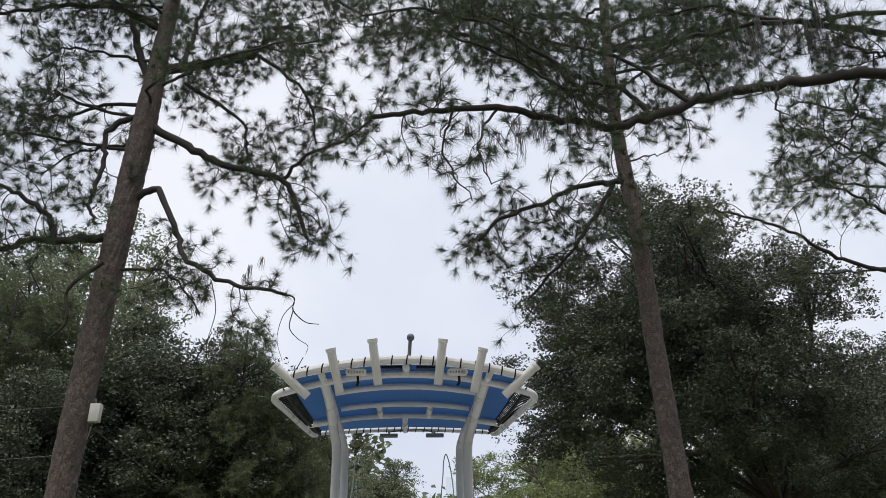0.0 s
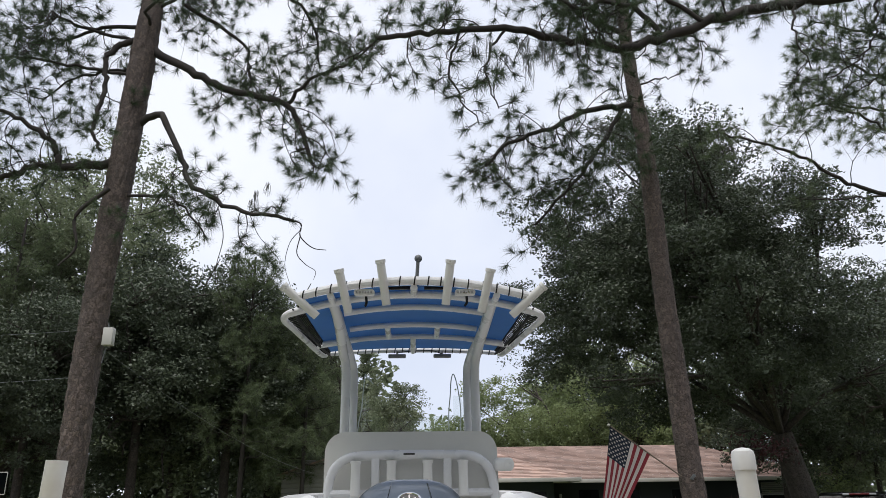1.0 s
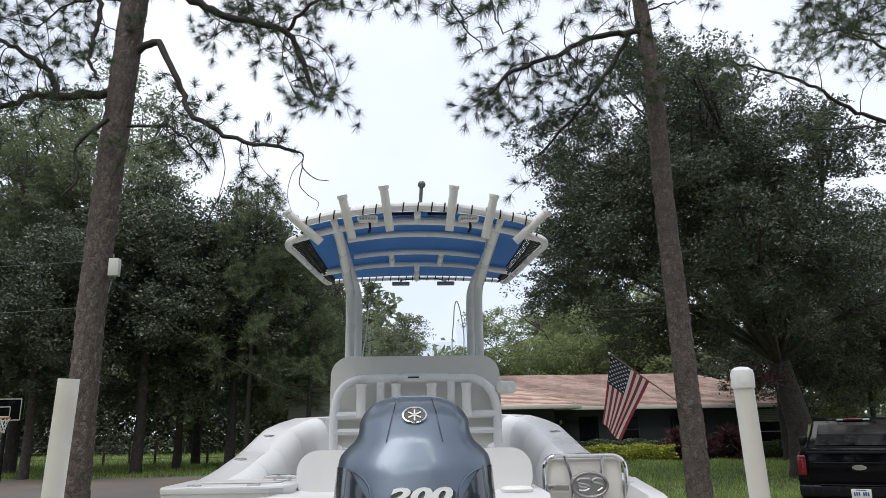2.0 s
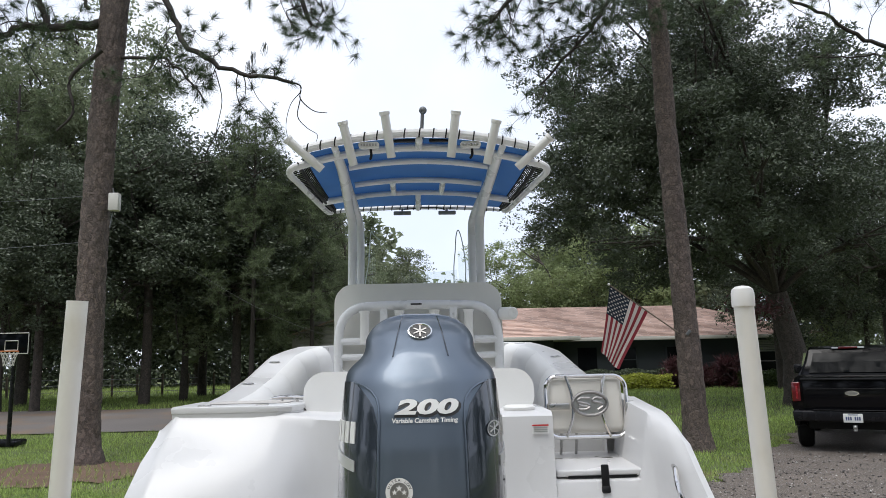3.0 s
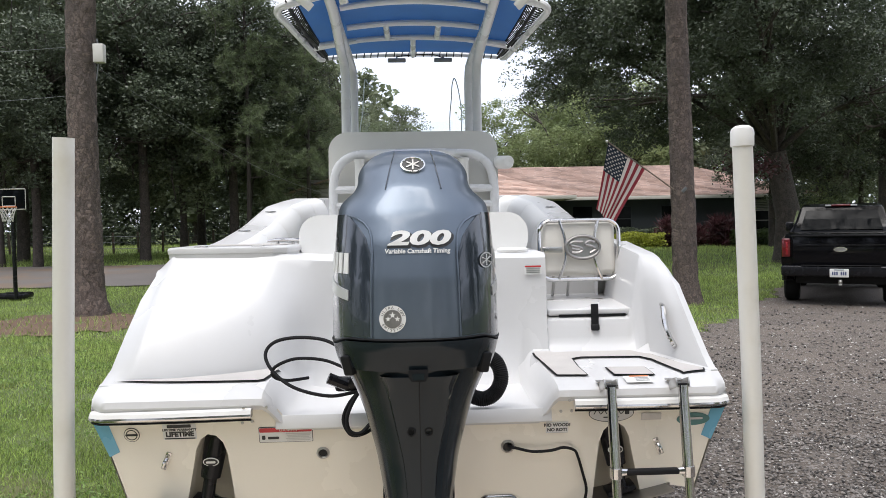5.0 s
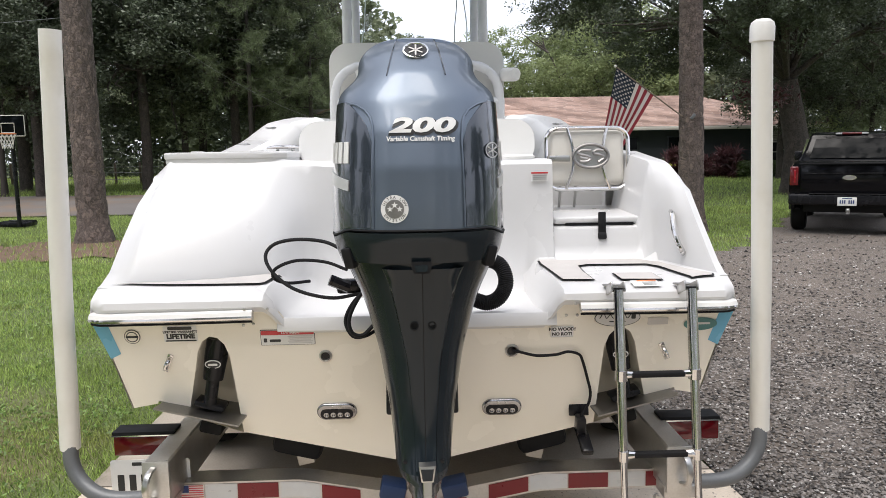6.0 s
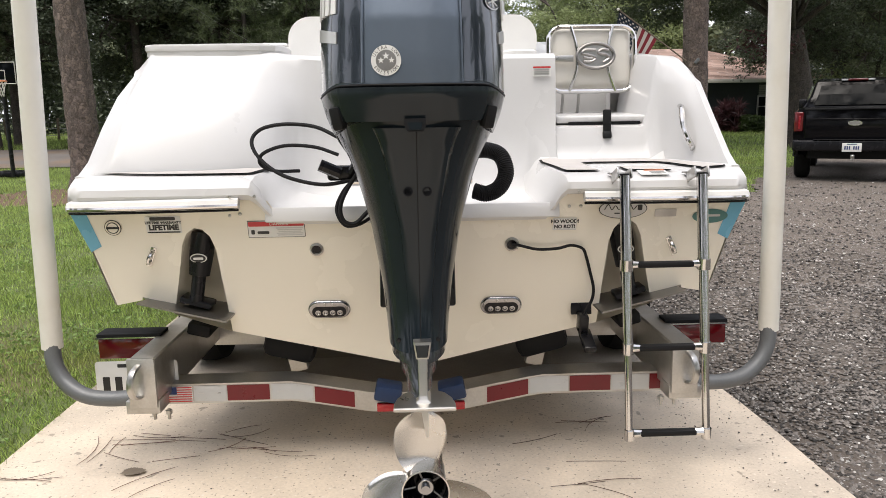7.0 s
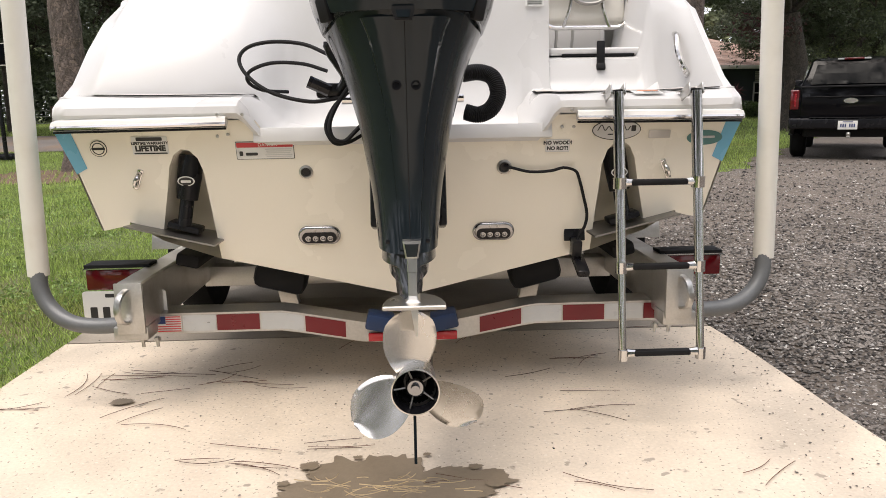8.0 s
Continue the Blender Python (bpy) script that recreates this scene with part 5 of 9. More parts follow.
for z, y in ((0.798, -0.256), (0.53, -0.3), (0.254, -0.345)):
    bm = bmesh.new()
    box(bm, (0.8195, y, z), (0.185, 0.03, 0.019), None, 0.006)
    t_ = part("tread", bm, M_black, lad, "black rubber ladder tread")
    for sx in (-1, 1):
        bm = bmesh.new()
        tube(bm, [(0.8195 + sx * 0.088, y, z), (0.8195 + sx * 0.115, y, z)], [0.011, 0.015], 10)
        part("tread_end", bm, M_steel, t_)


# ---- outboard motor ----
EX = 0.01
motor = thing("outboard_motor", "large blue-grey outboard motor with a steel propeller, tilted down", "outboard motor", at=(EX, -0.3, 0.95))
COWL_A = ((1.335, 0.247), (1.42, 0.245), (1.52, 0.241), (1.60, 0.237), (1.66, 0.233), (1.71, 0.23), (1.73, 0.224), (1.748, 0.208), (1.766, 0.186), (1.784, 0.174), (1.80, 0.171), (1.82, 0.173), (1.842, 0.165), (1.862, 0.152), (1.88, 0.134), (1.897, 0.108), (1.908, 0.072), (1.912, 0.03))
COWL_R = ((1.335, -0.792), (1.42, -0.785), (1.52, -0.772), (1.62, -0.745), (1.70, -0.708), (1.78, -0.648), (1.84, -0.575), (1.88, -0.49), (1.90, -0.42), (1.912, -0.36))
COWL_F = ((1.335, -0.13), (1.7, -0.14), (1.83, -0.17), (1.89, -0.24), (1.912, -0.32))


def cowl(z, ang, out=0.0):
    """A point of the cowling at height z; the angle runs from the rear centre to the right."""
    a, r, f = lerp_table(COWL_A, z) + out, lerp_table(COWL_R, z) - out, lerp_table(COWL_F, z) + out
    yc, b = (r + f) / 2, (f - r) / 2
    c, s_ = math.cos(ang), math.sin(ang)
    e = 2 / 2.7
    return Vector((EX + a * math.copysign(abs(s_) ** e, s_), yc - b * math.copysign(abs(c) ** e, c), z))


def cowl_rear(x, z, out=0.003):
    a, r, f = lerp_table(COWL_A, z), lerp_table(COWL_R, z), lerp_table(COWL_F, z)
    yc, b = (r + f) / 2, (f - r) / 2
    u = min(0.999, abs(x) / a)
    return Vector((EX + x, yc - b * (1 - u ** 2.7) ** (1 / 2.7) - out, z))


def lift(ang):
    """How far the split line rises across the rear face."""
    u = abs(math.sin(ang)) ** (2 / 2.7)
    return 0.024 * (1 - smooth01(0.72, 1.0, u)) if math.cos(ang) > 0 else 0.0


bm = bmesh.new()
rings = [[cowl(1.335 + lift(a) + (0.575 - lift(a)) * i / 48, a) for a in [2 * math.pi * k / 72 for k in range(72)]] for i in range(49)]
loft(bm, rings)
bmesh.ops.smooth_vert(bm, verts=bm.verts[:], factor=0.5, use_axis_x=True, use_axis_y=True, use_axis_z=True)
top_c = part("cowling", bm, M_cowl, motor, "glossy blue-grey metallic cowling", auto=60)
# raised rear spine panel between two creases
def cowl_patch(name, a0, a1, z0f, z1f, out, material, label="", na=30, nz=20):
    bm = bmesh.new()
    g = []
    for i in range(na + 1):
        t = i / na
        ang = a0 + (a1 - a0) * t
        g.append([bm.verts.new(cowl(z0f(t) + (z1f(t) - z0f(t)) * k / nz, ang, out)) for k in range(nz + 1)])
    for i in range(na):
        for k in range(nz):
            bm.faces.new((g[i][k], g[i + 1][k], g[i + 1][k + 1], g[i][k + 1]))
    ext = bmesh.ops.extrude_face_region(bm, geom=bm.faces[:])
    vs = [v for v in ext["geom"] if isinstance(v, bmesh.types.BMVert)]
    c = Vector((EX, -0.45, 1.5))
    for v in vs:
        d = (v.co - c)
        d.z = 0
        v.co -= d.normalized() * (out + 0.004)
    return part(name, bm, material, top_c, label, auto=50)


for sgn in (-1, 1):
    # same paint as the cowling; the darker colour stands in for what it reflects
    cowl_patch("side_panel", sgn * radians(23), sgn * radians(150), lambda t: 1.343 + lift(radians(23 + 127 * t)), lambda t: 1.585 + 0.115 * min(1, t / 0.2) ** 0.5 - 0.10 * max(0, t - 0.4), 0.003, M_cowldark, "cowling side panel with its dark reflection put into the colour")
    bm = bmesh.new()
    pts = [cowl(1.366 + 0.28 * k / 10, sgn * radians(22), 0.002) for k in range(9)] + [cowl(1.61 + 0.09 * math.sin(0.26 * k), sgn * radians(22.5 + 6 * (1 - math.cos(0.26 * k)) * (1 + k)), 0.002) for k in range(1, 6)]
    tube(bm, pts, 0.0035, 5)
    part("crease", bm, M_cowl, top_c)
    bm = bmesh.new()
    pts = [cowl_rear(sgn * (0.055 + 0.0035 * k), 1.895 - 0.018 * k, 0.0012) for k in range(8)]
    tube(bm, pts, 0.0022, 5)
    part("seam_line", bm, M_cowldark, top_c)
    # pale streak across the side panel
    cowl_patch("side_stripe", sgn * radians(42 if sgn < 0 else 58), sgn * radians(118), lambda t: 1.462 + 0.04 * t, lambda t: 1.49 + 0.05 * t, 0.0065, M_sticks, "silver side stripe", 10, 2)
    # lettering on the flank, as plain bars
    for k in range(5):
        a0 = (43 if sgn < 0 else 78) + 8 * k
        cowl_patch("letter_bar", sgn * radians(a0), sgn * radians(a0 + 5.5), lambda t: 1.535, lambda t: 1.592, 0.0065, M_stickw, "", 3, 3)
# round emblem near the top of the rear face
bm = bmesh.new()
ec = cowl_rear(0.0, 1.838, 0.0)
em_m = look(ec, ec + Vector((0, 0.75, -0.66)))
plate(bm, oval(0.036, 0.031), 0.006, em_m @ Matrix.Translation((0, 0, 0.0)))
e1 = part("emblem", bm, M_chrome, top_c, "round chrome emblem on a black disc")
bm = bmesh.new()
plate(bm, oval(0.032, 0.027), 0.002, em_m @ Matrix.Translation((0, 0, 0.006)))
part("emblem_disc", bm, M_blackgloss, e1)
for k in range(3):
    flat_sticker(0.044, 0.0045, em_m @ Matrix.Translation((0, 0, 0.009)) @ pose(0, 0, 0, 0, 0, 30 + 60 * k), M_tabplate, e1, "emblem_bar", r=0.002)
bm = bmesh.new()
loop = [em_m @ Vector((x, y, 0.008)) for x, y in oval(0.034, 0.029)]
tube(bm, loop + loop[:1], 0.003, 6)
part("emblem_rim", bm, M_chrome, e1)
# the power rating
writing("200", 0.052, None, "rating_shadow", M_stickk, top_c, bend=lambda x, y: cowl_rear(x + 0.013, 1.628 + y - 0.003, 0.0022), stretch=2.1, shear=0.2, offset=0.0042)
writing("200", 0.052, None, "rating_number", M_stickw, top_c, bend=lambda x, y: cowl_rear(x + 0.010, 1.630 + y, 0.0042), stretch=2.1, shear=0.2, offset=0.0022)
writing("Variable Camshaft Timing", 0.0168, None, "rating_line", M_stickw, top_c, bend=lambda x, y: cowl_rear(x + 0.008, 1.596 + y, 0.004), stretch=1.02, shear=0.1, offset=0.0005)
# emissions sticker
def disc_on_cowl(cx, cz, r, out, material, name, parent, label="", n=28):
    bm = bmesh.new()
    c = bm.verts.new(cowl_rear(cx, cz, out))
    ring = [bm.verts.new(cowl_rear(cx + r * math.cos(2 * math.pi * k / n), cz + r * math.sin(2 * math.pi * k / n), out)) for k in range(n)]
    for k in range(n):
        bm.faces.new((c, ring[k], ring[(k + 1) % n]))
    return part(name, bm, material, parent, label, smooth=False)


es = disc_on_cowl(-0.062, 1.417, 0.036, 0.003, M_stickw, "emission_sticker", top_c, "round white three-star emission sticker")
disc_on_cowl(-0.062, 1.417, 0.0245, 0.004, M_tabplate, "inner_disc", es)


def arc_text(text, size, r, up, name):
    n = len(text)
    for k, ch in enumerate(text):
        if ch == " ":
            continue
        a = (k - (n - 1) / 2) * size * 0.82 / r
        ca, sa = math.cos(a), math.sin(a)
        def place(x, y, ca=ca, sa=sa):
            if up:
                rr_ = r + y
                return cowl_rear(-0.062 + rr_ * sa + x * ca, 1.417 + rr_ * ca - x * sa, 0.0045)
            rr_ = r - y
            return cowl_rear(-0.062 + rr_ * sa + x * ca, 1.417 - rr_ * ca + x * sa, 0.0045)
        writing(ch, size, None, name, M_stickk, es, bend=place)


arc_text("ULTRA LOW", 0.0105, 0.030, True, "letter")
arc_text("EMISSION", 0.0105, 0.030, False, "letter")
for sx, sz, r in ((-0.012, 0.0, 0.008), (0.013, 0.0, 0.008), (0.0, 0.010, 0.009)):
    bm = bmesh.new()
    vs = []
    for k in range(10):
        rr_ = r if k % 2 == 0 else r * 0.4
        vs.append(bm.verts.new(cowl_rear(-0.062 + sx + rr_ * math.sin(math.pi * k / 5), 1.417 + sz + rr_ * math.cos(math.pi * k / 5), 0.0052)))
    bm.faces.new(vs)
    part("star", bm, M_stickw, es, smooth=False)
flat_side = disc_on_cowl(0.203, 1.565, 0.022, 0.011, M_sticks, "side_emblem", top_c, "round side emblem")
disc_on_cowl(0.203, 1.565, 0.018, 0.012, M_cowldark, "emblem_disc", flat_side)
for k in range(3):
    a_ = radians(90 + 60 * k)
    bm = bmesh.new()
    tube(bm, [cowl_rear(0.203 - 0.016 * math.cos(a_), 1.565 - 0.016 * math.sin(a_), 0.0135), cowl_rear(0.203 + 0.016 * math.cos(a_), 1.565 + 0.016 * math.sin(a_), 0.0135)], 0.0022, 5)
    part("emblem_bar", bm, M_sticks, flat_side)

# lower cowling band and split line
LOW_A = ((0.62, 0.078), (0.70, 0.085), (0.83, 0.099), (0.99, 0.127), (1.10, 0.158), (1.16, 0.178), (1.22, 0.208), (1.25, 0.222), (1.29, 0.238), (1.335, 0.249))
LOW_R = ((0.62, -0.775), (0.655, -0.765), (0.68, -0.75), (0.71, -0.734), (0.75, -0.722), (0.8, -0.714), (0.87, -0.711), (1.0, -0.722), (1.10, -0.737), (1.22, -0.765), (1.335, -0.80))
LOW_F = ((0.62, -0.46), (0.9, -0.36), (1.1, -0.25), (1.25, -0.16), (1.335, -0.12))


def lower(z, ang, out=0.0, ex=2.9):
    a, r, f = lerp_table(LOW_A, z) + out, lerp_table(LOW_R, z) - out, lerp_table(LOW_F, z) + out
    yc, b = (r + f) / 2, (f - r) / 2
    c, s_ = math.cos(ang), math.sin(ang)
    e = 2 / ex
    return Vector((EX + a * math.copysign(abs(s_) ** e, s_), yc - b * math.copysign(abs(c) ** e, c), z))


def lower_part(name, z0, z1, n, out, material, label, ex=2.9):
    bm = bmesh.new()
    loft(bm, [[lower(z0 + (z1 - z0) * i / n, 2 * math.pi * k / 56, out, ex) for k in range(56)] for i in range(n + 1)])
    return part(name, bm, material, motor, label, auto=50)


bm = bmesh.new()
ringp = [cowl(1.336 + lift(2 * math.pi * k / 72), 2 * math.pi * k / 72, 0.0015) for k in range(72)]
tube(bm, ringp + ringp[:1], 0.0038, 6)
part("split_seal", bm, M_black, motor)
bm = bmesh.new()
loft(bm, [[lower(1.238 + 1.5 * lift(a) + (0.093 - 0.5 * lift(a)) * i / 8, a) for a in [2 * math.pi * k / 72 for k in range(72)]] for i in range(9)])
part("lower_cowling", bm, M_leg, motor, "black lower cowling", auto=50)
lower_part("midsection_cover", 0.678, 1.275, 18, -0.002, M_leg, "tapered charcoal midsection cover", 2.15)


def rear_low(x, z, out=0.003, ex=2.15):
    a, r, f = lerp_table(LOW_A, z), lerp_table(LOW_R, z), lerp_table(LOW_F, z)
    yc, b = (r + f) / 2, (f - r) / 2
    return Vector((EX + x, yc - b * (1 - min(0.999, abs(x) / a) ** ex) ** (1 / ex) - out, z))


# raised flat rib down the rear, in two halves
for sgn in (-1, 1):
    bm = bmesh.new()
    g = []
    for k in range(17):
        z = 1.258 - 0.568 * k / 16
        w = lerp_table(((0.66, 0.03), (0.8, 0.034), (1.0, 0.05), (1.215, 0.095), (1.26, 0.115)), z)
        y0, y1 = rear_low(0.0, z, 0.007).y, rear_low(w, z, 0.002).y
        g.append([(EX + 0.006 + sgn * 0.001, y0, z), (EX + 0.006 + sgn * w * 0.6, y0 + 0.001, z), (EX + 0.006 + sgn * w * 0.88, y0 * 0.6 + y1 * 0.4 + 0.001, z), (EX + 0.006 + sgn * w, y1 + 0.012, z), (EX + 0.006 + sgn * 0.001, y1 + 0.02, z)])
    loft(bm, g)
    part("rear_rib", bm, M_leg, motor, "raised charcoal rib", auto=40)
bm = bmesh.new()
tube(bm, [rear_low(0.006, 1.245 - 0.545 * k / 14, 0.0062) for k in range(15)], 0.0016, 5)
part("centre_seam", bm, M_black, motor)
for sgn in (-1, 1):
    bm = bmesh.new()
    lathe(bm, [(0.012, 0), (0.012, 0.004), (0.008, 0.004), (0.007, 0.0), (0, 0.0)], Matrix.Translation(rear_low(0.006 + sgn * 0.024, 1.10, 0.0105)) @ pose(0, 0, 0, 84), 16)
    part("bolt", bm, M_blackgloss, motor)
    bm = bmesh.new()
    lathe(bm, [(0.006, 0), (0.006, 0.004), (0, 0.005)], Matrix.Translation(rear_low(sgn * 0.052, 0.705, 0.0)) @ pose(0, 0, 0, 84), 12)
    part("lower_bolt", bm, M_blackgloss, motor)
    # side latches
    bm = bmesh.new()
    c = lower(1.283, sgn * radians(46), 0.001)
    box(bm, c, (0.034, 0.022, 0.058), pose(0, 0, 0, 10, sgn * 8, sgn * 38), 0.006)
    part("cowl_latch", bm, M_black, motor, "black cowling latch")
bm = bmesh.new()
c = rear_low(0.004, 1.264, 0.012)
plate(bm, [(-0.026, 0.016), (-0.026, 0.0), (-0.02, -0.015), (0.02, -0.015), (0.026, 0.0), (0.026, 0.016)], 0.006, Matrix.Translation(c + Vector((0, -0.001, 0))) @ pose(0, 0, 0, 86))
lt = part("water_outlet", bm, M_black, motor, "black rear outlet")
bm = bmesh.new()
plate(bm, [(-0.018, 0.008), (-0.014, -0.009), (0.014, -0.009), (0.018, 0.008)], 0.003, Matrix.Translation(c + Vector((0, -0.0065, -0.001))) @ pose(0, 0, 0, 86))
part("outlet_mouth", bm, M_leg, lt)

# leg below the cover
bm = bmesh.new()
LEGR = ((0.7, 0.072, -0.70, -0.42), (0.664, 0.074, -0.73, -0.40), (0.642, 0.076, -0.735, -0.40), (0.636, 0.058, -0.74, -0.40), (0.606, 0.054, -0.75, -0.40), (0.598, 0.04, -0.77, -0.40), (0.575, 0.038, -0.78, -0.41), (0.50, 0.03, -0.72, -0.42), (0.42, 0.028, -0.70, -0.42), (0.36, 0.03, -0.70, -0.40))
rings = []
for z, a, r, f in LEGR:
    yc, b = (r + f) / 2, (f - r) / 2
    rings.append([(EX + a * math.sin(t), yc - b * math.cos(t), z) for t in [2 * math.pi * k / 28 for k in range(28)]])
loft(bm, rings)
part("lower_unit", bm, M_lowerunit, motor, "dark glossy lower unit")
TX = 0.0195


def rib_piece(name, rows, material, label="", parent=motor, deep=0.06):
    """A bevelled strip on the rear edge of the lower unit; rows are (half width, rear y, z)."""
    bm = bmesh.new()
    loft(bm, [[(TX - w, y + deep, z), (TX - w, y + 0.003, z), (TX - w * 0.82, y, z), (TX + w * 0.82, y, z), (TX + w, y + 0.003, z), (TX + w, y + deep, z)] for w, y, z in rows])
    return part(name, bm, material, parent, label, smooth=False)


tf = rib_piece("tail_frame", ((0.0235, -0.772, 0.716), (0.022, -0.774, 0.708), (0.0165, -0.776, 0.672)), M_satin, "satin frame at the top of the rear rib")
rib_piece("tail_inset", ((0.0185, -0.7765, 0.709), (0.0135, -0.7785, 0.677)), M_leg, "", tf, 0.01)
rib_piece("tail_rib", ((0.0125, -0.777, 0.672), (0.0125, -0.784, 0.639)), M_satin, "satin metal rear rib")
rib_piece("tail_rib", ((0.0118, -0.784, 0.638), (0.0112, -0.796, 0.58), (0.0125, -0.80, 0.572), (0.021, -0.806, 0.562)), M_satin, "satin metal rear rib", deep=0.09)
bm = bmesh.new()
out_ = [(0.079, -0.835), (0.079, -0.80), (0.072, -0.765), (0.055, -0.73), (0.03, -0.708), (0.0, -0.70)]
out_ = out_ + [(-x, y) for x, y in out_[-2::-1]]
loft(bm, [[(TX + 0.003 + x * k, -0.77 + (y + 0.77) * k, z) for x, y in out_] for k, z in ((0.97, 0.553), (1.0, 0.556), (1.0, 0.561), (0.97, 0.564))])
part("cavitation_plate", bm, M_satin, motor, "worn metallic anti-ventilation plate", auto=30)
bm = bmesh.new()
loft(bm, [[(TX + x - w, y0, z), (TX + x + w, y0, z), (TX + x + w, y1, z), (TX + x - w, y1, z)] for x, w, y0, y1, z in ((0.003, 0.009, -0.832, -0.77, 0.555), (0.005, 0.007, -0.836, -0.785, 0.53), (0.008, 0.003, -0.838, -0.80, 0.487))])
part("trim_anode", bm, M_satin, motor, "pointed metal tab under the plate", smooth=False)
bm = bmesh.new()
lathe(bm, [(0.0, 0.0), (0.022, 0.012), (0.042, 0.06), (0.05, 0.14), (0.052, 0.26), (0.05, 0.36)], Matrix.Translation((EX + 0.008, -0.36, 0.355)) @ pose(0, 0, 0, 90), 24)
part("gearcase", bm, M_leg, motor, "torpedo gearcase")
bm = bmesh.new()
sk = [(-0.44, 0.33), (-0.66, 0.33), (-0.72, 0.15), (-0.74, 0.095), (-0.70, 0.085), (-0.58, 0.17)]
plate(bm, sk, 0.008, Matrix(((0, 0, 1, EX + 0.002), (1, 0, 0, 0), (0, 1, 0, 0), (0, 0, 0, 1))))
part("skeg", bm, M_leg, motor)
# propeller
PC = Vector((0.02, -0.80, 0.355))
bm = bmesh.new()
pm = Matrix.Translation((PC.x, -0.725, PC.z)) @ pose(0, 0, 0, 90)
lathe(bm, [(0.048, 0.0), (0.052, 0.02), (0.054, 0.10), (0.059, 0.145), (0.061, 0.15), (0.0575, 0.151), (0.054, 0.11), (0.03, 0.07), (0.0, 0.07)], pm, 36)
prop = part("propeller_hub", bm, M_propsteel, motor, "polished steel propeller hub")
bm = bmesh.new()
lathe(bm, [(0.024, 0.085), (0.025, 0.118), (0.02, 0.122), (0.012, 0.122), (0.011, 0.135), (0.0, 0.135)], pm, 24)
part("prop_nut", bm, M_darkchrome, prop)
bm = bmesh.new()
lathe(bm, [(0.0565, 0.1495), (0.0535, 0.108), (0.03, 0.074), (0.0, 0.074)], pm, 30, False)
part("hub_bore", bm, M_blackgloss, prop)
for k in range(5):
    bm = bmesh.new()
    a = radians(90 + 72 * k + 20)
    tube(bm, [pm @ Vector((0.024 * math.cos(a), 0.024 * math.sin(a), 0.115)), pm @ Vector((0.054 * math.cos(a), 0.054 * math.sin(a), 0.125))], 0.0025, 6)
    part("hub_spoke", bm, M_tabplate, prop)
for k in range(3):
    bm = bmesh.new()
    up = radians((88, 207, 320)[k])
    rad, tan = Vector((math.cos(up), 0, math.sin(up))), Vector((-math.sin(up), 0, math.cos(up)))
    rr = []
    for i in range(15):
        t = i / 14
        r = 0.045 + 0.148 * t
        wl_ = 0.030 + 0.05 * math.sin(math.pi * min(1, 0.12 + t * 0.80)) ** 0.8
        if t > 0.75:
            wl_ *= math.sqrt(max(0.03, 1 - ((t - 0.75) / 0.25) ** 2))
        sw = 0.01 + 0.012 * t
        pitch = radians(40 - 16 * t)
        sec = []
        for j in range(9):
            u = -1 + 2 * j / 8
            off = u * wl_ + sw
            cup = 0.012 * u * u
            th = 0.004 * (1 - u * u) * (1 - 0.6 * t) + 0.0008
            base = PC + rad * math.sqrt(max(0.0004, r * r - (off * 0.75) ** 2 * 0.35)) + tan * off * math.cos(pitch) + Vector((0, -1, 0)) * (off * math.sin(pitch) * 0.8 + cup - 0.01)
            sec.append((base, th))
        ring = [b_ + Vector((0, -1, 0)) * h for b_, h in sec] + [b_ + Vector((0, 1, 0)) * h for b_, h in sec[::-1]]
        rr.append(ring)
    loft(bm, rr)
    part("propeller_blade", bm, M_propsteel, prop, "polished steel propeller blade", auto=80)

# clamp brackets and tilt gear between motor and transom
for sx in (-0.11, 0.11):
    bm = bmesh.new()
    box(bm, (EX + sx, -0.13, 0.86), (0.03, 0.10, 0.42), pose(0, 0, 0, -14), 0.008)
    part("clamp_bracket", bm, M_blackgloss, motor, "black clamp bracket bolted to the transom")
    bm = bmesh.new()
    box(bm, (EX + sx, -0.21, 0.98), (0.035, 0.24, 0.12), None, 0.015)
    part("swivel_arm", bm, M_blackgloss, motor)
bm = bmesh.new()
box(bm, (EX, -0.28, 0.95), (0.18, 0.2, 0.24), None, 0.03)
part("swivel_block", bm, M_blackgloss, motor)
bm = bmesh.new()
box(bm, (EX, -0.22, 0.70), (0.12, 0.14, 0.30), pose(0, 0, 0, -10), 0.02)
part("tilt_ram", bm, M_blackgloss, motor)
bm = bmesh.new()
tube(bm, [(-0.2, -0.12, 1.075), (0.2, -0.12, 1.075)], 0.014, 10)
part("steering_rod", bm, M_steel, motor)
bm = bmesh.new()
box(bm, (-0.235, -0.13, 1.105), (0.09, 0.05, 0.05), None, 0.012)
tube(bm, [(-0.235, -0.16, 1.105), (-0.30, -0.17, 1.135)], 0.02, 8)
tube(bm, spline([(-0.225, -0.17, 1.255), (-0.225, -0.17, 1.225), (-0.20, -0.17, 1.185), (-0.18, -0.16, 1.145), (-0.20, -0.15, 1.105)], 4), [0.022] * 3 + [0.017] * 14, 10)
part("rigging_clamp", bm, M_blackgloss, motor, "black rigging fitting with rubber boots")
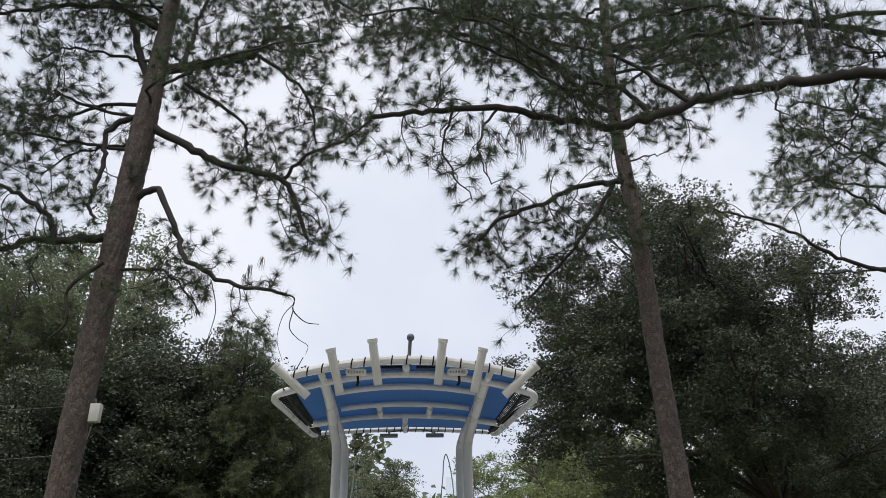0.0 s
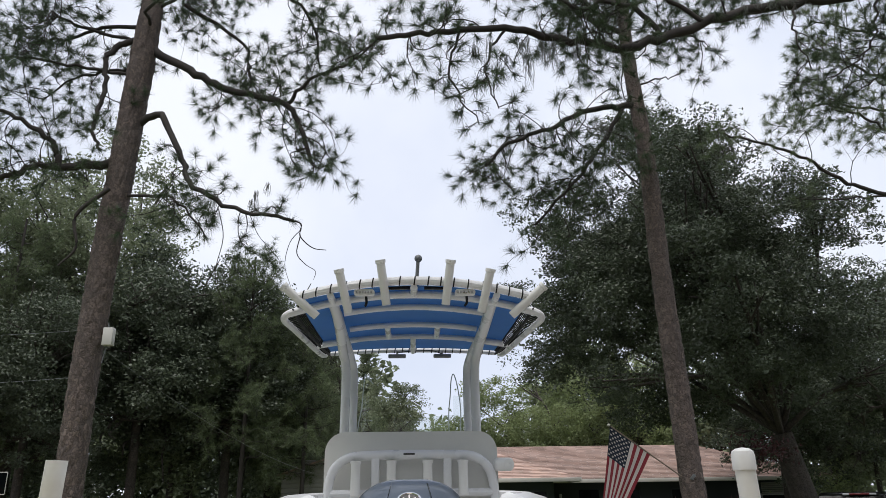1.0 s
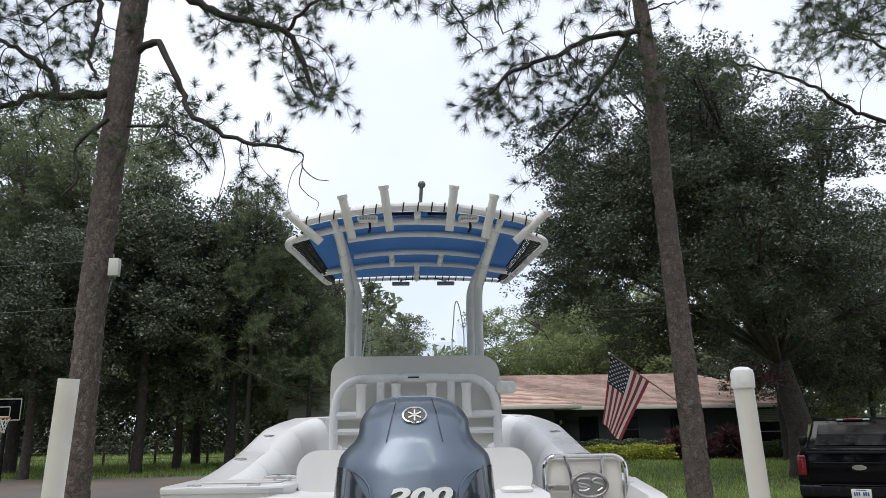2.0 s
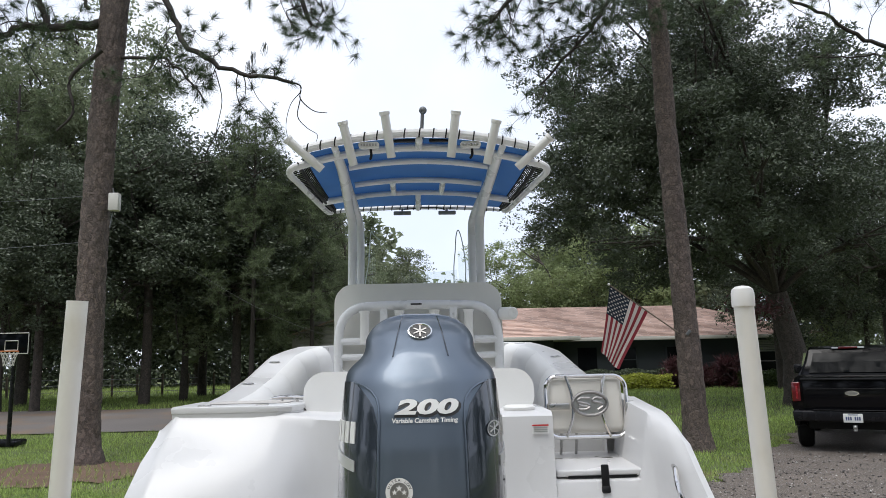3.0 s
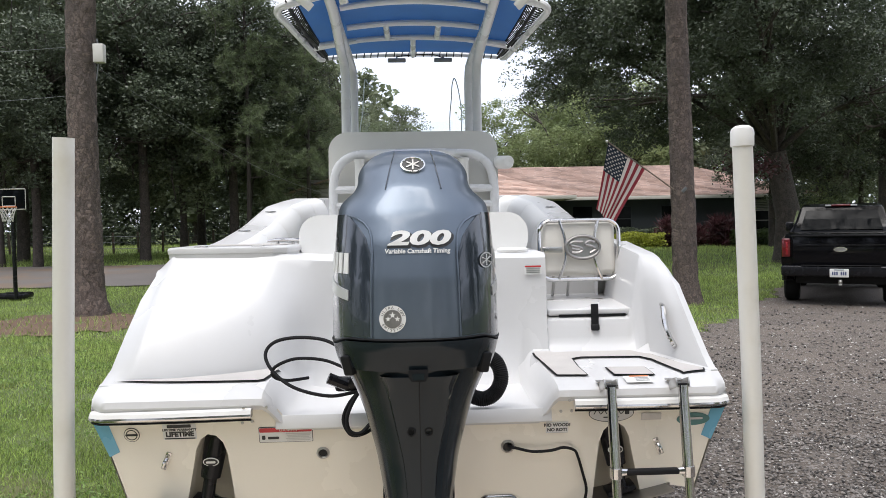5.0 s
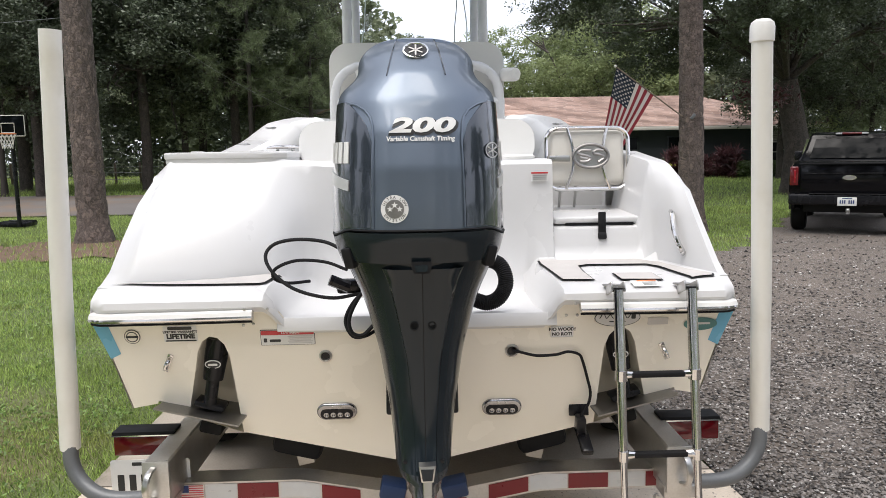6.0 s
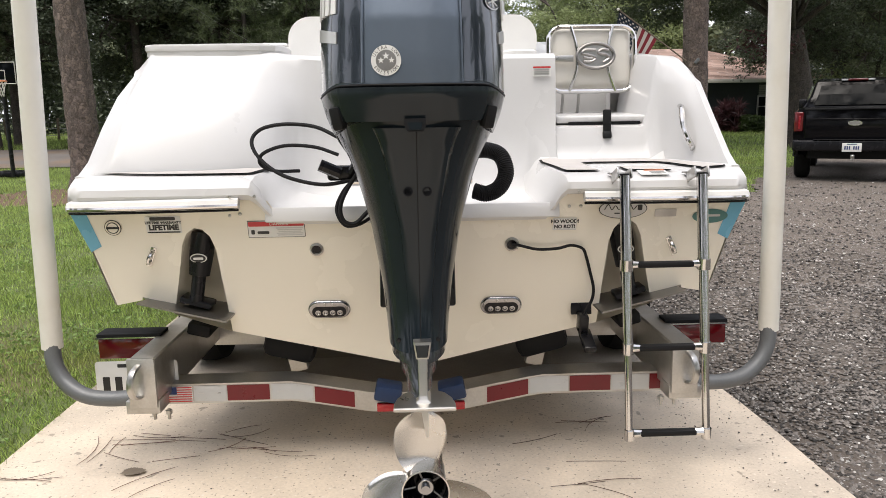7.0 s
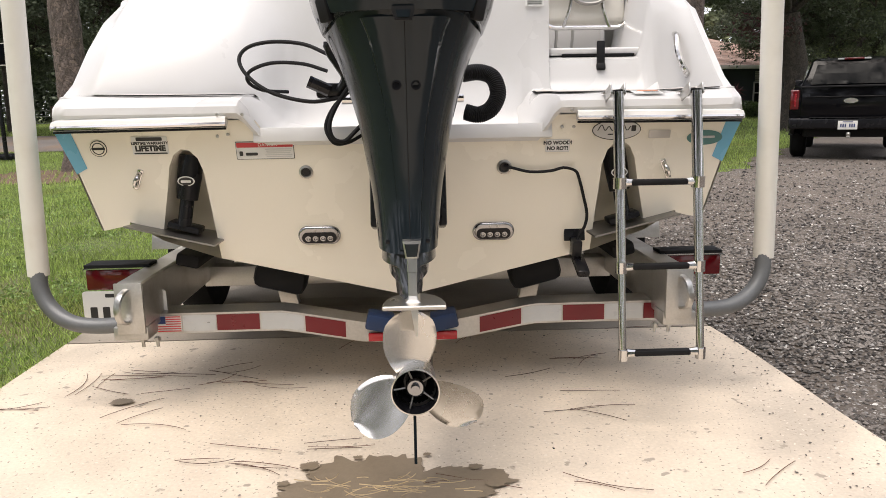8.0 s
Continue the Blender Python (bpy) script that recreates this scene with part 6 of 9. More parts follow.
# hoses
bm = bmesh.new()
tube(bm, spline([(-0.20, -0.16, 1.082), (-0.30, -0.17, 1.072), (-0.42, -0.16, 1.102), (-0.50, -0.13, 1.157), (-0.53, -0.10, 1.212), (-0.50, -0.08, 1.252), (-0.42, -0.08, 1.267), (-0.32, -0.09, 1.257), (-0.24, -0.13, 1.222)], 7), 0.0064, 8)
part("control_cable", bm, M_black, motor, "looped black control cable")
bm = bmesh.new()
tube(bm, spline([(-0.39, -0.02, 1.107), (-0.46, -0.08, 1.112), (-0.50, -0.12, 1.137), (-0.49, -0.13, 1.172), (-0.42, -0.12, 1.197), (-0.32, -0.13, 1.192), (-0.24, -0.16, 1.167)], 7), 0.006, 8)
part("control_cable", bm, M_black, motor)
bm = bmesh.new()
tube(bm, spline([(-0.16, -0.18, 1.13), (-0.21, -0.19, 1.06), (-0.235, -0.2, 1.0), (-0.225, -0.205, 0.955), (-0.19, -0.2, 0.945), (-0.155, -0.19, 0.975), (-0.13, -0.18, 1.0)], 6), 0.007, 8)
tube(bm, spline([(-0.175, -0.16, 1.10), (-0.225, -0.17, 1.05), (-0.25, -0.18, 0.99), (-0.225, -0.19, 0.94), (-0.18, -0.19, 0.94), (-0.13, -0.17, 0.965)], 6), 0.006, 8)
part("wiring_loop", bm, M_black, motor, "drooping black wiring loop")
# corrugated rigging hose
bm = bmesh.new()
path = spline([(0.21, -0.05, 1.03), (0.255, -0.06, 1.02), (0.30, -0.05, 1.04), (0.325, -0.03, 1.09), (0.31, 0.0, 1.145), (0.265, 0.03, 1.165), (0.21, 0.06, 1.16)], 18)
tube(bm, path, [0.029 if k % 2 else 0.026 for k in range(len(path))], 14)
part("rigging_hose", bm, M_black, motor, "corrugated black rigging hose")


# ---- trailer ----
trailer = thing("boat_trailer", "aluminium boat trailer with reflective tape and red tail lights", "trailer")


def box_beam(a, b, w, h, t, name, label=""):
    """A box-section beam from a to b (centre of the top face at each end)."""
    a, b = Vector(a), Vector(b)
    d = (b - a).normalized()
    u = d.cross(Vector((0, 0, 1))).normalized()
    v = u.cross(d).normalized()
    k = t * 0.5
    sec = [(-w / 2 + k, 0), (w / 2 - k, 0), (w / 2, -k), (w / 2, -h + k), (w / 2 - k, -h), (-w / 2 + k, -h), (-w / 2, -h + k), (-w / 2, -k)]
    bm = bmesh.new()
    loft(bm, [[p + u * x + v * z for x, z in sec] for p in (a, b)])
    return part(name, bm, M_alu, trailer, label, smooth=False)


for sgn in (-1, 1):
    rail = box_beam((sgn * 0.955, -0.10, 0.475), (sgn * 0.93, 5.2, 0.475), 0.09, 0.185, 0.012, "main_rail", "aluminium main rail")
    bm = bmesh.new()
    box(bm, (sgn * 0.958, -0.106, 0.384), (0.095, 0.008, 0.18), None, 0.002)
    cap_ = part("rail_end_plate", bm, M_alu, trailer)
    bm = bmesh.new()
    pts = [(sgn * 0.965, -0.11, 0.45), (sgn * 0.972, -0.15, 0.435), (sgn * 0.978, -0.165, 0.39), (sgn * 0.975, -0.15, 0.35), (sgn * 0.968, -0.112, 0.335)]
    tube(bm, spline(pts, 4), 0.014, 8, flat=0.5)
    part("tie_down_loop", bm, M_satin, trailer, "bent steel tie-down loop")
    bm = bmesh.new()
    box(bm, (sgn * 0.965, -0.05, 0.292), (0.12, 0.10, 0.05), None, 0.006)
    for k in range(2):
        tube(bm, [(sgn * (0.89 + 0.05 * k), -0.06, 0.27), (sgn * (0.89 + 0.05 * k), -0.06, 0.232)], 0.006, 8)
        tube(bm, [(sgn * (0.89 + 0.05 * k), -0.06, 0.265), (sgn * (0.89 + 0.05 * k), -0.06, 0.252)], 0.012, 6)
    part("u_bolt_bracket", bm, M_alu, trailer)
    # guide post: steel elbow and pvc sleeve
    gp = thing("guide_post", "tall white PVC trailer guide post on a grey pipe elbow", "guide post", group="trailer guide posts", at=(sgn * 1.3, 0.0, 0.25))
    bm = bmesh.new()
    xt, yt = sgn * 1.235, -0.05
    tube(bm, spline([(sgn * 0.97, -0.05, 0.315), (sgn * 1.10, -0.05, 0.31), (sgn * 1.19, -0.045, 0.325), (sgn * 1.265, -0.02, 0.37), (sgn * 1.305, 0.0, 0.44), (sgn * 1.308, 0.015, 0.53)], 6), 0.028, 14)
    part("elbow", bm, M_galv, gp, "grey galvanised pipe elbow")
    bm = bmesh.new()
    tube(bm, [(sgn * 1.314, 0.018, 0.485), (sgn * 1.285, -0.01, 1.1), (xt, yt, 2.0 if sgn < 0 else 1.96)], 0.0365, 20)
    part("sleeve", bm, M_pvc, gp, "white PVC sleeve")
    if sgn > 0:
        bm = bmesh.new()
        lathe(bm, [(0.041, 0), (0.042, 0.005), (0.042, 0.05), (0.038, 0.066), (0.025, 0.076), (0, 0.08)], Matrix.Translation((xt, yt, 1.935)), 24)
        part("cap", bm, M_whiteplastic, gp, "rounded white pipe cap")
    # tail light bar
    tl = thing("tail_light", "red trailer tail light under a black and chrome cover", "tail light", group="trailer tail lights", at=(sgn * 1.12, 0.2, 0.4))
    bm = bmesh.new()
    box(bm, (sgn * 1.098, 0.20, 0.427), (0.24, 0.07, 0.08), None, 0.006)
    part("lens", bm, M_lens, tl, "dark red lens")
    bm = bmesh.new()
    box(bm, (sgn * 1.098, 0.205, 0.48), (0.245, 0.09, 0.014), None, 0.004)
    part("hood", bm, M_black, tl)
    bm = bmesh.new()
    box(bm, (sgn * 1.098, 0.158, 0.472), (0.245, 0.006, 0.005))
    part("trim_strip", bm, M_chrome, tl)
    # fender and wheel further forward
    bm = bmesh.new()
    rr = []
    for i in range(15):
        a = radians(10 + 160 * i / 14)
        c = Vector((0, 1.34 - 0.43 * math.cos(a), 0.34 + 0.40 * math.sin(a)))
        rr.append([(sgn * 0.99, c.y, c.z), (sgn * 1.23, c.y, c.z), (sgn * 1.235, c.y, c.z - 0.03), (sgn * 1.228, c.y, c.z - 0.006), (sgn * 0.99, c.y, c.z - 0.006)])
    loft(bm, rr)
    part("fender", bm, M_alu, trailer, "aluminium wheel fender")
    bm = bmesh.new()
    box(bm, (sgn * 1.03, 0.88, 0.5), (0.1, 0.012, 0.055), None, 0.003)
    box(bm, (sgn * 1.03, 0.84, 0.474), (0.1, 0.08, 0.008), None, 0.002)
    tube(bm, [(sgn * 1.04, 0.875, 0.505), (sgn * 1.04, 0.862, 0.505)], 0.01, 6)
    part("fender_bracket", bm, M_alu, trailer, "bolted aluminium fender bracket")
    bm = bmesh.new()
    lathe(bm, [(0.19, -0.09), (0.27, -0.1), (0.32, -0.08), (0.335, -0.03), (0.335, 0.03), (0.32, 0.08), (0.27, 0.1), (0.19, 0.09)], Matrix.Translation((sgn * 1.11, 1.34, 0.335)) @ pose(0, 0, 0, 0, 90), 36, False)
    wh = part("wheel", bm, M_tyre, trailer, "black trailer tyre")
    bm = bmesh.new()
    lathe(bm, [(0.0, 0.06), (0.06, 0.06), (0.08, 0.03), (0.17, 0.03), (0.195, 0.09)], Matrix.Translation((sgn * 1.11, 1.34, 0.335)) @ pose(0, 0, 0, 0, 90 * sgn), 28, False)
    part("rim", bm, M_rim, wh)
    # bunks: carpeted boards on brackets
    for xb, zb, lean in ((0.50, 0.43, 14), (0.83, 0.50, 14)):
        bm = bmesh.new()
        box(bm, (sgn * xb, 2.3, zb - 0.005), (0.09, 4.3, 0.05), pose(0, 0, 0, 0, -lean * sgn), 0.012)
        part("bunk", bm, M_black, trailer, "black carpeted bunk board")
    for y in (0.35, 2.0, 3.8):
        bm = bmesh.new()
        box(bm, (sgn * 0.50, y, 0.34), (0.07, 0.05, 0.16), pose(0, 0, 0, 0, 12 * sgn), 0.004)
        part("bunk_bracket", bm, M_alu, trailer)
    bm = bmesh.new()
    box(bm, (sgn * 0.49, 0.2, 0.415), (0.20, 0.12, 0.10), pose(0, 0, 0, 0, -14 * sgn), 0.03)
    part("bunk_end", bm, M_black, trailer, "black carpeted bunk end")
# axle and inner cross members
bm = bmesh.new()
box(bm, (0, 1.34, 0.30), (2.0, 0.07, 0.07), None, 0.006)
part("axle", bm, M_galv, trailer)
for y in (0.75, 2.6, 4.4):
    bm = bmesh.new()
    box(bm, (0, y, 0.31), (1.86, 0.10, 0.09), None, 0.004)
    part("cross_member", bm, M_alu, trailer)
bm = bmesh.new()
box(bm, (0, 6.3, 0.44), (0.1, 2.4, 0.1), None, 0.006)
for sgn in (-1, 1):
    tube(bm, [(sgn * 0.92, 5.1, 0.43), (0, 6.0, 0.43)], 0.05, 4)
part("tongue", bm, M_alu, trailer)
bm = bmesh.new()
lathe(bm, [(0.16, -0.04), (0.18, 0), (0.16, 0.04)], Matrix.Translation((0.12, 6.9, 0.18)) @ pose(0, 0, 0, 0, 90), 24)
tube(bm, [(0.1, 6.9, 0.2), (0.1, 6.9, 0.75)], 0.03, 10)
part("tongue_jack", bm, M_galv, trailer)

# rear vee cross member with tape
def bumper_z(x):
    return 0.322 - 0.055 * min(1.0, max(0.0, (0.46 - abs(x)) / 0.30)) * (1.0 if abs(x) < 0.46 else 0.0)


bm = bmesh.new()
rr = []
for i in range(33):
    x = -0.942 + 1.884 * i / 32
    z = bumper_z(x)
    rr.append([(x, 0.045, z), (x, 0.14, z + 0.006), (x, 0.14, z - 0.076), (x, 0.045, z - 0.076)])
loft(bm, rr)
vee = part("rear_cross_member", bm, M_alu, trailer, "vee-shaped aluminium rear cross member", smooth=False)


def tape(x0, x1, material, name, z0=-0.068, z1=-0.008, label="", y=0.0425):
    bm = bmesh.new()
    n = 6
    lo = [bm.verts.new((x0 + (x1 - x0) * k / n, y, bumper_z(x0 + (x1 - x0) * k / n) + z0)) for k in range(n + 1)]
    hi = [bm.verts.new((x0 + (x1 - x0) * k / n, y, bumper_z(x0 + (x1 - x0) * k / n) + z1)) for k in range(n + 1)]
    for k in range(n):
        bm.faces.new((lo[k], lo[k + 1], hi[k + 1], hi[k]))
    return part(name, bm, material, vee, label, smooth=False)


for x0, x1, mt in ((-0.83, -0.71, 0), (-0.707, -0.551, 1), (-0.545, -0.39, 0), (-0.384, -0.236, 1), (0.262, 0.418, 1), (0.423, 0.57, 0), (0.575, 0.731, 1), (0.735, 0.877, 0), (0.88, 0.937, 1)):
    tape(x0, x1, M_taped if mt else M_tapewhite, "reflective_tape")
    if not mt and x1 - x0 > 0.1:
        for u in (0.22, 0.72):
            xm = x0 + (x1 - x0) * u
            tape(xm - 0.012, xm + 0.012, M_sticks, "tape_print", -0.038, -0.034, y=0.0405)
# little flag sticker: stripes and canton
fl = tape(-0.936, -0.835, M_stickw, "flag_sticker", label="small striped flag sticker")
for k in range(7):
    z1 = -0.010 - 0.058 * (2 * k) / 13
    tape(-0.934 if k > 3 else -0.892, -0.837, M_stickr, "flag_stripe", z1 - 0.004, z1, y=0.0405)
tape(-0.935, -0.892, M_navy, "flag_canton", -0.038, -0.009, y=0.0395)
# keel pad and centre marker lights
M_poly = mat("blue_polyurethane", (0.008, 0.028, 0.085), 0.45, bump=0.05)
for sgn in (-1, 1):
    bm = bmesh.new()
    box(bm, (sgn * 0.12 + 0.01, 0.06, 0.268), (0.1, 0.1, 0.06), pose(0, 0, 0, 0, -12 * sgn), 0.01)
    part("keel_pad", bm, M_poly, trailer, "blue keel guide pad")
bm = bmesh.new()
box(bm, (0.012, 0.05, 0.214), (0.345, 0.012, 0.036), None, 0.003)
ml = part("marker_light_bar", bm, M_alu, trailer, "metal bar with three red marker lamps")
for sgn in (-1, 0, 1):
    bm = bmesh.new()
    box(bm, (sgn * 0.112 + 0.012, 0.036, 0.214), (0.106, 0.022, 0.032), None, 0.004)
    part("marker_lens", bm, M_markerred, ml)
# number plate, its characters as plain bars
pl = bmesh.new()
plate(pl, roundrect(0.305, 0.155, 0.01, 3), 0.002, Matrix.Translation((-1.05, 0.09, 0.325)) @ pose(0, 0, 0, 90))
npl = part("number_plate", pl, M_stickw, trailer, "white number plate with dark characters", smooth=False)
for k in range(3):
    flat_sticker(0.026, 0.065, Matrix.Translation((-1.165 + 0.045 * k, 0.0885, 0.31)) @ pose(0, 0, 0, 90), M_stickk, npl, "character_bar")
flat_sticker(0.12, 0.014, Matrix.Translation((-1.06, 0.0885, 0.385)) @ pose(0, 0, 0, 90), M_stickk, npl, "text_bar")
bm = bmesh.new()
plate(bm, [(-0.02, 0), (0.01, -0.028), (0.055, -0.03), (0.07, 0.01), (0.03, 0.03), (-0.01, 0.022)], 0.001, Matrix.Translation((-1.055, 0.0875, 0.32)) @ pose(0, 0, 0, 90))
part("leaf_mark", bm, M_hedgedark, npl, smooth=False)


# ---- trees ----
rng = np.random.default_rng(7)


class Mesh:
    """Gathers tubes, needles and leaves as plain arrays."""

    def __init__(self):
        self.v, self.f, self.n = [], [], 0

    def tube(self, pts, r0, r1, sides=6, rough=0.0):
        P = np.array([tuple(p) for p in pts], float)
        k = len(P)
        D = np.gradient(P, axis=0)
        D /= np.linalg.norm(D, axis=1)[:, None] + 1e-9
        ref = np.array([0.31, 0.95, 0.05]) if abs(D[0] @ np.array([0, 0, 1.0])) > 0.9 else np.array([0, 0, 1.0])
        U = np.cross(D, ref)
        U /= np.linalg.norm(U, axis=1)[:, None] + 1e-9
        W = np.cross(D, U)
        R = (r0 + (r1 - r0) * np.linspace(0, 1, k))[:, None, None]
        a = np.linspace(0, 2 * math.pi, sides, endpoint=False)
        if rough:
            R = R * (1 + rough * rng.uniform(-1, 1, (k, sides, 1)))
        V = P[:, None] + R * (np.cos(a)[None, :, None] * U[:, None] + np.sin(a)[None, :, None] * W[:, None])
        self.v.append(V.reshape(-1, 3))
        i, j = np.meshgrid(np.arange(k - 1), np.arange(sides), indexing="ij")
        b, j2 = self.n + i * sides, (j + 1) % sides
        self.f.append(np.stack([b + j, b + j2, b + sides + j2, b + sides + j], axis=2).reshape(-1, 4))
        self.n += k * sides

    def needles(self, centres, axes, count, length, width, spread):
        """A tuft of needles at each centre, fanned about its axis."""
        C, A = np.asarray(centres, float), np.asarray(axes, float)
        m = len(C)
        if not m:
            return
        d = rng.normal(0, 1, (m, count, 3))
        d /= np.linalg.norm(d, axis=2)[..., None]
        d = A[:, None] * rng.uniform(0.1, 1.1, (m, count, 1)) + d * spread
        d /= np.linalg.norm(d, axis=2)[..., None]
        L = length * rng.uniform(0.7, 1.15, (m, count, 1))
        b = C[:, None] - A[:, None] * rng.uniform(0, 0.12, (m, count, 1))
        s = np.cross(d, rng.normal(0, 1, (m, count, 3)))
        s /= np.linalg.norm(s, axis=2)[..., None] + 1e-9
        tip = b + d * L + np.array([0, 0, -0.12]) * L
        V = np.stack([b - s * width / 2, b + s * width / 2, tip], axis=2).reshape(-1, 3)
        self.v.append(V)
        idx = np.arange(m * count * 3).reshape(-1, 3) + self.n
        self.f.append(idx)
        self.n += len(V)

    def leaves(self, centres, size, tilt=1.0):
        """A pointed leaf blade at each centre, turned at random."""
        C = np.asarray(centres, float)
        m = len(C)
        a = rng.normal(0, 1, (m, 3)) * np.array([1, 1, 0.7])
        a /= np.linalg.norm(a, axis=1)[:, None]
        b = np.cross(a, rng.normal(0, 1, (m, 3)))
        b /= np.linalg.norm(b, axis=1)[:, None] + 1e-9
        s = size * rng.uniform(0.6, 1.25, (m, 1))
        fold = np.cross(a, b) * s * 0.12
        V = np.stack([C - a * s * 0.6, C + b * s * 0.27 + fold, C + a * s * 0.6, C - b * s * 0.27 + fold], axis=1).reshape(-1, 3)
        self.v.append(V)
        idx = np.arange(m * 4).reshape(-1, 4) + self.n
        self.f.append(idx)
        self.n += m * 4

    def make(self, name, material, parent=None, label="", smooth=False):
        V, F = np.concatenate(self.v), np.concatenate(self.f)
        m, k = F.shape
        me = bpy.data.meshes.new(name)
        me.vertices.add(len(V))
        me.vertices.foreach_set("co", V.astype(np.float32).ravel())
        me.loops.add(m * k)
        me.loops.foreach_set("vertex_index", F.astype(np.int32).ravel())
        me.polygons.add(m)
        me.polygons.foreach_set("loop_start", np.arange(0, m * k, k, dtype=np.int32))
        me.update(calc_edges=True)
        if smooth:
            me.shade_smooth()
        me.materials.append(material)
        ob = new(name, me)
        ob.parent = parent
        if label:
            ob["label"] = label
        return ob


def unit(v):
    v = np.asarray(v, float)
    return v / (np.linalg.norm(v) + 1e-9)


def twig(wood, tips, start, way, length, r, gnarl=0.35, droop=0.0, n=6, sides=4):
    p, d, pts = np.array(start, float), unit(way), [np.array(start, float)]
    curl = rng.normal(0, gnarl * 0.85, 3)
    for i in range(n):
        d = unit(d + np.cross(curl, d) * 0.8 + rng.normal(0, gnarl, 3) * 0.3 + np.array([0, 0, 0.05 - droop + (0.12 if i > n - 3 else 0)]))
        p = p + d * length / n
        pts.append(p)
    wood.tube(pts, r, r * 0.5, sides)
    tips.append((pts[-1], d))
    return pts, d


def dress(wood, tips, pts, r0, thick, length, start=0.25, up=0.2, droop=0.0):
    """Side twigs and their own twigs along a limb; collects the tips that bear needles."""
    P = [np.array(tuple(p)) for p in pts]
    k = len(P)
    for _ in range(max(3, int(thick * 0.55))):
        t = start + (1 - start) * rng.random() ** 0.7
        i = min(k - 2, int(t * (k - 1)))
        base = P[i] + (P[i + 1] - P[i]) * rng.random()
        d = unit(P[i + 1] - P[i])
        side = unit(np.cross(d, rng.normal(0, 1, 3)))
        way = unit(d * 0.55 + side * 0.9 + np.array([0, 0, up]))
        L = length * rng.uniform(0.6, 1.6) * (1.1 - 0.35 * t)
        tp, dd = twig(wood, tips, base, way, L, min(0.014, r0 * 0.1 + 0.007), 0.34, droop)
        for _ in range(rng.integers(8, 13)):
            j = rng.integers(2, len(tp))
            s2 = unit(np.cross(dd, rng.normal(0, 1, 3)))
            tp2, d2 = twig(wood, tips, tp[j], unit(dd * 0.75 + s2 + np.array([0, 0, up * 0.6])), L * rng.uniform(0.22, 0.55), 0.0055, 0.45, droop, 4, 3)
            if rng.random() < 0.5:
                tips.append((tp2[2], d2))
    tips.append((P[-1], unit(P[-1] - P[-2])))


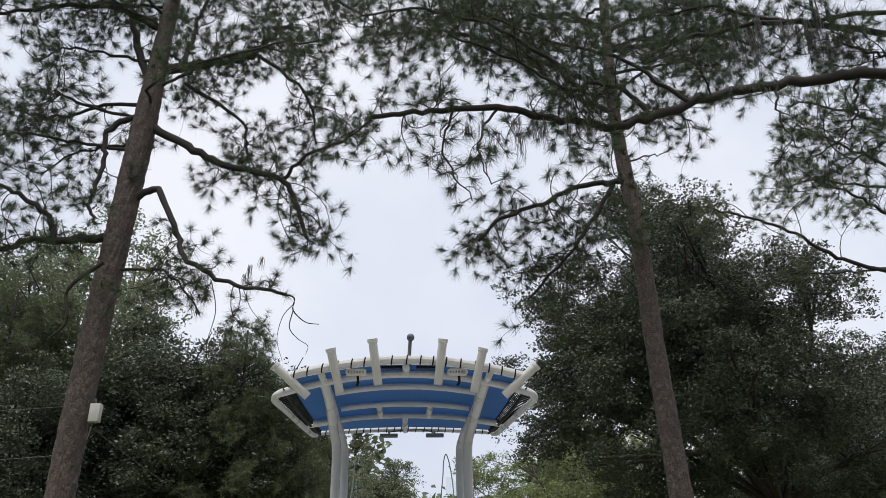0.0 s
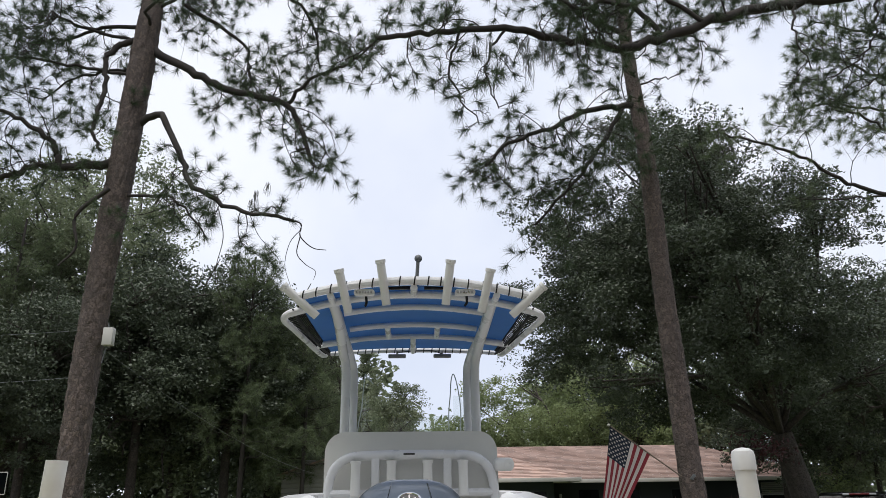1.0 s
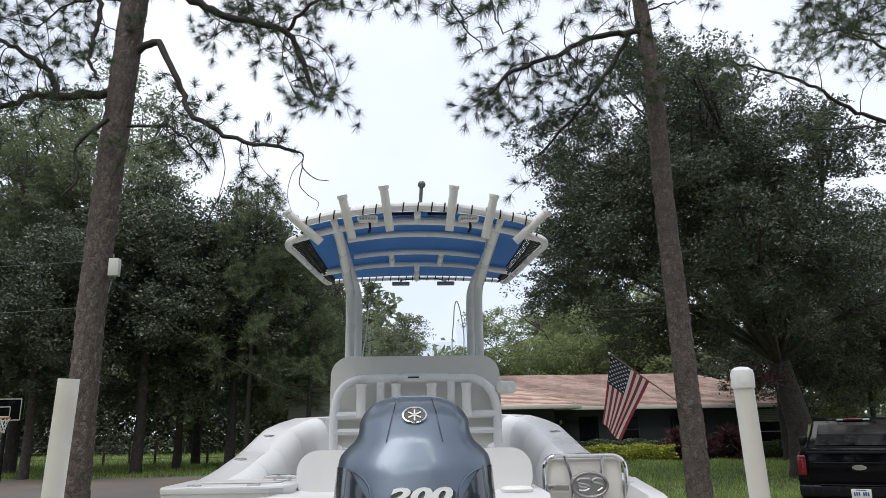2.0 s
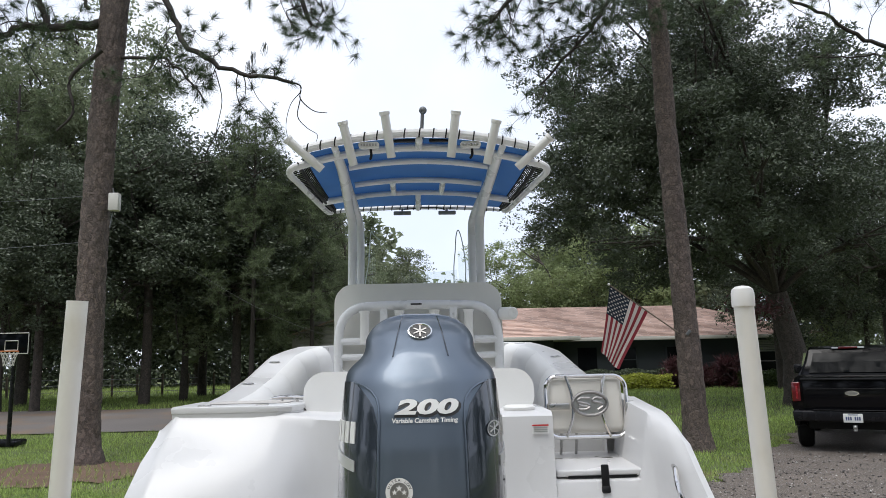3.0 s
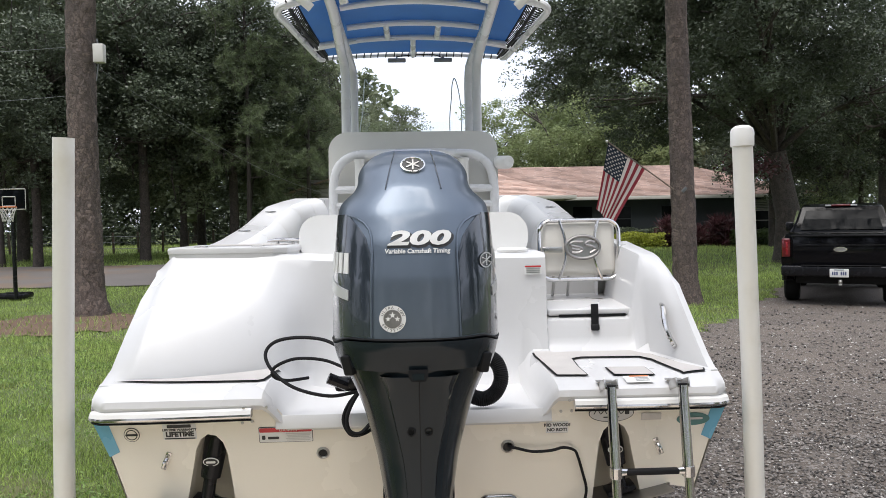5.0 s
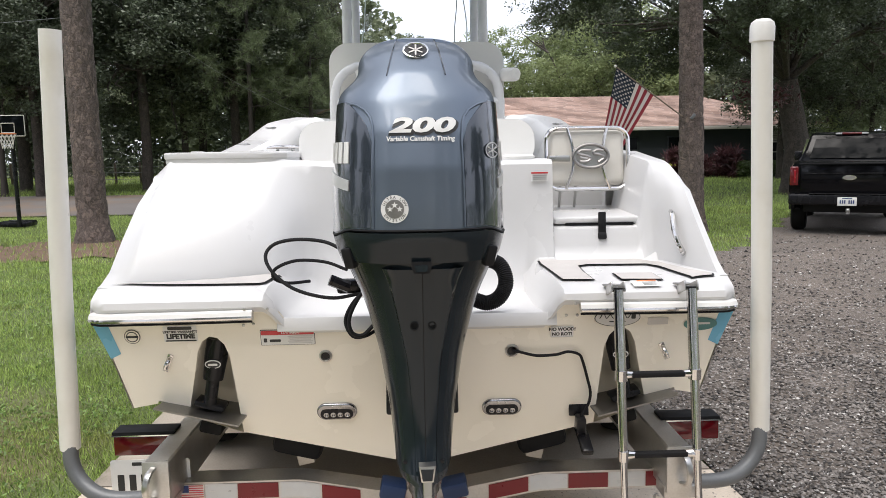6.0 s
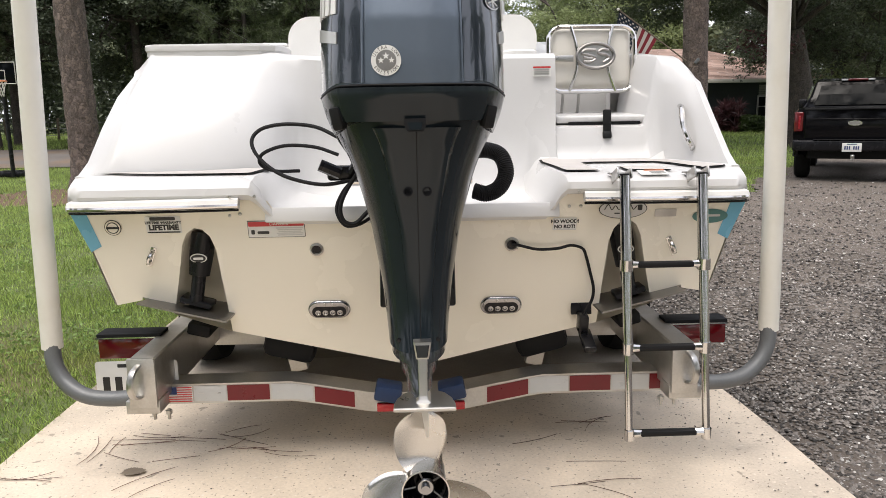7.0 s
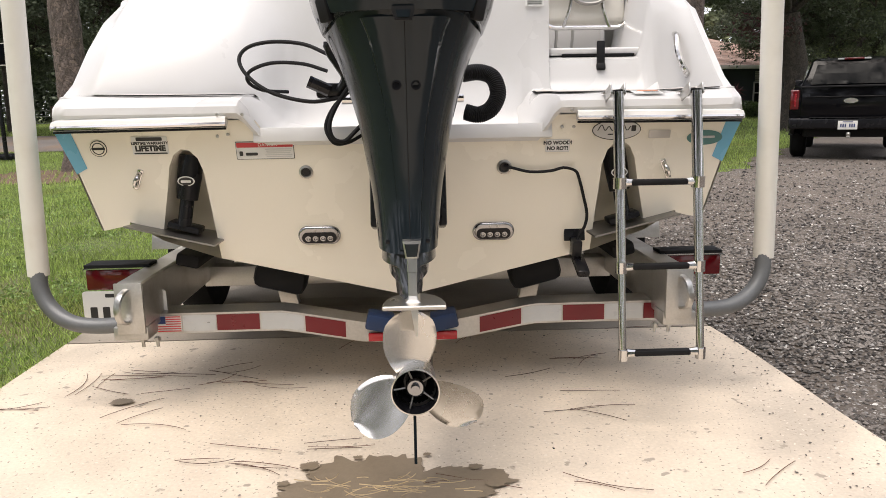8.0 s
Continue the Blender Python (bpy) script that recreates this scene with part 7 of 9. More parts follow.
def pine(name, label, trunk, r0, limbs, bark_mat=None, needle_mat=None, tufts=(92, 0.26, 0.0068, 0.68), gap=0.25, side=14, bare=()):
    """A pine: trunk through its points, limbs as (points, radius, side twigs, twig length, droop)."""
    base = trunk[0]
    ob = thing(name, label, "tree", at=base)
    o = np.array(base, float)
    w = Mesh()
    tp = spline([Vector(p) - Vector(base) for p in trunk], 10)
    tall = tp[-1].z
    fine = side > 20
    rows = int(tall / 0.045) if fine and tall > 14 else len(tp)
    P = np.array([tuple(p) for p in tp])
    Z = np.linspace(0, tall, rows)
    rings = []
    for i, z in enumerate(Z):
        x, y = np.interp(z, P[:, 2], P[:, 0]), np.interp(z, P[:, 2], P[:, 1])
        rad = (lerp_table(r0, z) if isinstance(r0, tuple) else r0 * (1 - 0.62 * z / tall)) * (1 + 0.35 * max(0, 1 - z / 0.6) ** 2)
        ring = []
        for j in range(side):
            a = 2 * math.pi * j / side
            q = 1.0
            if fine:
                c = Vector((rad * math.cos(a) * 7.5, rad * math.sin(a) * 7.5, z * 2.9))
                c += noise.noise_vector(c * 0.7) * 0.5
                dd = noise.voronoi(c)[0]
                q = 1 + (min(0.30, dd[1] - dd[0]) / 0.30 - 0.6) * 0.085 + 0.03 * noise.noise(Vector((math.cos(a), math.sin(a), z * 0.8)))
            else:
                q = 1 + 0.06 * rng.uniform(-1, 1)
            ring.append((x + rad * q * math.cos(a), y + rad * q * math.sin(a), z - (0.15 if i == 0 else 0)))
        rings.append(ring)
    tm = Mesh()
    tm.v.append(np.array(rings).reshape(-1, 3))
    i, j = np.meshgrid(np.arange(rows - 1), np.arange(side), indexing="ij")
    b, j2 = i * side, (j + 1) % side
    tm.f.append(np.stack([b + j, b + j2, b + side + j2, b + side + j], axis=2).reshape(-1, 4))
    tm.make("trunk", bark_mat or M_pinebark, ob, "plated brown pine bark", True)
    tips = []
    for pts, r, thick, length, droop in limbs:
        sp = spline([Vector(p) - Vector(base) for p in pts], 6)
        jit = [Vector(tuple(rng.normal(0, 0.025, 3))) for _ in sp]
        sp = [p + j * (1 if 0 < i < len(sp) - 1 else 0) for i, (p, j) in enumerate(zip(sp, jit))]
        w.tube(sp, r * 0.88, r * 0.34, 8, 0.06)
        dress(w, tips, sp, r, thick, length, 0.22, 0.2, droop)
    for pts, r in bare:
        w.tube(spline([Vector(p) - Vector(base) for p in pts], 5), r, r * 0.4, 5, 0.08)
    tagged(w.make("branchwork", M_limbbark, ob, "dark crooked limbs and twigs", True), kind="stuff")
    nd = Mesh()
    C, A = [], []
    taken = {}
    for c, d in tips:
        # tufts keep their distance, so that each one stands free
        key = tuple(int(math.floor(q / gap)) for q in c)
        near = [e for i in (-1, 0, 1) for j in (-1, 0, 1) for k in (-1, 0, 1) for e in taken.get((key[0] + i, key[1] + j, key[2] + k), ())]
        if any((e - c) @ (e - c) < gap * gap for e in near):
            continue
        taken.setdefault(key, []).append(c)
        C.append(c)
        A.append(unit(d + np.array([0, 0, 0.25])))
    nd.needles(C, A, *tufts)
    tagged(nd.make("foliage", needle_mat or M_needle, ob, "long dark green pine needles"), kind="stuff")
    return ob


def flat_limb(y, pts, dy=0.0):
    """Limb points given as (x, z) in the upright plane at y, leaning forward or back by dy towards the tip."""
    n = len(pts) - 1
    return [(x, y + dy * i / n, z) for i, (x, z) in enumerate(pts)]


def boughs(x, y, z0, z1, n, r, seed):
    """Lesser limbs all round a trunk: out, a little up, then drooping at the tip."""
    g = np.random.default_rng(seed)
    out = []
    for k in range(n):
        z = z0 + (z1 - z0) * (k + g.random()) / n
        a, L = g.uniform(0, 2 * math.pi), r * g.uniform(0.65, 1.15)
        c, s = math.cos(a), 0.6 * math.sin(a)
        b = g.normal(0, 0.35)
        out.append(([(x, y, z), (x + 0.35 * L * c, y + 0.35 * L * s, z + 0.25), (x + 0.7 * L * math.cos(a + b), y + 0.7 * L * s, z + 0.45), (x + L * math.cos(a + b * 1.6), y + L * s, z + 0.1)], 0.05, 22, 1.2, 0.08))
    return out


YL, YR = 12.2, 11.75
pine("pine_tree", "tall longleaf pine with a leaning plated trunk and crooked limbs", [(-6.48, YL, 0.0), (-6.52, YL, 3.6), (-6.47, YL, 6.4), (-6.36, YL, 9.0), (-6.22, YL, 12.2), (-6.1, YL, 15.5), (-5.9, YL, 20.0)], ((0.0, 0.285), (3.0, 0.27), (12.0, 0.285), (14.0, 0.22), (20.0, 0.1)), [
    (flat_limb(YL, [(-6.0, 12.0), (-4.9, 11.3), (-4.0, 10.8), (-2.8, 10.4), (-2.4, 9.7), (-2.1, 8.8)], -0.6), 0.12, 44, 1.2, 0.1),
    (flat_limb(YL - 0.3, [(-2.8, 10.4), (-2.3, 10.9), (-1.5, 11.2), (-0.8, 11.6)], -0.6), 0.055, 27, 1.0, 0.0),
    (flat_limb(YL, [(-6.2, 10.0), (-5.6, 10.2), (-5.0, 9.1), (-4.6, 8.3), (-3.5, 7.7), (-2.4, 7.4)], -0.8), 0.10, 20, 0.9, 0.15),
    (flat_limb(YL, [(-6.4, 12.3), (-7.0, 11.8), (-6.9, 10.8), (-7.0, 9.8), (-6.7, 9.2)], -0.4), 0.09, 8, 0.8, 0.1),
    (flat_limb(YL, [(-6.5, 9.1), (-7.5, 8.9), (-8.0, 8.9), (-8.8, 8.5), (-10.2, 8.3)], -0.5), 0.12, 27, 1.1, 0.1),
    (flat_limb(YL - 0.2, [(-7.6, 8.9), (-7.8, 9.4), (-8.3, 9.8), (-9.2, 10.2), (-10.4, 10.9)], -0.5), 0.085, 30, 1.3, 0.0),
    (flat_limb(YL, [(-6.1, 13.7), (-4.9, 14.1), (-4.0, 14.5), (-3.6, 15.3), (-3.1, 16.0)], 0.8), 0.15, 40, 1.5, 0.05),
    (flat_limb(YL, [(-5.5, 13.9), (-5.5, 14.9), (-5.4, 16.0), (-5.0, 17.5)], 0.5), 0.08, 27, 1.2, 0.0),
    (flat_limb(YL, [(-6.3, 13.2), (-6.9, 14.8), (-7.3, 16.0), (-7.6, 18.0)], 0.6), 0.13, 30, 1.4, 0.0),
    (flat_limb(YL, [(-6.2, 15.0), (-7.5, 15.5), (-8.9, 15.2), (-10.2, 14.7)], -0.7), 0.10, 40, 1.4, 0.1),
    (flat_limb(YL, [(-5.4, 13.3), (-4.0, 12.3), (-3.8, 11.3)], 0.4), 0.06, 20, 1.0, 0.2),
    (flat_limb(YL, [(-4.0, 14.5), (-2.5, 13.3), (-2.2, 12.0)], 0.6), 0.06, 34, 1.1, 0.15),
    (flat_limb(YL, [(-6.3, 8.3), (-5.1, 8.1), (-4.2, 7.1)], -0.6), 0.045, 11, 0.9, 0.2),
    (flat_limb(YL, [(-6.3, 12.6), (-7.4, 12.8), (-8.6, 12.6), (-9.8, 13.0)], 0.8), 0.06, 30, 1.3, 0.05),
    (flat_limb(YL, [(-6.0, 16.5), (-4.5, 17.4), (-2.8, 17.2), (-1.2, 16.4)], 0.8), 0.10, 44, 1.4, 0.1),
    (flat_limb(YL, [(-6.0, 17.5), (-7.6, 18.4), (-9.4, 18.2)], 0.5), 0.09, 34, 1.4, 0.0),
] + boughs(-6.15, YL, 10.8, 18.5, 16, 3.9, 4), side=76, bare=[
    (flat_limb(11.4, [(-2.5, 7.42), (-2.24, 7.33), (-2.24, 7.06), (-1.98, 6.81), (-1.7, 6.76)]), 0.02),
    (flat_limb(11.4, [(-2.24, 7.06), (-2.29, 6.69), (-2.1, 6.45), (-1.9, 6.31), (-1.93, 6.13)]), 0.012),
    (flat_limb(11.4, [(-3.3, 7.55), (-3.1, 7.1), (-2.85, 6.8), (-2.62, 6.5), (-2.66, 6.2)]), 0.008),
    (flat_limb(11.4, [(-2.24, 7.2), (-2.44, 6.93), (-2.52, 6.45), (-2.38, 5.99)]), 0.01),
    (flat_limb(11.6, [(-4.0, 7.75), (-3.85, 7.1), (-3.95, 6.3), (-3.7, 5.6), (-3.75, 5.1)]), 0.011),
    (flat_limb(11.6, [(-6.3, 8.2), (-6.9, 7.6), (-6.8, 6.9), (-7.1, 6.5)]), 0.05),
])
pine("pine_tree", "slender tall pine with a straight plated trunk and drooping limbs", [(5.47, YR, 0.0), (5.38, YR, 3.4), (5.29, YR, 6.3), (5.27, YR, 9.2), (5.12, YR, 11.5), (5.13, YR, 13.6), (5.25, YR, 16.5), (5.2, YR, 20.0)], ((0.0, 0.25), (3.0, 0.225), (7.0, 0.20), (10.0, 0.172), (13.0, 0.14), (20.0, 0.07)), [
    (flat_limb(YR, [(5.2, 10.4), (4.2, 10.2), (3.1, 9.6), (2.1, 9.1), (1.6, 8.5)], -0.7), 0.085, 44, 1.0, 0.15),
    (flat_limb(YR, [(5.1, 10.7), (4.3, 9.4), (3.6, 8.4), (2.6, 7.3)], -0.4), 0.07, 37, 1.0, 0.15),
    (flat_limb(YR, [(5.1, 13.2), (4.0, 13.3), (2.6, 13.8), (1.2, 14.1), (-0.5, 13.9)], -0.9), 0.09, 68, 1.5, 0.0),
    (flat_limb(YR, [(5.1, 12.3), (4.1, 13.0), (3.5, 13.8), (2.7, 15.1)], 0.6), 0.08, 44, 1.3, 0.0),
    (flat_limb(YR, [(5.2, 14.2), (6.7, 14.4), (7.8, 14.5), (8.9, 14.0)], -0.5), 0.08, 44, 1.4, 0.1),
    (flat_limb(YR, [(5.2, 14.8), (6.4, 15.7), (8.1, 16.6)], 0.6), 0.08, 37, 1.4, 0.0),
    (flat_limb(YR, [(5.2, 14.8), (4.2, 15.5), (2.4, 15.4), (0.8, 15.8)], 0.4), 0.08, 57, 1.5, 0.0),
    (flat_limb(YR, [(5.2, 16.5), (3.6, 17.3), (1.8, 17.2)], -0.8), 0.07, 44, 1.4, 0.0),
    (flat_limb(YR, [(5.2, 10.9), (5.7, 11.0), (6.2, 11.1)], -0.2), 0.03, 6, 0.5, 0.1),
    (flat_limb(YR, [(5.2, 12.0), (6.2, 12.5), (7.2, 12.4)], 0.4), 0.05, 20, 1.0, 0.1),
] + boughs(5.15, YR, 12.2, 18.5, 10, 3.4, 5), side=72)
# a pine beside the drive whose long limb hangs over the boat
pine("pine_tree", "pine beside the drive with a long limb over the boat", [(12.6, 7.6, 0.0), (12.5, 7.7, 5.0), (12.4, 7.8, 10.0), (12.2, 7.9, 14.0), (12.2, 8.0, 19.0)], 0.3, [
    (flat_limb(8.0, [(12.3, 10.4), (9.2, 10.6), (7.8, 10.5), (6.1, 10.2), (4.8, 9.7), (3.7, 9.4), (2.7, 9.6), (1.7, 9.8), (0.5, 9.7), (-0.6, 9.6)], 0.2), 0.13, 46, 1.1, 0.02),
    (flat_limb(8.0, [(4.4, 9.65), (4.0, 10.1), (3.4, 10.2), (2.9, 10.0), (2.0, 10.6), (0.8, 11.1)], -0.3), 0.06, 30, 1.2, 0.0),
    (flat_limb(8.2, [(12.2, 11.7), (9.5, 11.9), (7.7, 12.2), (5.9, 11.9), (4.7, 11.3)], 0.4), 0.09, 36, 1.2, 0.05),
    (flat_limb(8.2, [(1.7, 9.8), (1.3, 9.0), (1.5, 8.1)], -0.2), 0.03, 11, 0.6, 0.2),
    (flat_limb(8.2, [(0.9, 9.8), (0.7, 8.9), (1.2, 8.0)], 0.2), 0.03, 11, 0.6, 0.2),
    (flat_limb(8.0, [(3.2, 10.2), (2.0, 11.2), (0.6, 11.6), (-0.8, 11.3)], -0.5), 0.05, 40, 1.2, 0.0),
    (flat_limb(8.4, [(12.2, 12.4), (10.0, 12.6), (8.0, 12.3), (6.4, 12.7), (5.4, 12.5)], 0.2), 0.07, 44, 1.3, 0.05),
    (flat_limb(8.2, [(12.2, 11.0), (10.4, 11.4), (9.3, 11.1), (8.4, 11.4)], -0.2), 0.06, 34, 1.2, 0.08),
    (flat_limb(8.0, [(12.3, 9.8), (10.3, 9.5), (9.0, 9.3), (8.2, 8.8)], 0.3), 0.05, 26, 1.1, 0.1),
    (flat_limb(8.0, [(5.2, 9.9), (4.2, 10.9), (2.8, 11.4), (1.4, 12.2)], 0.3), 0.05, 44, 1.2, 0.0),
    (flat_limb(8.0, [(7.0, 10.4), (6.8, 9.6), (6.9, 8.8)], -0.2), 0.03, 10, 0.7, 0.2),
    (flat_limb(8.0, [(8.6, 10.5), (8.3, 9.5), (7.6, 9.0)], 0.4), 0.03, 14, 0.8, 0.2),
])
# a pine behind the viewpoint, mirrored in the glossy cowling
back_pine = pine("pine_tree", "tall pine standing behind the viewpoint beside the pad", [(-2.9, -6.6, 0.0), (-2.8, -6.5, 6.0), (-2.5, -6.2, 12.0), (-2.3, -6.0, 18.0)], 0.26, boughs(-2.5, -6.2, 8.5, 17.0, 11, 5.0, 9))
copy_thing(back_pine, pose(2.6, -7.4, 0.0, 0, 0, 150))
# a pine behind the drive, with sunlight put into its lighter needle colour
pine("pine_tree", "pine beyond the drive, needles tinted a sunlit yellow-green", [(16.8, 16.2, 0.1), (16.7, 16.2, 6.0), (16.6, 16.2, 12.0), (16.5, 16.2, 18.0)], 0.25, [
    (flat_limb(16.0, [(16.6, 12.6), (14.9, 13.4), (13.5, 14.2), (12.2, 14.8)], -0.3), 0.07, 30, 1.4, 0.0),
    (flat_limb(16.0, [(16.6, 9.4), (13.9, 9.9), (12.4, 10.3), (11.3, 11.0), (10.0, 11.4), (8.7, 11.7)], -0.6), 0.08, 16, 1.3, 0.05),
    (flat_limb(16.0, [(16.6, 10.2), (14.0, 10.1), (12.5, 10.0), (11.2, 10.1)], 0.4), 0.05, 5, 0.9, 0.1),
    (flat_limb(16.0, [(16.6, 11.2), (14.5, 11.8), (13.4, 12.4), (12.3, 12.8)], -0.3), 0.07, 34, 1.5, 0.0),
    (flat_limb(16.0, [(16.6, 14.2), (14.6, 15.6), (12.9, 16.2)], 0.4), 0.07, 26, 1.5, 0.0),
    (flat_limb(16.0, [(16.6, 13.0), (14.6, 12.9), (13.0, 13.3), (12.0, 13.2)], 0.8), 0.06, 26, 1.4, 0.0),
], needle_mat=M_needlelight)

# grey moss hanging from the limbs
moss = Mesh()
for x0, x1, y, z, n, ln in ((6.3, 9.0, 8.2, 11.9, 30, 0.85), (5.9, 8.0, 8.0, 10.2, 12, 0.3), (-5.2, -3.0, 11.9, 8.2, 8, 0.5), (2.0, 4.4, 11.5, 9.6, 14, 0.5), (4.0, 5.0, 11.6, 13.2, 12, 0.9), (1.0, 3.0, 8.0, 9.4, 12, 0.5)):
    for _ in range(n):
        b = np.array([rng.uniform(x0, x1), y + rng.normal(0, 0.2), z + rng.normal(0, 0.12)])
        L = ln * rng.uniform(0.4, 1.2)
        for _ in range(13):
            q = b + rng.normal(0, 0.03, 3)
            moss.tube([q, q + np.array([rng.normal(0, 0.03), rng.normal(0, 0.03), -L * 0.5]), q + np.array([rng.normal(0, 0.05), rng.normal(0, 0.05), -L * rng.uniform(0.7, 1.1)])], 0.006, 0.002, 3)
tagged(moss.make("hanging_moss", M_moss), "grey strands of moss hanging from the limbs", "moss", kind="stuff")


def broadleaf(name, label, base, crown, lobes, subs, per, leaf, material, trunk_r, seed, branches=9, bark_mat=None, lob=(0.2, 0.36), ball=(0.4, 0.75), far=(0.3, 0.95), fall=0.0, fork_at=0.5, limb=0.3, dome=0.0):
    """A broadleaf tree. crown: (cx, cy, cz, rx, ry, rz) from the base. Limbs lead to lobes; each lobe carries many small boughs of leaves."""
    g = np.random.default_rng(seed)
    ob = thing(name, label, "tree", at=base)
    cx, cy, cz, rx, ry, rz = crown
    w = Mesh()
    fork = np.array([cx * 0.15, cy * 0.15, cz - rz * fork_at])
    w.tube([np.array([0, 0, -0.2]), np.array([0.0, 0, 0.25]), np.array([0.03, 0.02, fork[2] * 0.4]), fork], trunk_r * 1.35, trunk_r * 0.9, 14, 0.06)
    L = []
    for k in range(lobes):
        d = g.normal(0, 1, 3)
        d /= np.linalg.norm(d)
        rad = g.uniform(*far)
        d[:2] *= 1.0 - dome * d[2]
        sink = np.array([0, 0, fall * max(0.0, d[0] * rx * rad - 1.0)])
        L.append((np.array([cx, cy, cz]) + d * np.array([rx, ry, rz]) * rad - sink, g.uniform(*lob) * np.array([rx, ry, rz * 0.75]) * (1.25 - 0.4 * rad)))
    for k, (c, s) in enumerate(L[:branches]):
        mid = fork + (c - fork) * 0.5 + g.normal(0, 0.5, 3) + np.array([0, 0, 0.4])
        sp = spline([Vector(fork), Vector(mid), Vector(c)], 5)
        w.tube(sp, trunk_r * limb, 0.04, 6, 0.05)
        for q in range(5):
            e = c + g.normal(0, 0.6, 3) * s
            w.tube([np.array(tuple(sp[6 + (q % 4)])), (np.array(tuple(sp[7])) + e) / 2 + g.normal(0, 0.2, 3), e], 0.06, 0.02, 4)
    w.make("trunk", bark_mat or M_oakbark, ob, "grey-brown trunk and limbs", True)
    P = []
    for c, s in L:
        d = g.normal(0, 1, (subs, 3)) + np.array([0, 0, 0.25])
        d /= np.linalg.norm(d, axis=1)[:, None]
        cs = c + d * s * g.uniform(0.55, 1.05, (subs, 1))
        rs = g.uniform(*ball, (subs, 1, 1))
        n = g.normal(0, 1, (subs, per, 3))
        n /= np.linalg.norm(n, axis=2)[..., None]
        q = cs[:, None] + n * rs * (g.random((subs, per, 1)) ** 0.45) * np.array([1, 1, 0.6])
        P.append(q.reshape(-1, 3))
    m = Mesh()
    m.leaves(np.concatenate(P), leaf)
    tagged(m.make("crown", material, ob, "dense leafy crown"), kind="stuff")
    return ob


oak = broadleaf("oak_tree", "huge dark live oak with a thick trunk beside the house", (12.9, 22.0, 0.2), (-2.9, 0.0, 9.6, 6.1, 5.8, 6.2), 200, 22, 64, 0.112, M_leaf, 0.4, 11, 22, lob=(0.14, 0.28), ball=(0.3, 0.62), far=(0.35, 1.0), fall=0.14, fork_at=0.95, limb=0.28, dome=0.3)
broadleaf("oak_tree", "dark broadleaf tree across the drive from the house", (18.0, 24.5, 0.2), (0.0, 0.0, 6.9, 3.5, 3.5, 4.1), 54, 16, 56, 0.12, M_leaf, 0.25, 12, 14, lob=(0.2, 0.36), ball=(0.3, 0.6))

# a low leafy twig of the oak, hanging before the roof
tw = Mesh()
tw.tube([(-0.6, -1.0, 3.4), (-1.2, -1.2, 3.2), (-2.0, -1.3, 3.1), (-2.7, -1.4, 3.25)], 0.03, 0.008, 5)
lt_ = Mesh()
lt_.leaves(np.array([-1.75, -1.25, 3.1]) + rng.normal(0, 1, (420, 3)) * np.array([0.5, 0.25, 0.2]), 0.13)
tw.make("low_twig", M_oakbark, oak)
tagged(lt_.make("twig_leaves", M_cordy, oak, "sparse dark reddish leaves"), kind="stuff")

# woods behind the lawn and behind the house; a few kinds, each planted several times
kinds = [
    broadleaf("forest_tree", "tall dark broadleaf tree at the edge of the woods", (-17.0, 30.0, 0.2), (0, 0, 9.4, 4.2, 4.0, 6.2), 66, 18, 40, 0.15, M_leafmid, 0.22, 21, 20, far=(0.35, 1.02)),
    broadleaf("forest_tree", "dark leafy tree with low branches at the woods' edge", (-11.4, 29.0, 0.2), (0, 0, 8.0, 4.3, 4.0, 5.5), 66, 18, 40, 0.15, M_leaf, 0.2, 22, 20, far=(0.35, 1.02)),
    broadleaf("forest_tree", "slim yellow-green tree in the woods", (-6.6, 33.0, 0.25), (0, 0, 6.2, 2.6, 2.6, 5.0), 40, 14, 40, 0.14, M_leafmid, 0.14, 23, 14, ball=(0.3, 0.6)),
    broadleaf("background_tree", "light green tree far behind the house", (6.5, 52.0, 0.4), (0, 0, 6.5, 4.0, 3.6, 4.9), 46, 14, 34, 0.18, M_leaflight, 0.18, 24, 9),
    broadleaf("distant_tree", "distant dark green tree closing the view", (-12.0, 62.0, 0.36), (0, 0, 9.0, 4.6, 4.4, 7.0), 40, 12, 8, 0.72, M_leafmid, 0.2, 25, 8, ball=(0.5, 1.0)),
]
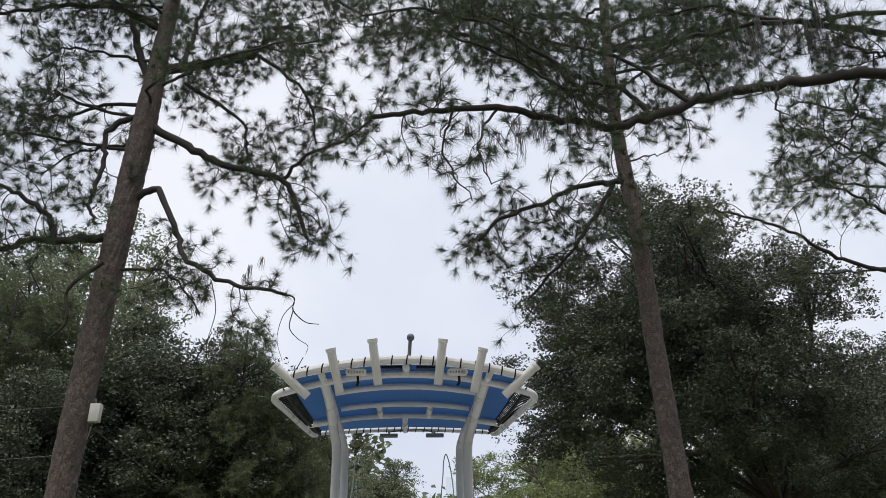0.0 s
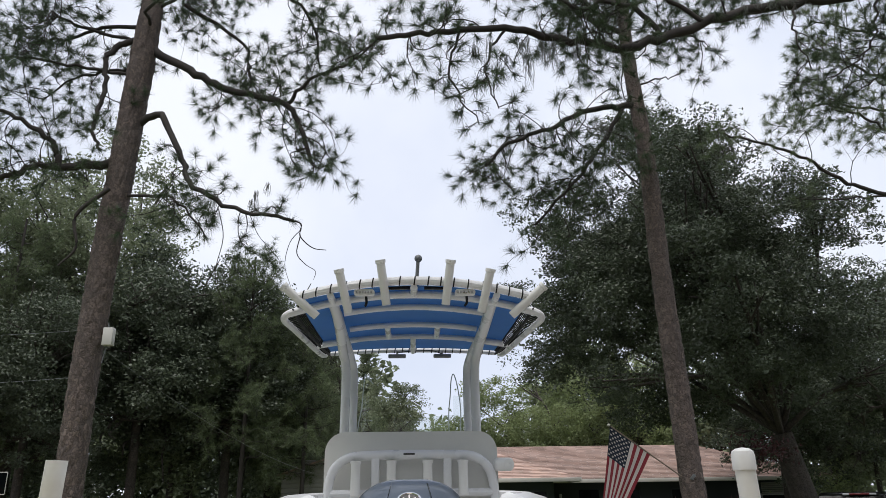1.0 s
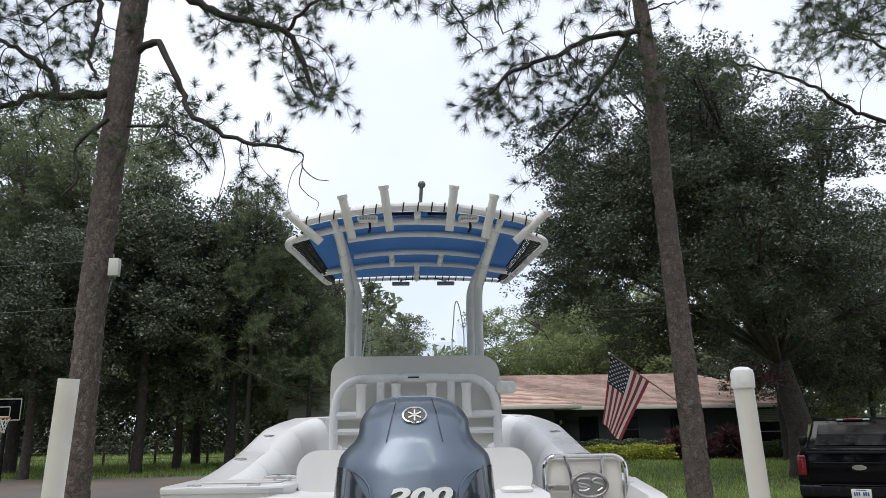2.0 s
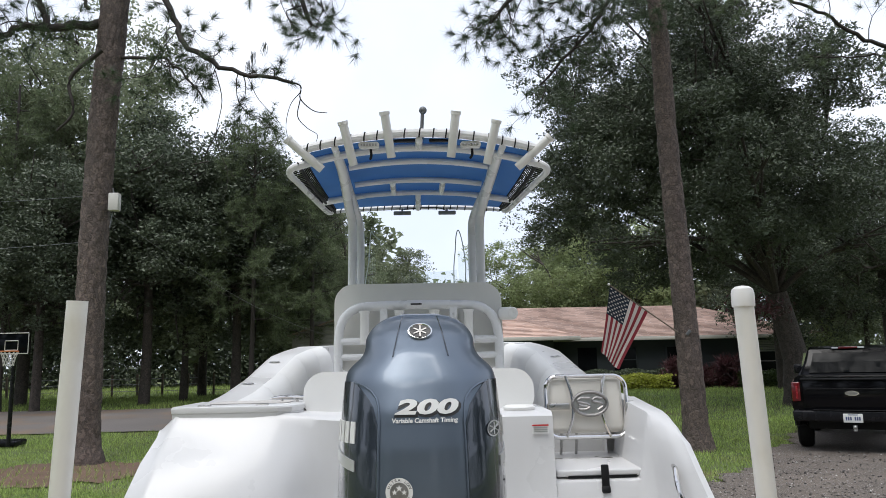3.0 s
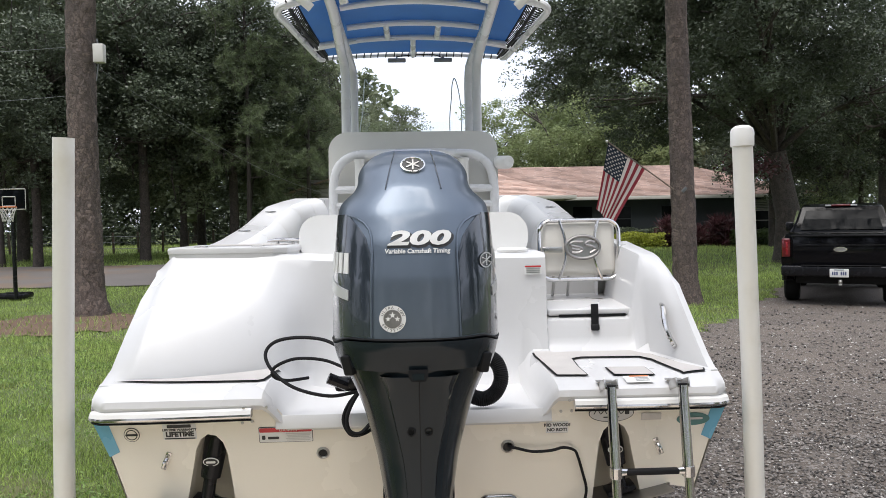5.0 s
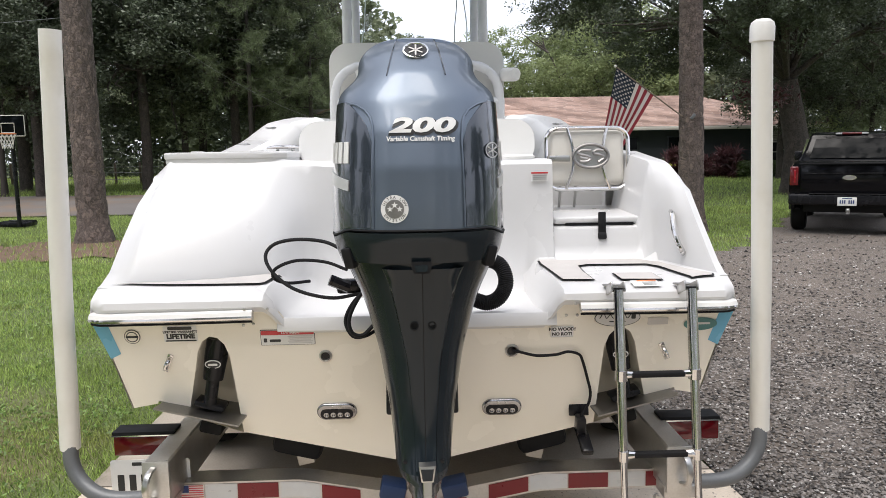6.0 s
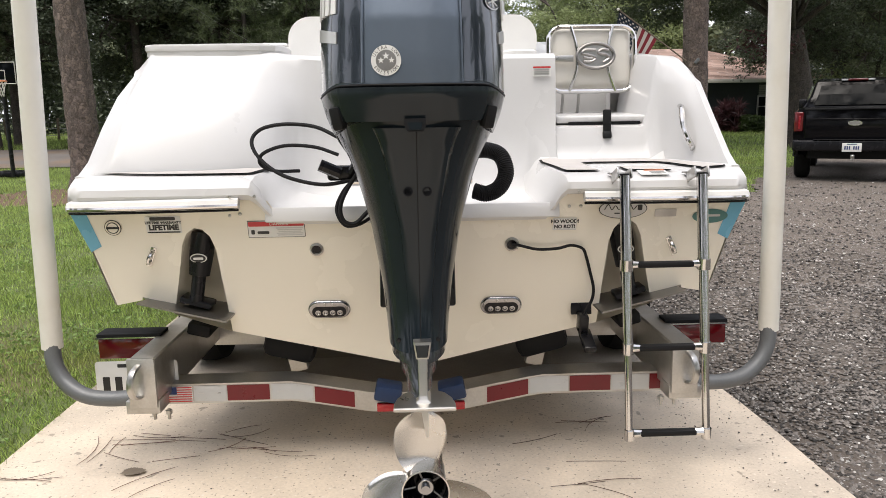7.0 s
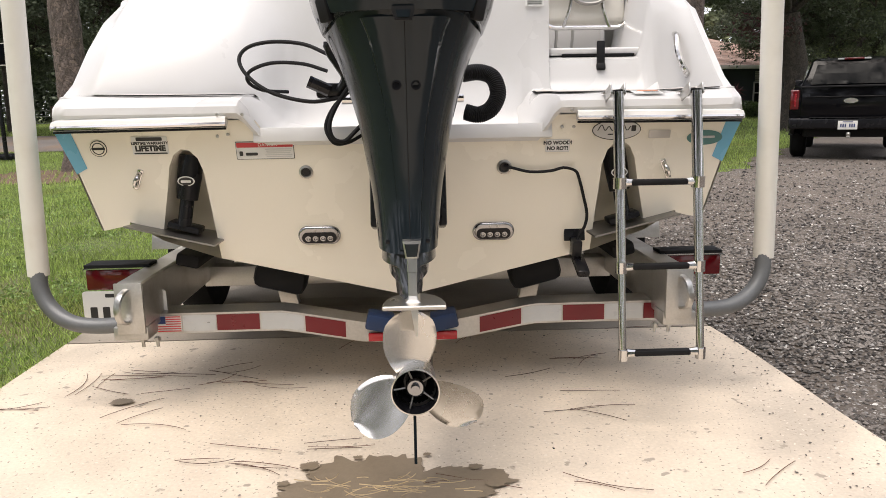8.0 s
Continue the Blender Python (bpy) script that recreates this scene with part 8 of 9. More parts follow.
# rows with negative y: unseen trees added to block bright sky behind the camera
plan = ((0, -21.5, 28.5, 1.16, 40), (0, -15.4, 32.5, 1.24, 100), (0, -26.0, 33.0, 1.1, 70), (1, -11.0, 36.0, 0.95, 250), (1, -14.6, 26.4, 0.8, 310), (1, -8.0, 30.5, 0.96, 20), (2, -4.4, 38.0, 1.0, 90), 
        (2, -10.4, 31.0, 1.05, 30), (4, -30.0, 30.0, 1.2, 140), (4, -34.0, 38.0, 1.3, 15), (2, -21.0, 24.5, 0.8, 60), (4, -17.5, 57.0, 1.15, 300), (4, -8.5, 55.0, 1.0, 120), (2, -1.6, 47.0, 0.95, 190), 
        (3, 11.0, 50.0, 1.05, 60), (3, 15.5, 48.0, 1.1, 150), (3, 2.5, 62.0, 0.8, 220), (3, -2.0, 60.0, 0.9, 310), (4, 20.0, 46.0, 0.7, 200), (4, 26.0, 42.0, 0.6, 20), (4, 24.0, 38.0, 0.55, 280), 
        (4, 31.0, 36.0, 0.6, 160), (2, 20.5, 30.0, 0.8, 75), (3, 0.3, 74.0, 0.62, 10), (3, 5.5, 76.0, 0.66, 100), (3, -5.0, 72.0, 0.95, 200), (3, 19.0, 62.0, 1.2, 40), (4, -22.0, 60.0, 1.2, 10), 
        (4, -31.0, 58.0, 1.2, 50), (4, -12.0, 62.0, 1.1, 90), (4, -5.0, 66.0, 1.0, 130), (4, -40.0, 60.0, 1.3, 20), (4, -9.0, -24.0, 1.2, 10), (4, -2.0, -30.0, 1.25, 60), (4, 6.0, -27.0, 1.15, 120), 
        (4, 14.0, -24.0, 1.2, 200), (4, -17.0, -20.0, 1.25, 250), (4, -25.0, -12.0, 1.2, 300), (4, 22.0, -18.0, 1.2, 20), (4, 28.0, -6.0, 1.2, 80), (4, -30.0, 2.0, 1.2, 140), (4, 32.0, 2.0, 1.0, 220), 
        (4, 36.0, 44.0, 0.6, 260), (4, -40.0, 44.0, 1.3, 200), (4, 15.0, 60.0, 1.1, 33), (1, 24.5, 29.0, 0.6, 77), (1, 16.6, 30.5, 0.7, 140), (1, 20.8, 34.0, 0.75, 260))
for k, x, y, s, a in plan:
    src = kinds[k]
    src.scale = (s, s, s)
    copy_thing(src, pose(x, y, ground_z(x, y), 0, 0, a))
    src.scale = (1, 1, 1)
# slim pines among the woods, in the sunlit needle tint
for x, y, h in ((-4.6, 30.0, 9.6), (-5.9, 34.0, 11.4), (-6.9, 28.6, 12.4), (-16.2, 26.8, 13.5), (-20.6, 29.0, 14.5)):
    limbs = []
    for k in range(22):
        z = h * (0.3 + 0.68 * k / 22)
        a = 2.4 * k + x
        L = 2.3 * (1.08 - z / h) + 0.5
        limbs.append(([(x, y, z), (x + L * 0.5 * math.cos(a), y + L * 0.5 * math.sin(a), z + 0.1), (x + L * math.cos(a), y + L * math.sin(a), z + 0.35)], 0.03, 18, 0.9, 0.0))
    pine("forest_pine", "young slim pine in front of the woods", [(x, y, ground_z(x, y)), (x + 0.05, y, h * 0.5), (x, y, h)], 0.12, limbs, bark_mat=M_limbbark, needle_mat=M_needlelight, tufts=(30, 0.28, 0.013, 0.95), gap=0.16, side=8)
# shrubby understorey along the edge of the woods
us = Mesh()
g = np.random.default_rng(5)
pts = []
for x0, y0, n in ((-34, 58, 130), (-25, 58, 130), (-16, 58, 130), (-8, 56, 90), (-30, 66, 80), (-18, 66, 80), (3, 56, 60), (12, 56, 60), (22, 52, 60)):
    for _ in range(n):
        c = np.array([x0 + g.uniform(-5, 5), y0 + g.uniform(-2.5, 2.5), g.uniform(0.4, 8.5 if x0 < 0 else 4.2)])
        pts.append(c + g.normal(0, 0.8, (70, 3)))
us.leaves(np.concatenate(pts), 0.34)
tagged(us.make("understorey", M_leaf), "tangled shrubs below the trees", "undergrowth", kind="stuff")
# distant tree belt closing the horizon all round
far_w = Mesh()
pts = []
for k in range(1500):
    a = g.uniform(0, 2 * math.pi)
    R = g.uniform(95, 130)
    c = np.array([R * math.sin(a), R * math.cos(a) + 5, g.uniform(0.3, 13.2)])
    pts.append(c + g.normal(0, 1.5, (46, 3)) * np.array([1.4, 1.4, 1.0]))
far_w.leaves(np.concatenate(pts), 1.0)
tagged(far_w.make("far_woods", M_leafmid), "belt of distant green woods", "woods", kind="stuff")


# ---- the house ----
house = thing("house", "low brick-red roofed ranch house with dark walls and white eaves", "house", at=(7.0, 36.0, 0.36))
HZ, EAVE, RIDGE = 0.34, 2.88, 4.75
HX0, HX1, HY0, HY1 = 0.0, 20.6, 33.6, 43.6
bm = bmesh.new()
box(bm, ((HX0 + HX1) / 2, (HY0 + HY1) / 2, (HZ + EAVE) / 2), (HX1 - HX0 - 1.0, HY1 - HY0 - 1.0, EAVE - HZ), None, 0.02)
part("wall", bm, M_housewall, house, "dark painted house wall")


def shingle_slope(a, b, c, d, name):
    """A roof slope a-b along the eave, d-c along the ridge, in courses of separate shingles."""
    a, b, c, d = (Vector(p) for p in (a, b, c, d))
    n_ = (b - a).cross(d - a).normalized()
    if n_.z < 0:
        n_ = -n_
    courses = max(6, int((d - a).length / 0.19))
    V, F = [], []
    for i in range(courses):
        t0, t1 = i / courses, (i + 1.15) / courses
        t1 = min(1, t1)
        l0, r0, l1, r1 = a.lerp(d, t0), b.lerp(c, t0), a.lerp(d, t1), b.lerp(c, t1)
        tabs = max(1, int((r0 - l0).length / 0.42))
        off = 0.5 * (i % 2) / tabs
        for k in range(tabs + 1):
            u0, u1 = max(0, min(1, k / tabs - off)), max(0, min(1, (k + 1) / tabs - off))
            if u1 - u0 < 1e-4:
                continue
            lift = n_ * (0.022 + 0.006 * ((k * 7 + i * 3) % 5) / 5)
            q = [l0.lerp(r0, u0) + lift, l0.lerp(r0, u1 - 0.02 / max(1, tabs)) + lift, l1.lerp(r1, u1 - 0.02 / max(1, tabs)) + n_ * 0.004, l1.lerp(r1, u0) + n_ * 0.004]
            base = len(V)
            V += [tuple(p) for p in q] + [tuple(q[0] - lift), tuple(q[1] - lift)]
            F += [(base, base + 1, base + 2, base + 3), (base, base + 4, base + 5, base + 1)]
    return tagged(rawpart(name, V, F, M_roof, house, "weathered brown-red shingles", world=True), kind="stuff")


def deck_face(pts, name, material):
    bm = bmesh.new()
    bm.faces.new([bm.verts.new(p) for p in pts])
    ext = bmesh.ops.extrude_face_region(bm, geom=bm.faces[:])
    bmesh.ops.translate(bm, vec=(0, 0, -0.12), verts=[v for v in ext["geom"] if isinstance(v, bmesh.types.BMVert)])
    return part(name, bm, material, house, smooth=False)


ym = (HY0 + HY1) / 2
A, B, C_, D = (HX0, HY0, EAVE), (HX1, HY0, EAVE), (HX1 - 5.0, ym, RIDGE), (HX0, ym, RIDGE)
deck_face([A, B, C_, D], "roof_deck", M_trim)
deck_face([(HX0, HY1, EAVE), (HX1, HY1, EAVE), C_, D], "roof_deck", M_trim)
deck_face([B, (HX1, HY1, EAVE), C_], "roof_deck", M_trim)
shingle_slope(A, B, C_, D, "roof_shingles")
shingle_slope((HX0, HY1, EAVE), (HX1, HY1, EAVE), C_, D, "roof_shingles")
shingle_slope(B, (HX1, HY1, EAVE), C_, C_, "roof_shingles")
# front wing with its own slope and eave
W0, W1, WY = 0.6, 7.55, 31.0
A, B, C_, D = (W0, WY, EAVE - 0.02), (W1, WY, EAVE - 0.02), (W1 - 4.4, WY + 4.6, RIDGE - 0.15), (W0, WY + 4.6, RIDGE - 0.15)
deck_face([A, B, C_, D], "roof_deck", M_trim)
shingle_slope(A, B, C_, D, "roof_shingles")
shingle_slope(B, (W1, WY + 4.6, EAVE + 0.02), C_, C_, "roof_shingles")
deck_face([B, (W1, WY + 4.6, EAVE + 0.02), C_], "roof_deck", M_trim)
bm = bmesh.new()
box(bm, ((W0 + W1) / 2 - 0.4, WY + 2.4, (HZ + EAVE) / 2 - 0.05), (W1 - W0 - 1.4, 3.6, EAVE - HZ - 0.1), None, 0.02)
part("wall", bm, M_housewall, house, "dark wing wall")
for a, b in (((HX0, HY0 - 0.03), (HX1 + 0.03, HY0 - 0.03)), ((HX1 + 0.03, HY0), (HX1 + 0.03, HY1)), ((W0, WY - 0.03), (W1 + 0.03, WY - 0.03)), ((W1 + 0.03, WY), (W1 + 0.03, HY0))):
    bm = bmesh.new()
    c = ((a[0] + b[0]) / 2, (a[1] + b[1]) / 2, EAVE - 0.09)
    box(bm, c, (abs(a[0] - b[0]) + 0.04, abs(a[1] - b[1]) + 0.04, 0.17), None, 0.01)
    part("fascia", bm, M_trim, house, "white eave board")


def house_window(x, y, z, w, h, frame_mat=None):
    bm = bmesh.new()
    box(bm, (x, y - 0.02, z), (w + 0.14, 0.06, h + 0.14), None, 0.01)
    f = part("window", bm, frame_mat or M_siding, house, "dark house window")
    for dz in (-h / 4 - 0.01, h / 4 + 0.01):
        bm = bmesh.new()
        box(bm, (x, y - 0.052, z + dz), (w, 0.012, h / 2 - 0.03))
        part("pane", bm, M_darkglass, f)


for x in (10.5, 13.2):
    house_window(x, HY0 + 0.48, 1.75, 1.1, 1.2, M_housewall)
for k in range(6):
    bm = bmesh.new()
    box(bm, (17.7, HY0 + 0.47, 2.15 + 0.085 * k), (1.2, 0.03, 0.06), pose(0, 0, 0, 25))
    part("shutter_slat", bm, M_siding, house)
house_window(17.7, HY0 + 0.48, 1.55, 1.2, 0.95)
bm = bmesh.new()
box(bm, (8.6, HY0 + 0.47, 1.36), (0.95, 0.07, 2.05), None, 0.01)
dr = part("front_door", bm, M_darkglass, house, "dark front door under the eave")
for x in (3.2, 5.6):
    house_window(x, WY + 0.62, 1.7, 1.0, 1.2, M_housewall)
# porch lamps
for x in (7.2, 9.6):
    bm = bmesh.new()
    box(bm, (x, HY0 + 0.40, 2.12), (0.12, 0.12, 0.2), None, 0.02)
    part("porch_lamp", bm, M_trim, house, "small pale porch lantern")

# grey shed behind, seen left of the boat's console
shed = thing("shed", "small shed with pale grey lap siding", "shed", at=(-3.2, 34.0, 0.36))
for k in range(17):
    bm = bmesh.new()
    w = 5.0 if k < 14 else 5.0 - 0.55 * (k - 13)
    box(bm, (-3.2, 31.6, 0.5 + 0.2 * k), (w, 0.05, 0.19), pose(0, 0, 0, 5), 0.004)
    part("siding_board", bm, M_siding, shed)
bm = bmesh.new()
box(bm, (-3.2, 33.0, 1.7), (4.9, 2.6, 2.7), None, 0.01)
part("shed_wall", bm, M_siding, shed)
bm = bmesh.new()
for sgn in (-1, 1):
    plate(bm, [(-2.8 if sgn < 0 else 0, -1.7), (0 if sgn < 0 else 2.8, -1.7), (0 if sgn < 0 else 2.8, 1.7), (-2.8 if sgn < 0 else 0, 1.7)], 0.06, Matrix.Translation((-3.2, 33.0, 3.98)) @ pose(0, 0, 0, 0, sgn * 18))
part("shed_roof", bm, M_roof, shed)

# planting in front of the house
def hedge(name, label, x0, x1, y, z0, h, d, material, n, leaf=0.11):
    m = Mesh()
    g_ = np.random.default_rng(int(abs(x0 * 10)) + 3)
    P = np.stack([g_.uniform(x0, x1, n), y + g_.normal(0, d / 2.4, n), z0 + h * g_.random(n) ** 0.6], axis=1)
    P[:, 2] += 0.06 * np.sin(P[:, 0] * 3.7)
    m.leaves(P, leaf)
    ob = m.make(name, material)
    return tagged(ob, label, "hedge")


hedge("hedge", "clipped yellow-green hedge in front of the house", 7.6, 12.0, 32.2, 0.30, 0.75, 0.9, M_hedge, 8000)
hedge("hedge", "clipped green hedge in front of the house", 15.2, 19.2, 32.2, 0.30, 0.8, 0.9, M_hedgedark, 7000)
hedge("hedge", "low dark shrubs against the house wall", 7.6, 15.0, 33.3, 0.32, 0.95, 0.5, M_leaf, 7000)
for x, s in ((12.6, 1.0), (15.0, 1.05), (13.6, 0.7)):
    m = Mesh()
    g_ = np.random.default_rng(int(x * 10))
    C = np.stack([x + g_.normal(0, 0.28, 120), 32.5 + g_.normal(0, 0.25, 120), 0.45 + 1.2 * s * g_.random(120)], axis=1)
    m.needles(C, np.tile(np.array([0, 0, 1.0]), (120, 1)), 14, 0.5, 0.07, 0.9)
    tagged(m.make("ti_plant", M_cordy), "dark red spiky-leaved shrub", "shrub")
m = Mesh()
g_ = np.random.default_rng(77)
m.leaves(np.array([18.6, 30.5, 1.7]) + g_.normal(0, 0.55, (2600, 3)) * np.array([1, 1, 1.3]), 0.13)
w_ = Mesh()
w_.tube([(18.6, 30.5, 0.2), (18.62, 30.5, 1.2), (18.6, 30.5, 2.4)], 0.05, 0.02, 6)
sh = w_.make("sapling", M_oakbark)
tagged(sh, "small pale green sapling near the house corner", "sapling")
m.make("crown", M_leaflight, sh)

# ---- flag on the pine trunk ----
flag = thing("flag", "faded striped flag with starred canton hanging from a pole", "flag", at=(5.35, 11.9, 2.2))
bm = bmesh.new()
FP0, FP1 = Vector((5.18, 11.6, 2.26)), Vector((4.03, 12.25, 3.30))
tube(bm, [FP0, FP1], 0.014, 8)
part("pole", bm, M_fence, flag, "slanted wooden flag pole")
bm = bmesh.new()
bmesh.ops.create_uvsphere(bm, u_segments=10, v_segments=6, radius=0.03, matrix=Matrix.Translation(FP1))
part("finial", bm, M_trim, flag)
bm = bmesh.new()
box(bm, (5.36, 11.55, 2.25), (0.06, 0.1, 0.12), pose(0, 0, 0, 0, 40), 0.01)
part("pole_bracket", bm, M_galv, flag)


def cloth(u, v, out=0.0):
    """u from the pole outwards along the stripes, v across them, along the pole from its tip; the cloth hangs in folds."""
    p = FP1.lerp(FP0, 0.02 + 0.56 * v)
    d = Vector((-0.28 - 0.22 * v, 0.0, -1.0)).normalized()
    L = 1.27 * u
    fold = 0.055 * u * math.sin(7.5 * v + 2.2 * u) + 0.03 * u * math.sin(15 * v + 1.0)
    side = 0.07 * math.sin(2.4 * u + 3 * v) * u
    return p + d * L + Vector((0.15 * u * (0.5 - v) + side * 0.4, fold - out, -0.14 * u * (1 - v)))


def cloth_piece(name, u0, u1, v0, v1, material, out=0.0, nu=16, nv=2):
    bm = bmesh.new()
    g_ = [[bm.verts.new(cloth(u0 + (u1 - u0) * i / nu, v0 + (v1 - v0) * j / nv, out)) for j in range(nv + 1)] for i in range(nu + 1)]
    for i in range(nu):
        for j in range(nv):
            bm.faces.new((g_[i][j], g_[i + 1][j], g_[i + 1][j + 1], g_[i][j + 1]))
    return part(name, bm, material, flag)


for k in range(13):
    cloth_piece("stripe", 0.42 if k < 7 else 0.0, 1.0, k / 13, (k + 1) / 13, M_flagred if k % 2 == 0 else M_flagwhite)
can = cloth_piece("canton", 0.0, 0.42, 0.0, 7 / 13, M_flagblue, 0.0, 8, 8)
bm = bmesh.new()
for r in range(9):
    for c in range(6 if r % 2 == 0 else 5):
        u, v = 0.42 * (0.09 + 0.165 * c + (0.08 if r % 2 else 0)), 7 / 13 * (0.08 + 0.105 * r)
        vs = []
        for k in range(10):
            q = 0.017 if k % 2 == 0 else 0.007
            vs.append(bm.verts.new(cloth(u + q * math.cos(math.pi * k / 5), v + 2.2 * q * math.sin(math.pi * k / 5), 0.006)))
        bm.faces.new(vs)
tagged(part("stars", bm, M_flagwhite, flag, smooth=False), kind="stuff")

# ---- pickup truck ----
truck = thing("pickup_truck", "black pickup truck parked on the gravel, seen from behind", "pickup truck", at=(7.9, 10.5, 0.0))
TRX, TRY, TRZ = 7.9, 10.50, 0.0
TW = 1.0


def tbox(name, x, y, z, s, material, parent=None, bevel=0.02, m=None, label="", seg=3):
    bm = bmesh.new()
    box(bm, (TRX + x, TRY + y, TRZ + z), s, m, bevel, seg)
    return part(name, bm, material, parent or truck, label)


# bed and body sides as lofted sections
bm = bmesh.new()
rr = []
for y, zt in ((0.05, 1.31), (0.12, 1.34), (1.7, 1.36), (3.4, 1.37), (4.9, 1.28), (5.45, 1.12), (5.55, 0.9)):
    wv = TW * (1.0 if y < 4.8 else 0.96)
    rr.append([(TRX + x * wv, TRY + y, TRZ + z) for x, z in ((-0.96, 0.62), (-1.0, 0.82), (-1.005, 1.02), (-0.965, zt - 0.05), (-0.93, zt), (0.93, zt), (0.965, zt - 0.05), (1.005, 1.02), (1.0, 0.82), (0.96, 0.62))])
loft(bm, rr)
part("body", bm, M_truck, truck, "glossy black truck body", auto=40)
tg = tbox("tailgate", 0, 0.03, 1.03, (1.62, 0.06, 0.60), M_truck, bevel=0.02, label="black tailgate")
tbox("tailgate_lip", 0, 0.02, 1.315, (1.66, 0.09, 0.035), M_black, tg, 0.01)
tbox("tailgate_step", 0, -0.005, 1.13, (1.50, 0.02, 0.03), M_truck, tg, 0.006)
bm = bmesh.new()
plate(bm, oval(0.115, 0.046), 0.012, Matrix.Translation((TRX - 0.0, TRY - 0.012, TRZ + 1.06)) @ pose(0, 0, 0, 90))
em2 = part("tailgate_emblem", bm, M_chrome, tg, "oval chrome tailgate emblem")
bm = bmesh.new()
plate(bm, oval(0.10, 0.036), 0.004, Matrix.Translation((TRX - 0.0, TRY - 0.024, TRZ + 1.06)) @ pose(0, 0, 0, 90))
part("emblem_face", bm, M_satin, em2)
for sgn in (-1, 1):
    tl = tbox("tail_lamp", sgn * 0.915, 0.02, 1.09, (0.15, 0.12, 0.36), M_lens, bevel=0.025, label="red tail lamp")
    tbox("reverse_lens", sgn * 0.90, -0.045, 1.08, (0.035, 0.012, 0.24), M_red, tl, 0.004)
bp = tbox("rear_bumper", 0, -0.06, 0.66, (1.98, 0.20, 0.20), M_blackgloss, bevel=0.035, label="black rear bumper")
tbox("bumper_step", 0, -0.10, 0.765, (1.3, 0.15, 0.012), M_black, bp, 0.004)
np_ = tbox("number_plate", -0.02, -0.172, 0.63, (0.31, 0.012, 0.155), M_stickw, bp, 0.006, label="white number plate with dark characters")
for k in range(7):
    if k != 3:
        tbox("character_bar", -0.125 + 0.035 * k, -0.181, 0.625, (0.022, 0.004, 0.062), M_navy, np_, 0)
tbox("text_bar", -0.02, -0.181, 0.69, (0.16, 0.004, 0.014), M_navy, np_, 0)
bm = bmesh.new()
box(bm, (TRX, TRY - 0.08, TRZ + 0.46), (0.07, 0.2, 0.07), None, 0.01)
box(bm, (TRX, TRY - 0.2, TRZ + 0.42), (0.06, 0.12, 0.03), None, 0.01)
bmesh.ops.create_uvsphere(bm, u_segments=14, v_segments=8, radius=0.035, matrix=Matrix.Translation((TRX, TRY - 0.23, TRZ + 0.475)))
part("tow_hitch", bm, M_satin, truck, "steel tow ball and hitch")
tbox("underbody", 0, 2.6, 0.52, (1.5, 5.0, 0.22), M_black, bevel=0.03)
# cab: pillars, roof and glass
bm = bmesh.new()
rr = []
for y, zt, wv in ((1.95, 1.36, 0.95), (2.12, 1.60, 0.88), (2.28, 1.88, 0.79), (2.5, 1.945, 0.755), (3.2, 1.955, 0.75), (3.7, 1.92, 0.745), (4.3, 1.55, 0.82), (4.6, 1.34, 0.88)):
    rr.append([(TRX + x * wv, TRY + y, TRZ + z) for x, z in ((-1.08, 1.2), (-1.02, 1.36 + (zt - 1.36) * 0.5), (-0.97, zt - 0.02), (-0.9, zt), (0.9, zt), (0.97, zt - 0.02), (1.02, 1.36 + (zt - 1.36) * 0.5), (1.08, 1.2))])
loft(bm, rr)
cab = part("cab", bm, M_truck, truck, "black crew cab", auto=40)
bm = bmesh.new()
gl = [(-0.76, 1.40, 1.955), (0.76, 1.40, 1.955), (0.70, 1.62, 2.10), (0.66, 1.80, 2.205), (-0.66, 1.80, 2.205), (-0.70, 1.62, 2.10)]
bm.faces.new([bm.verts.new((TRX + x, TRY + y - 0.012, TRZ + z)) for x, z, y in gl])
ext = bmesh.ops.extrude_face_region(bm, geom=bm.faces[:])
bmesh.ops.translate(bm, vec=(0, -0.008, 0), verts=[v for v in ext["geom"] if isinstance(v, bmesh.types.BMVert)])
part("rear_window", bm, M_darkglass, cab, "dark rear window", smooth=False)
hb_ = tbox("high_brake_lamp", 0, 2.27, 1.905, (0.36, 0.06, 0.045), M_lens, cab, 0.012, label="red high brake lamp")
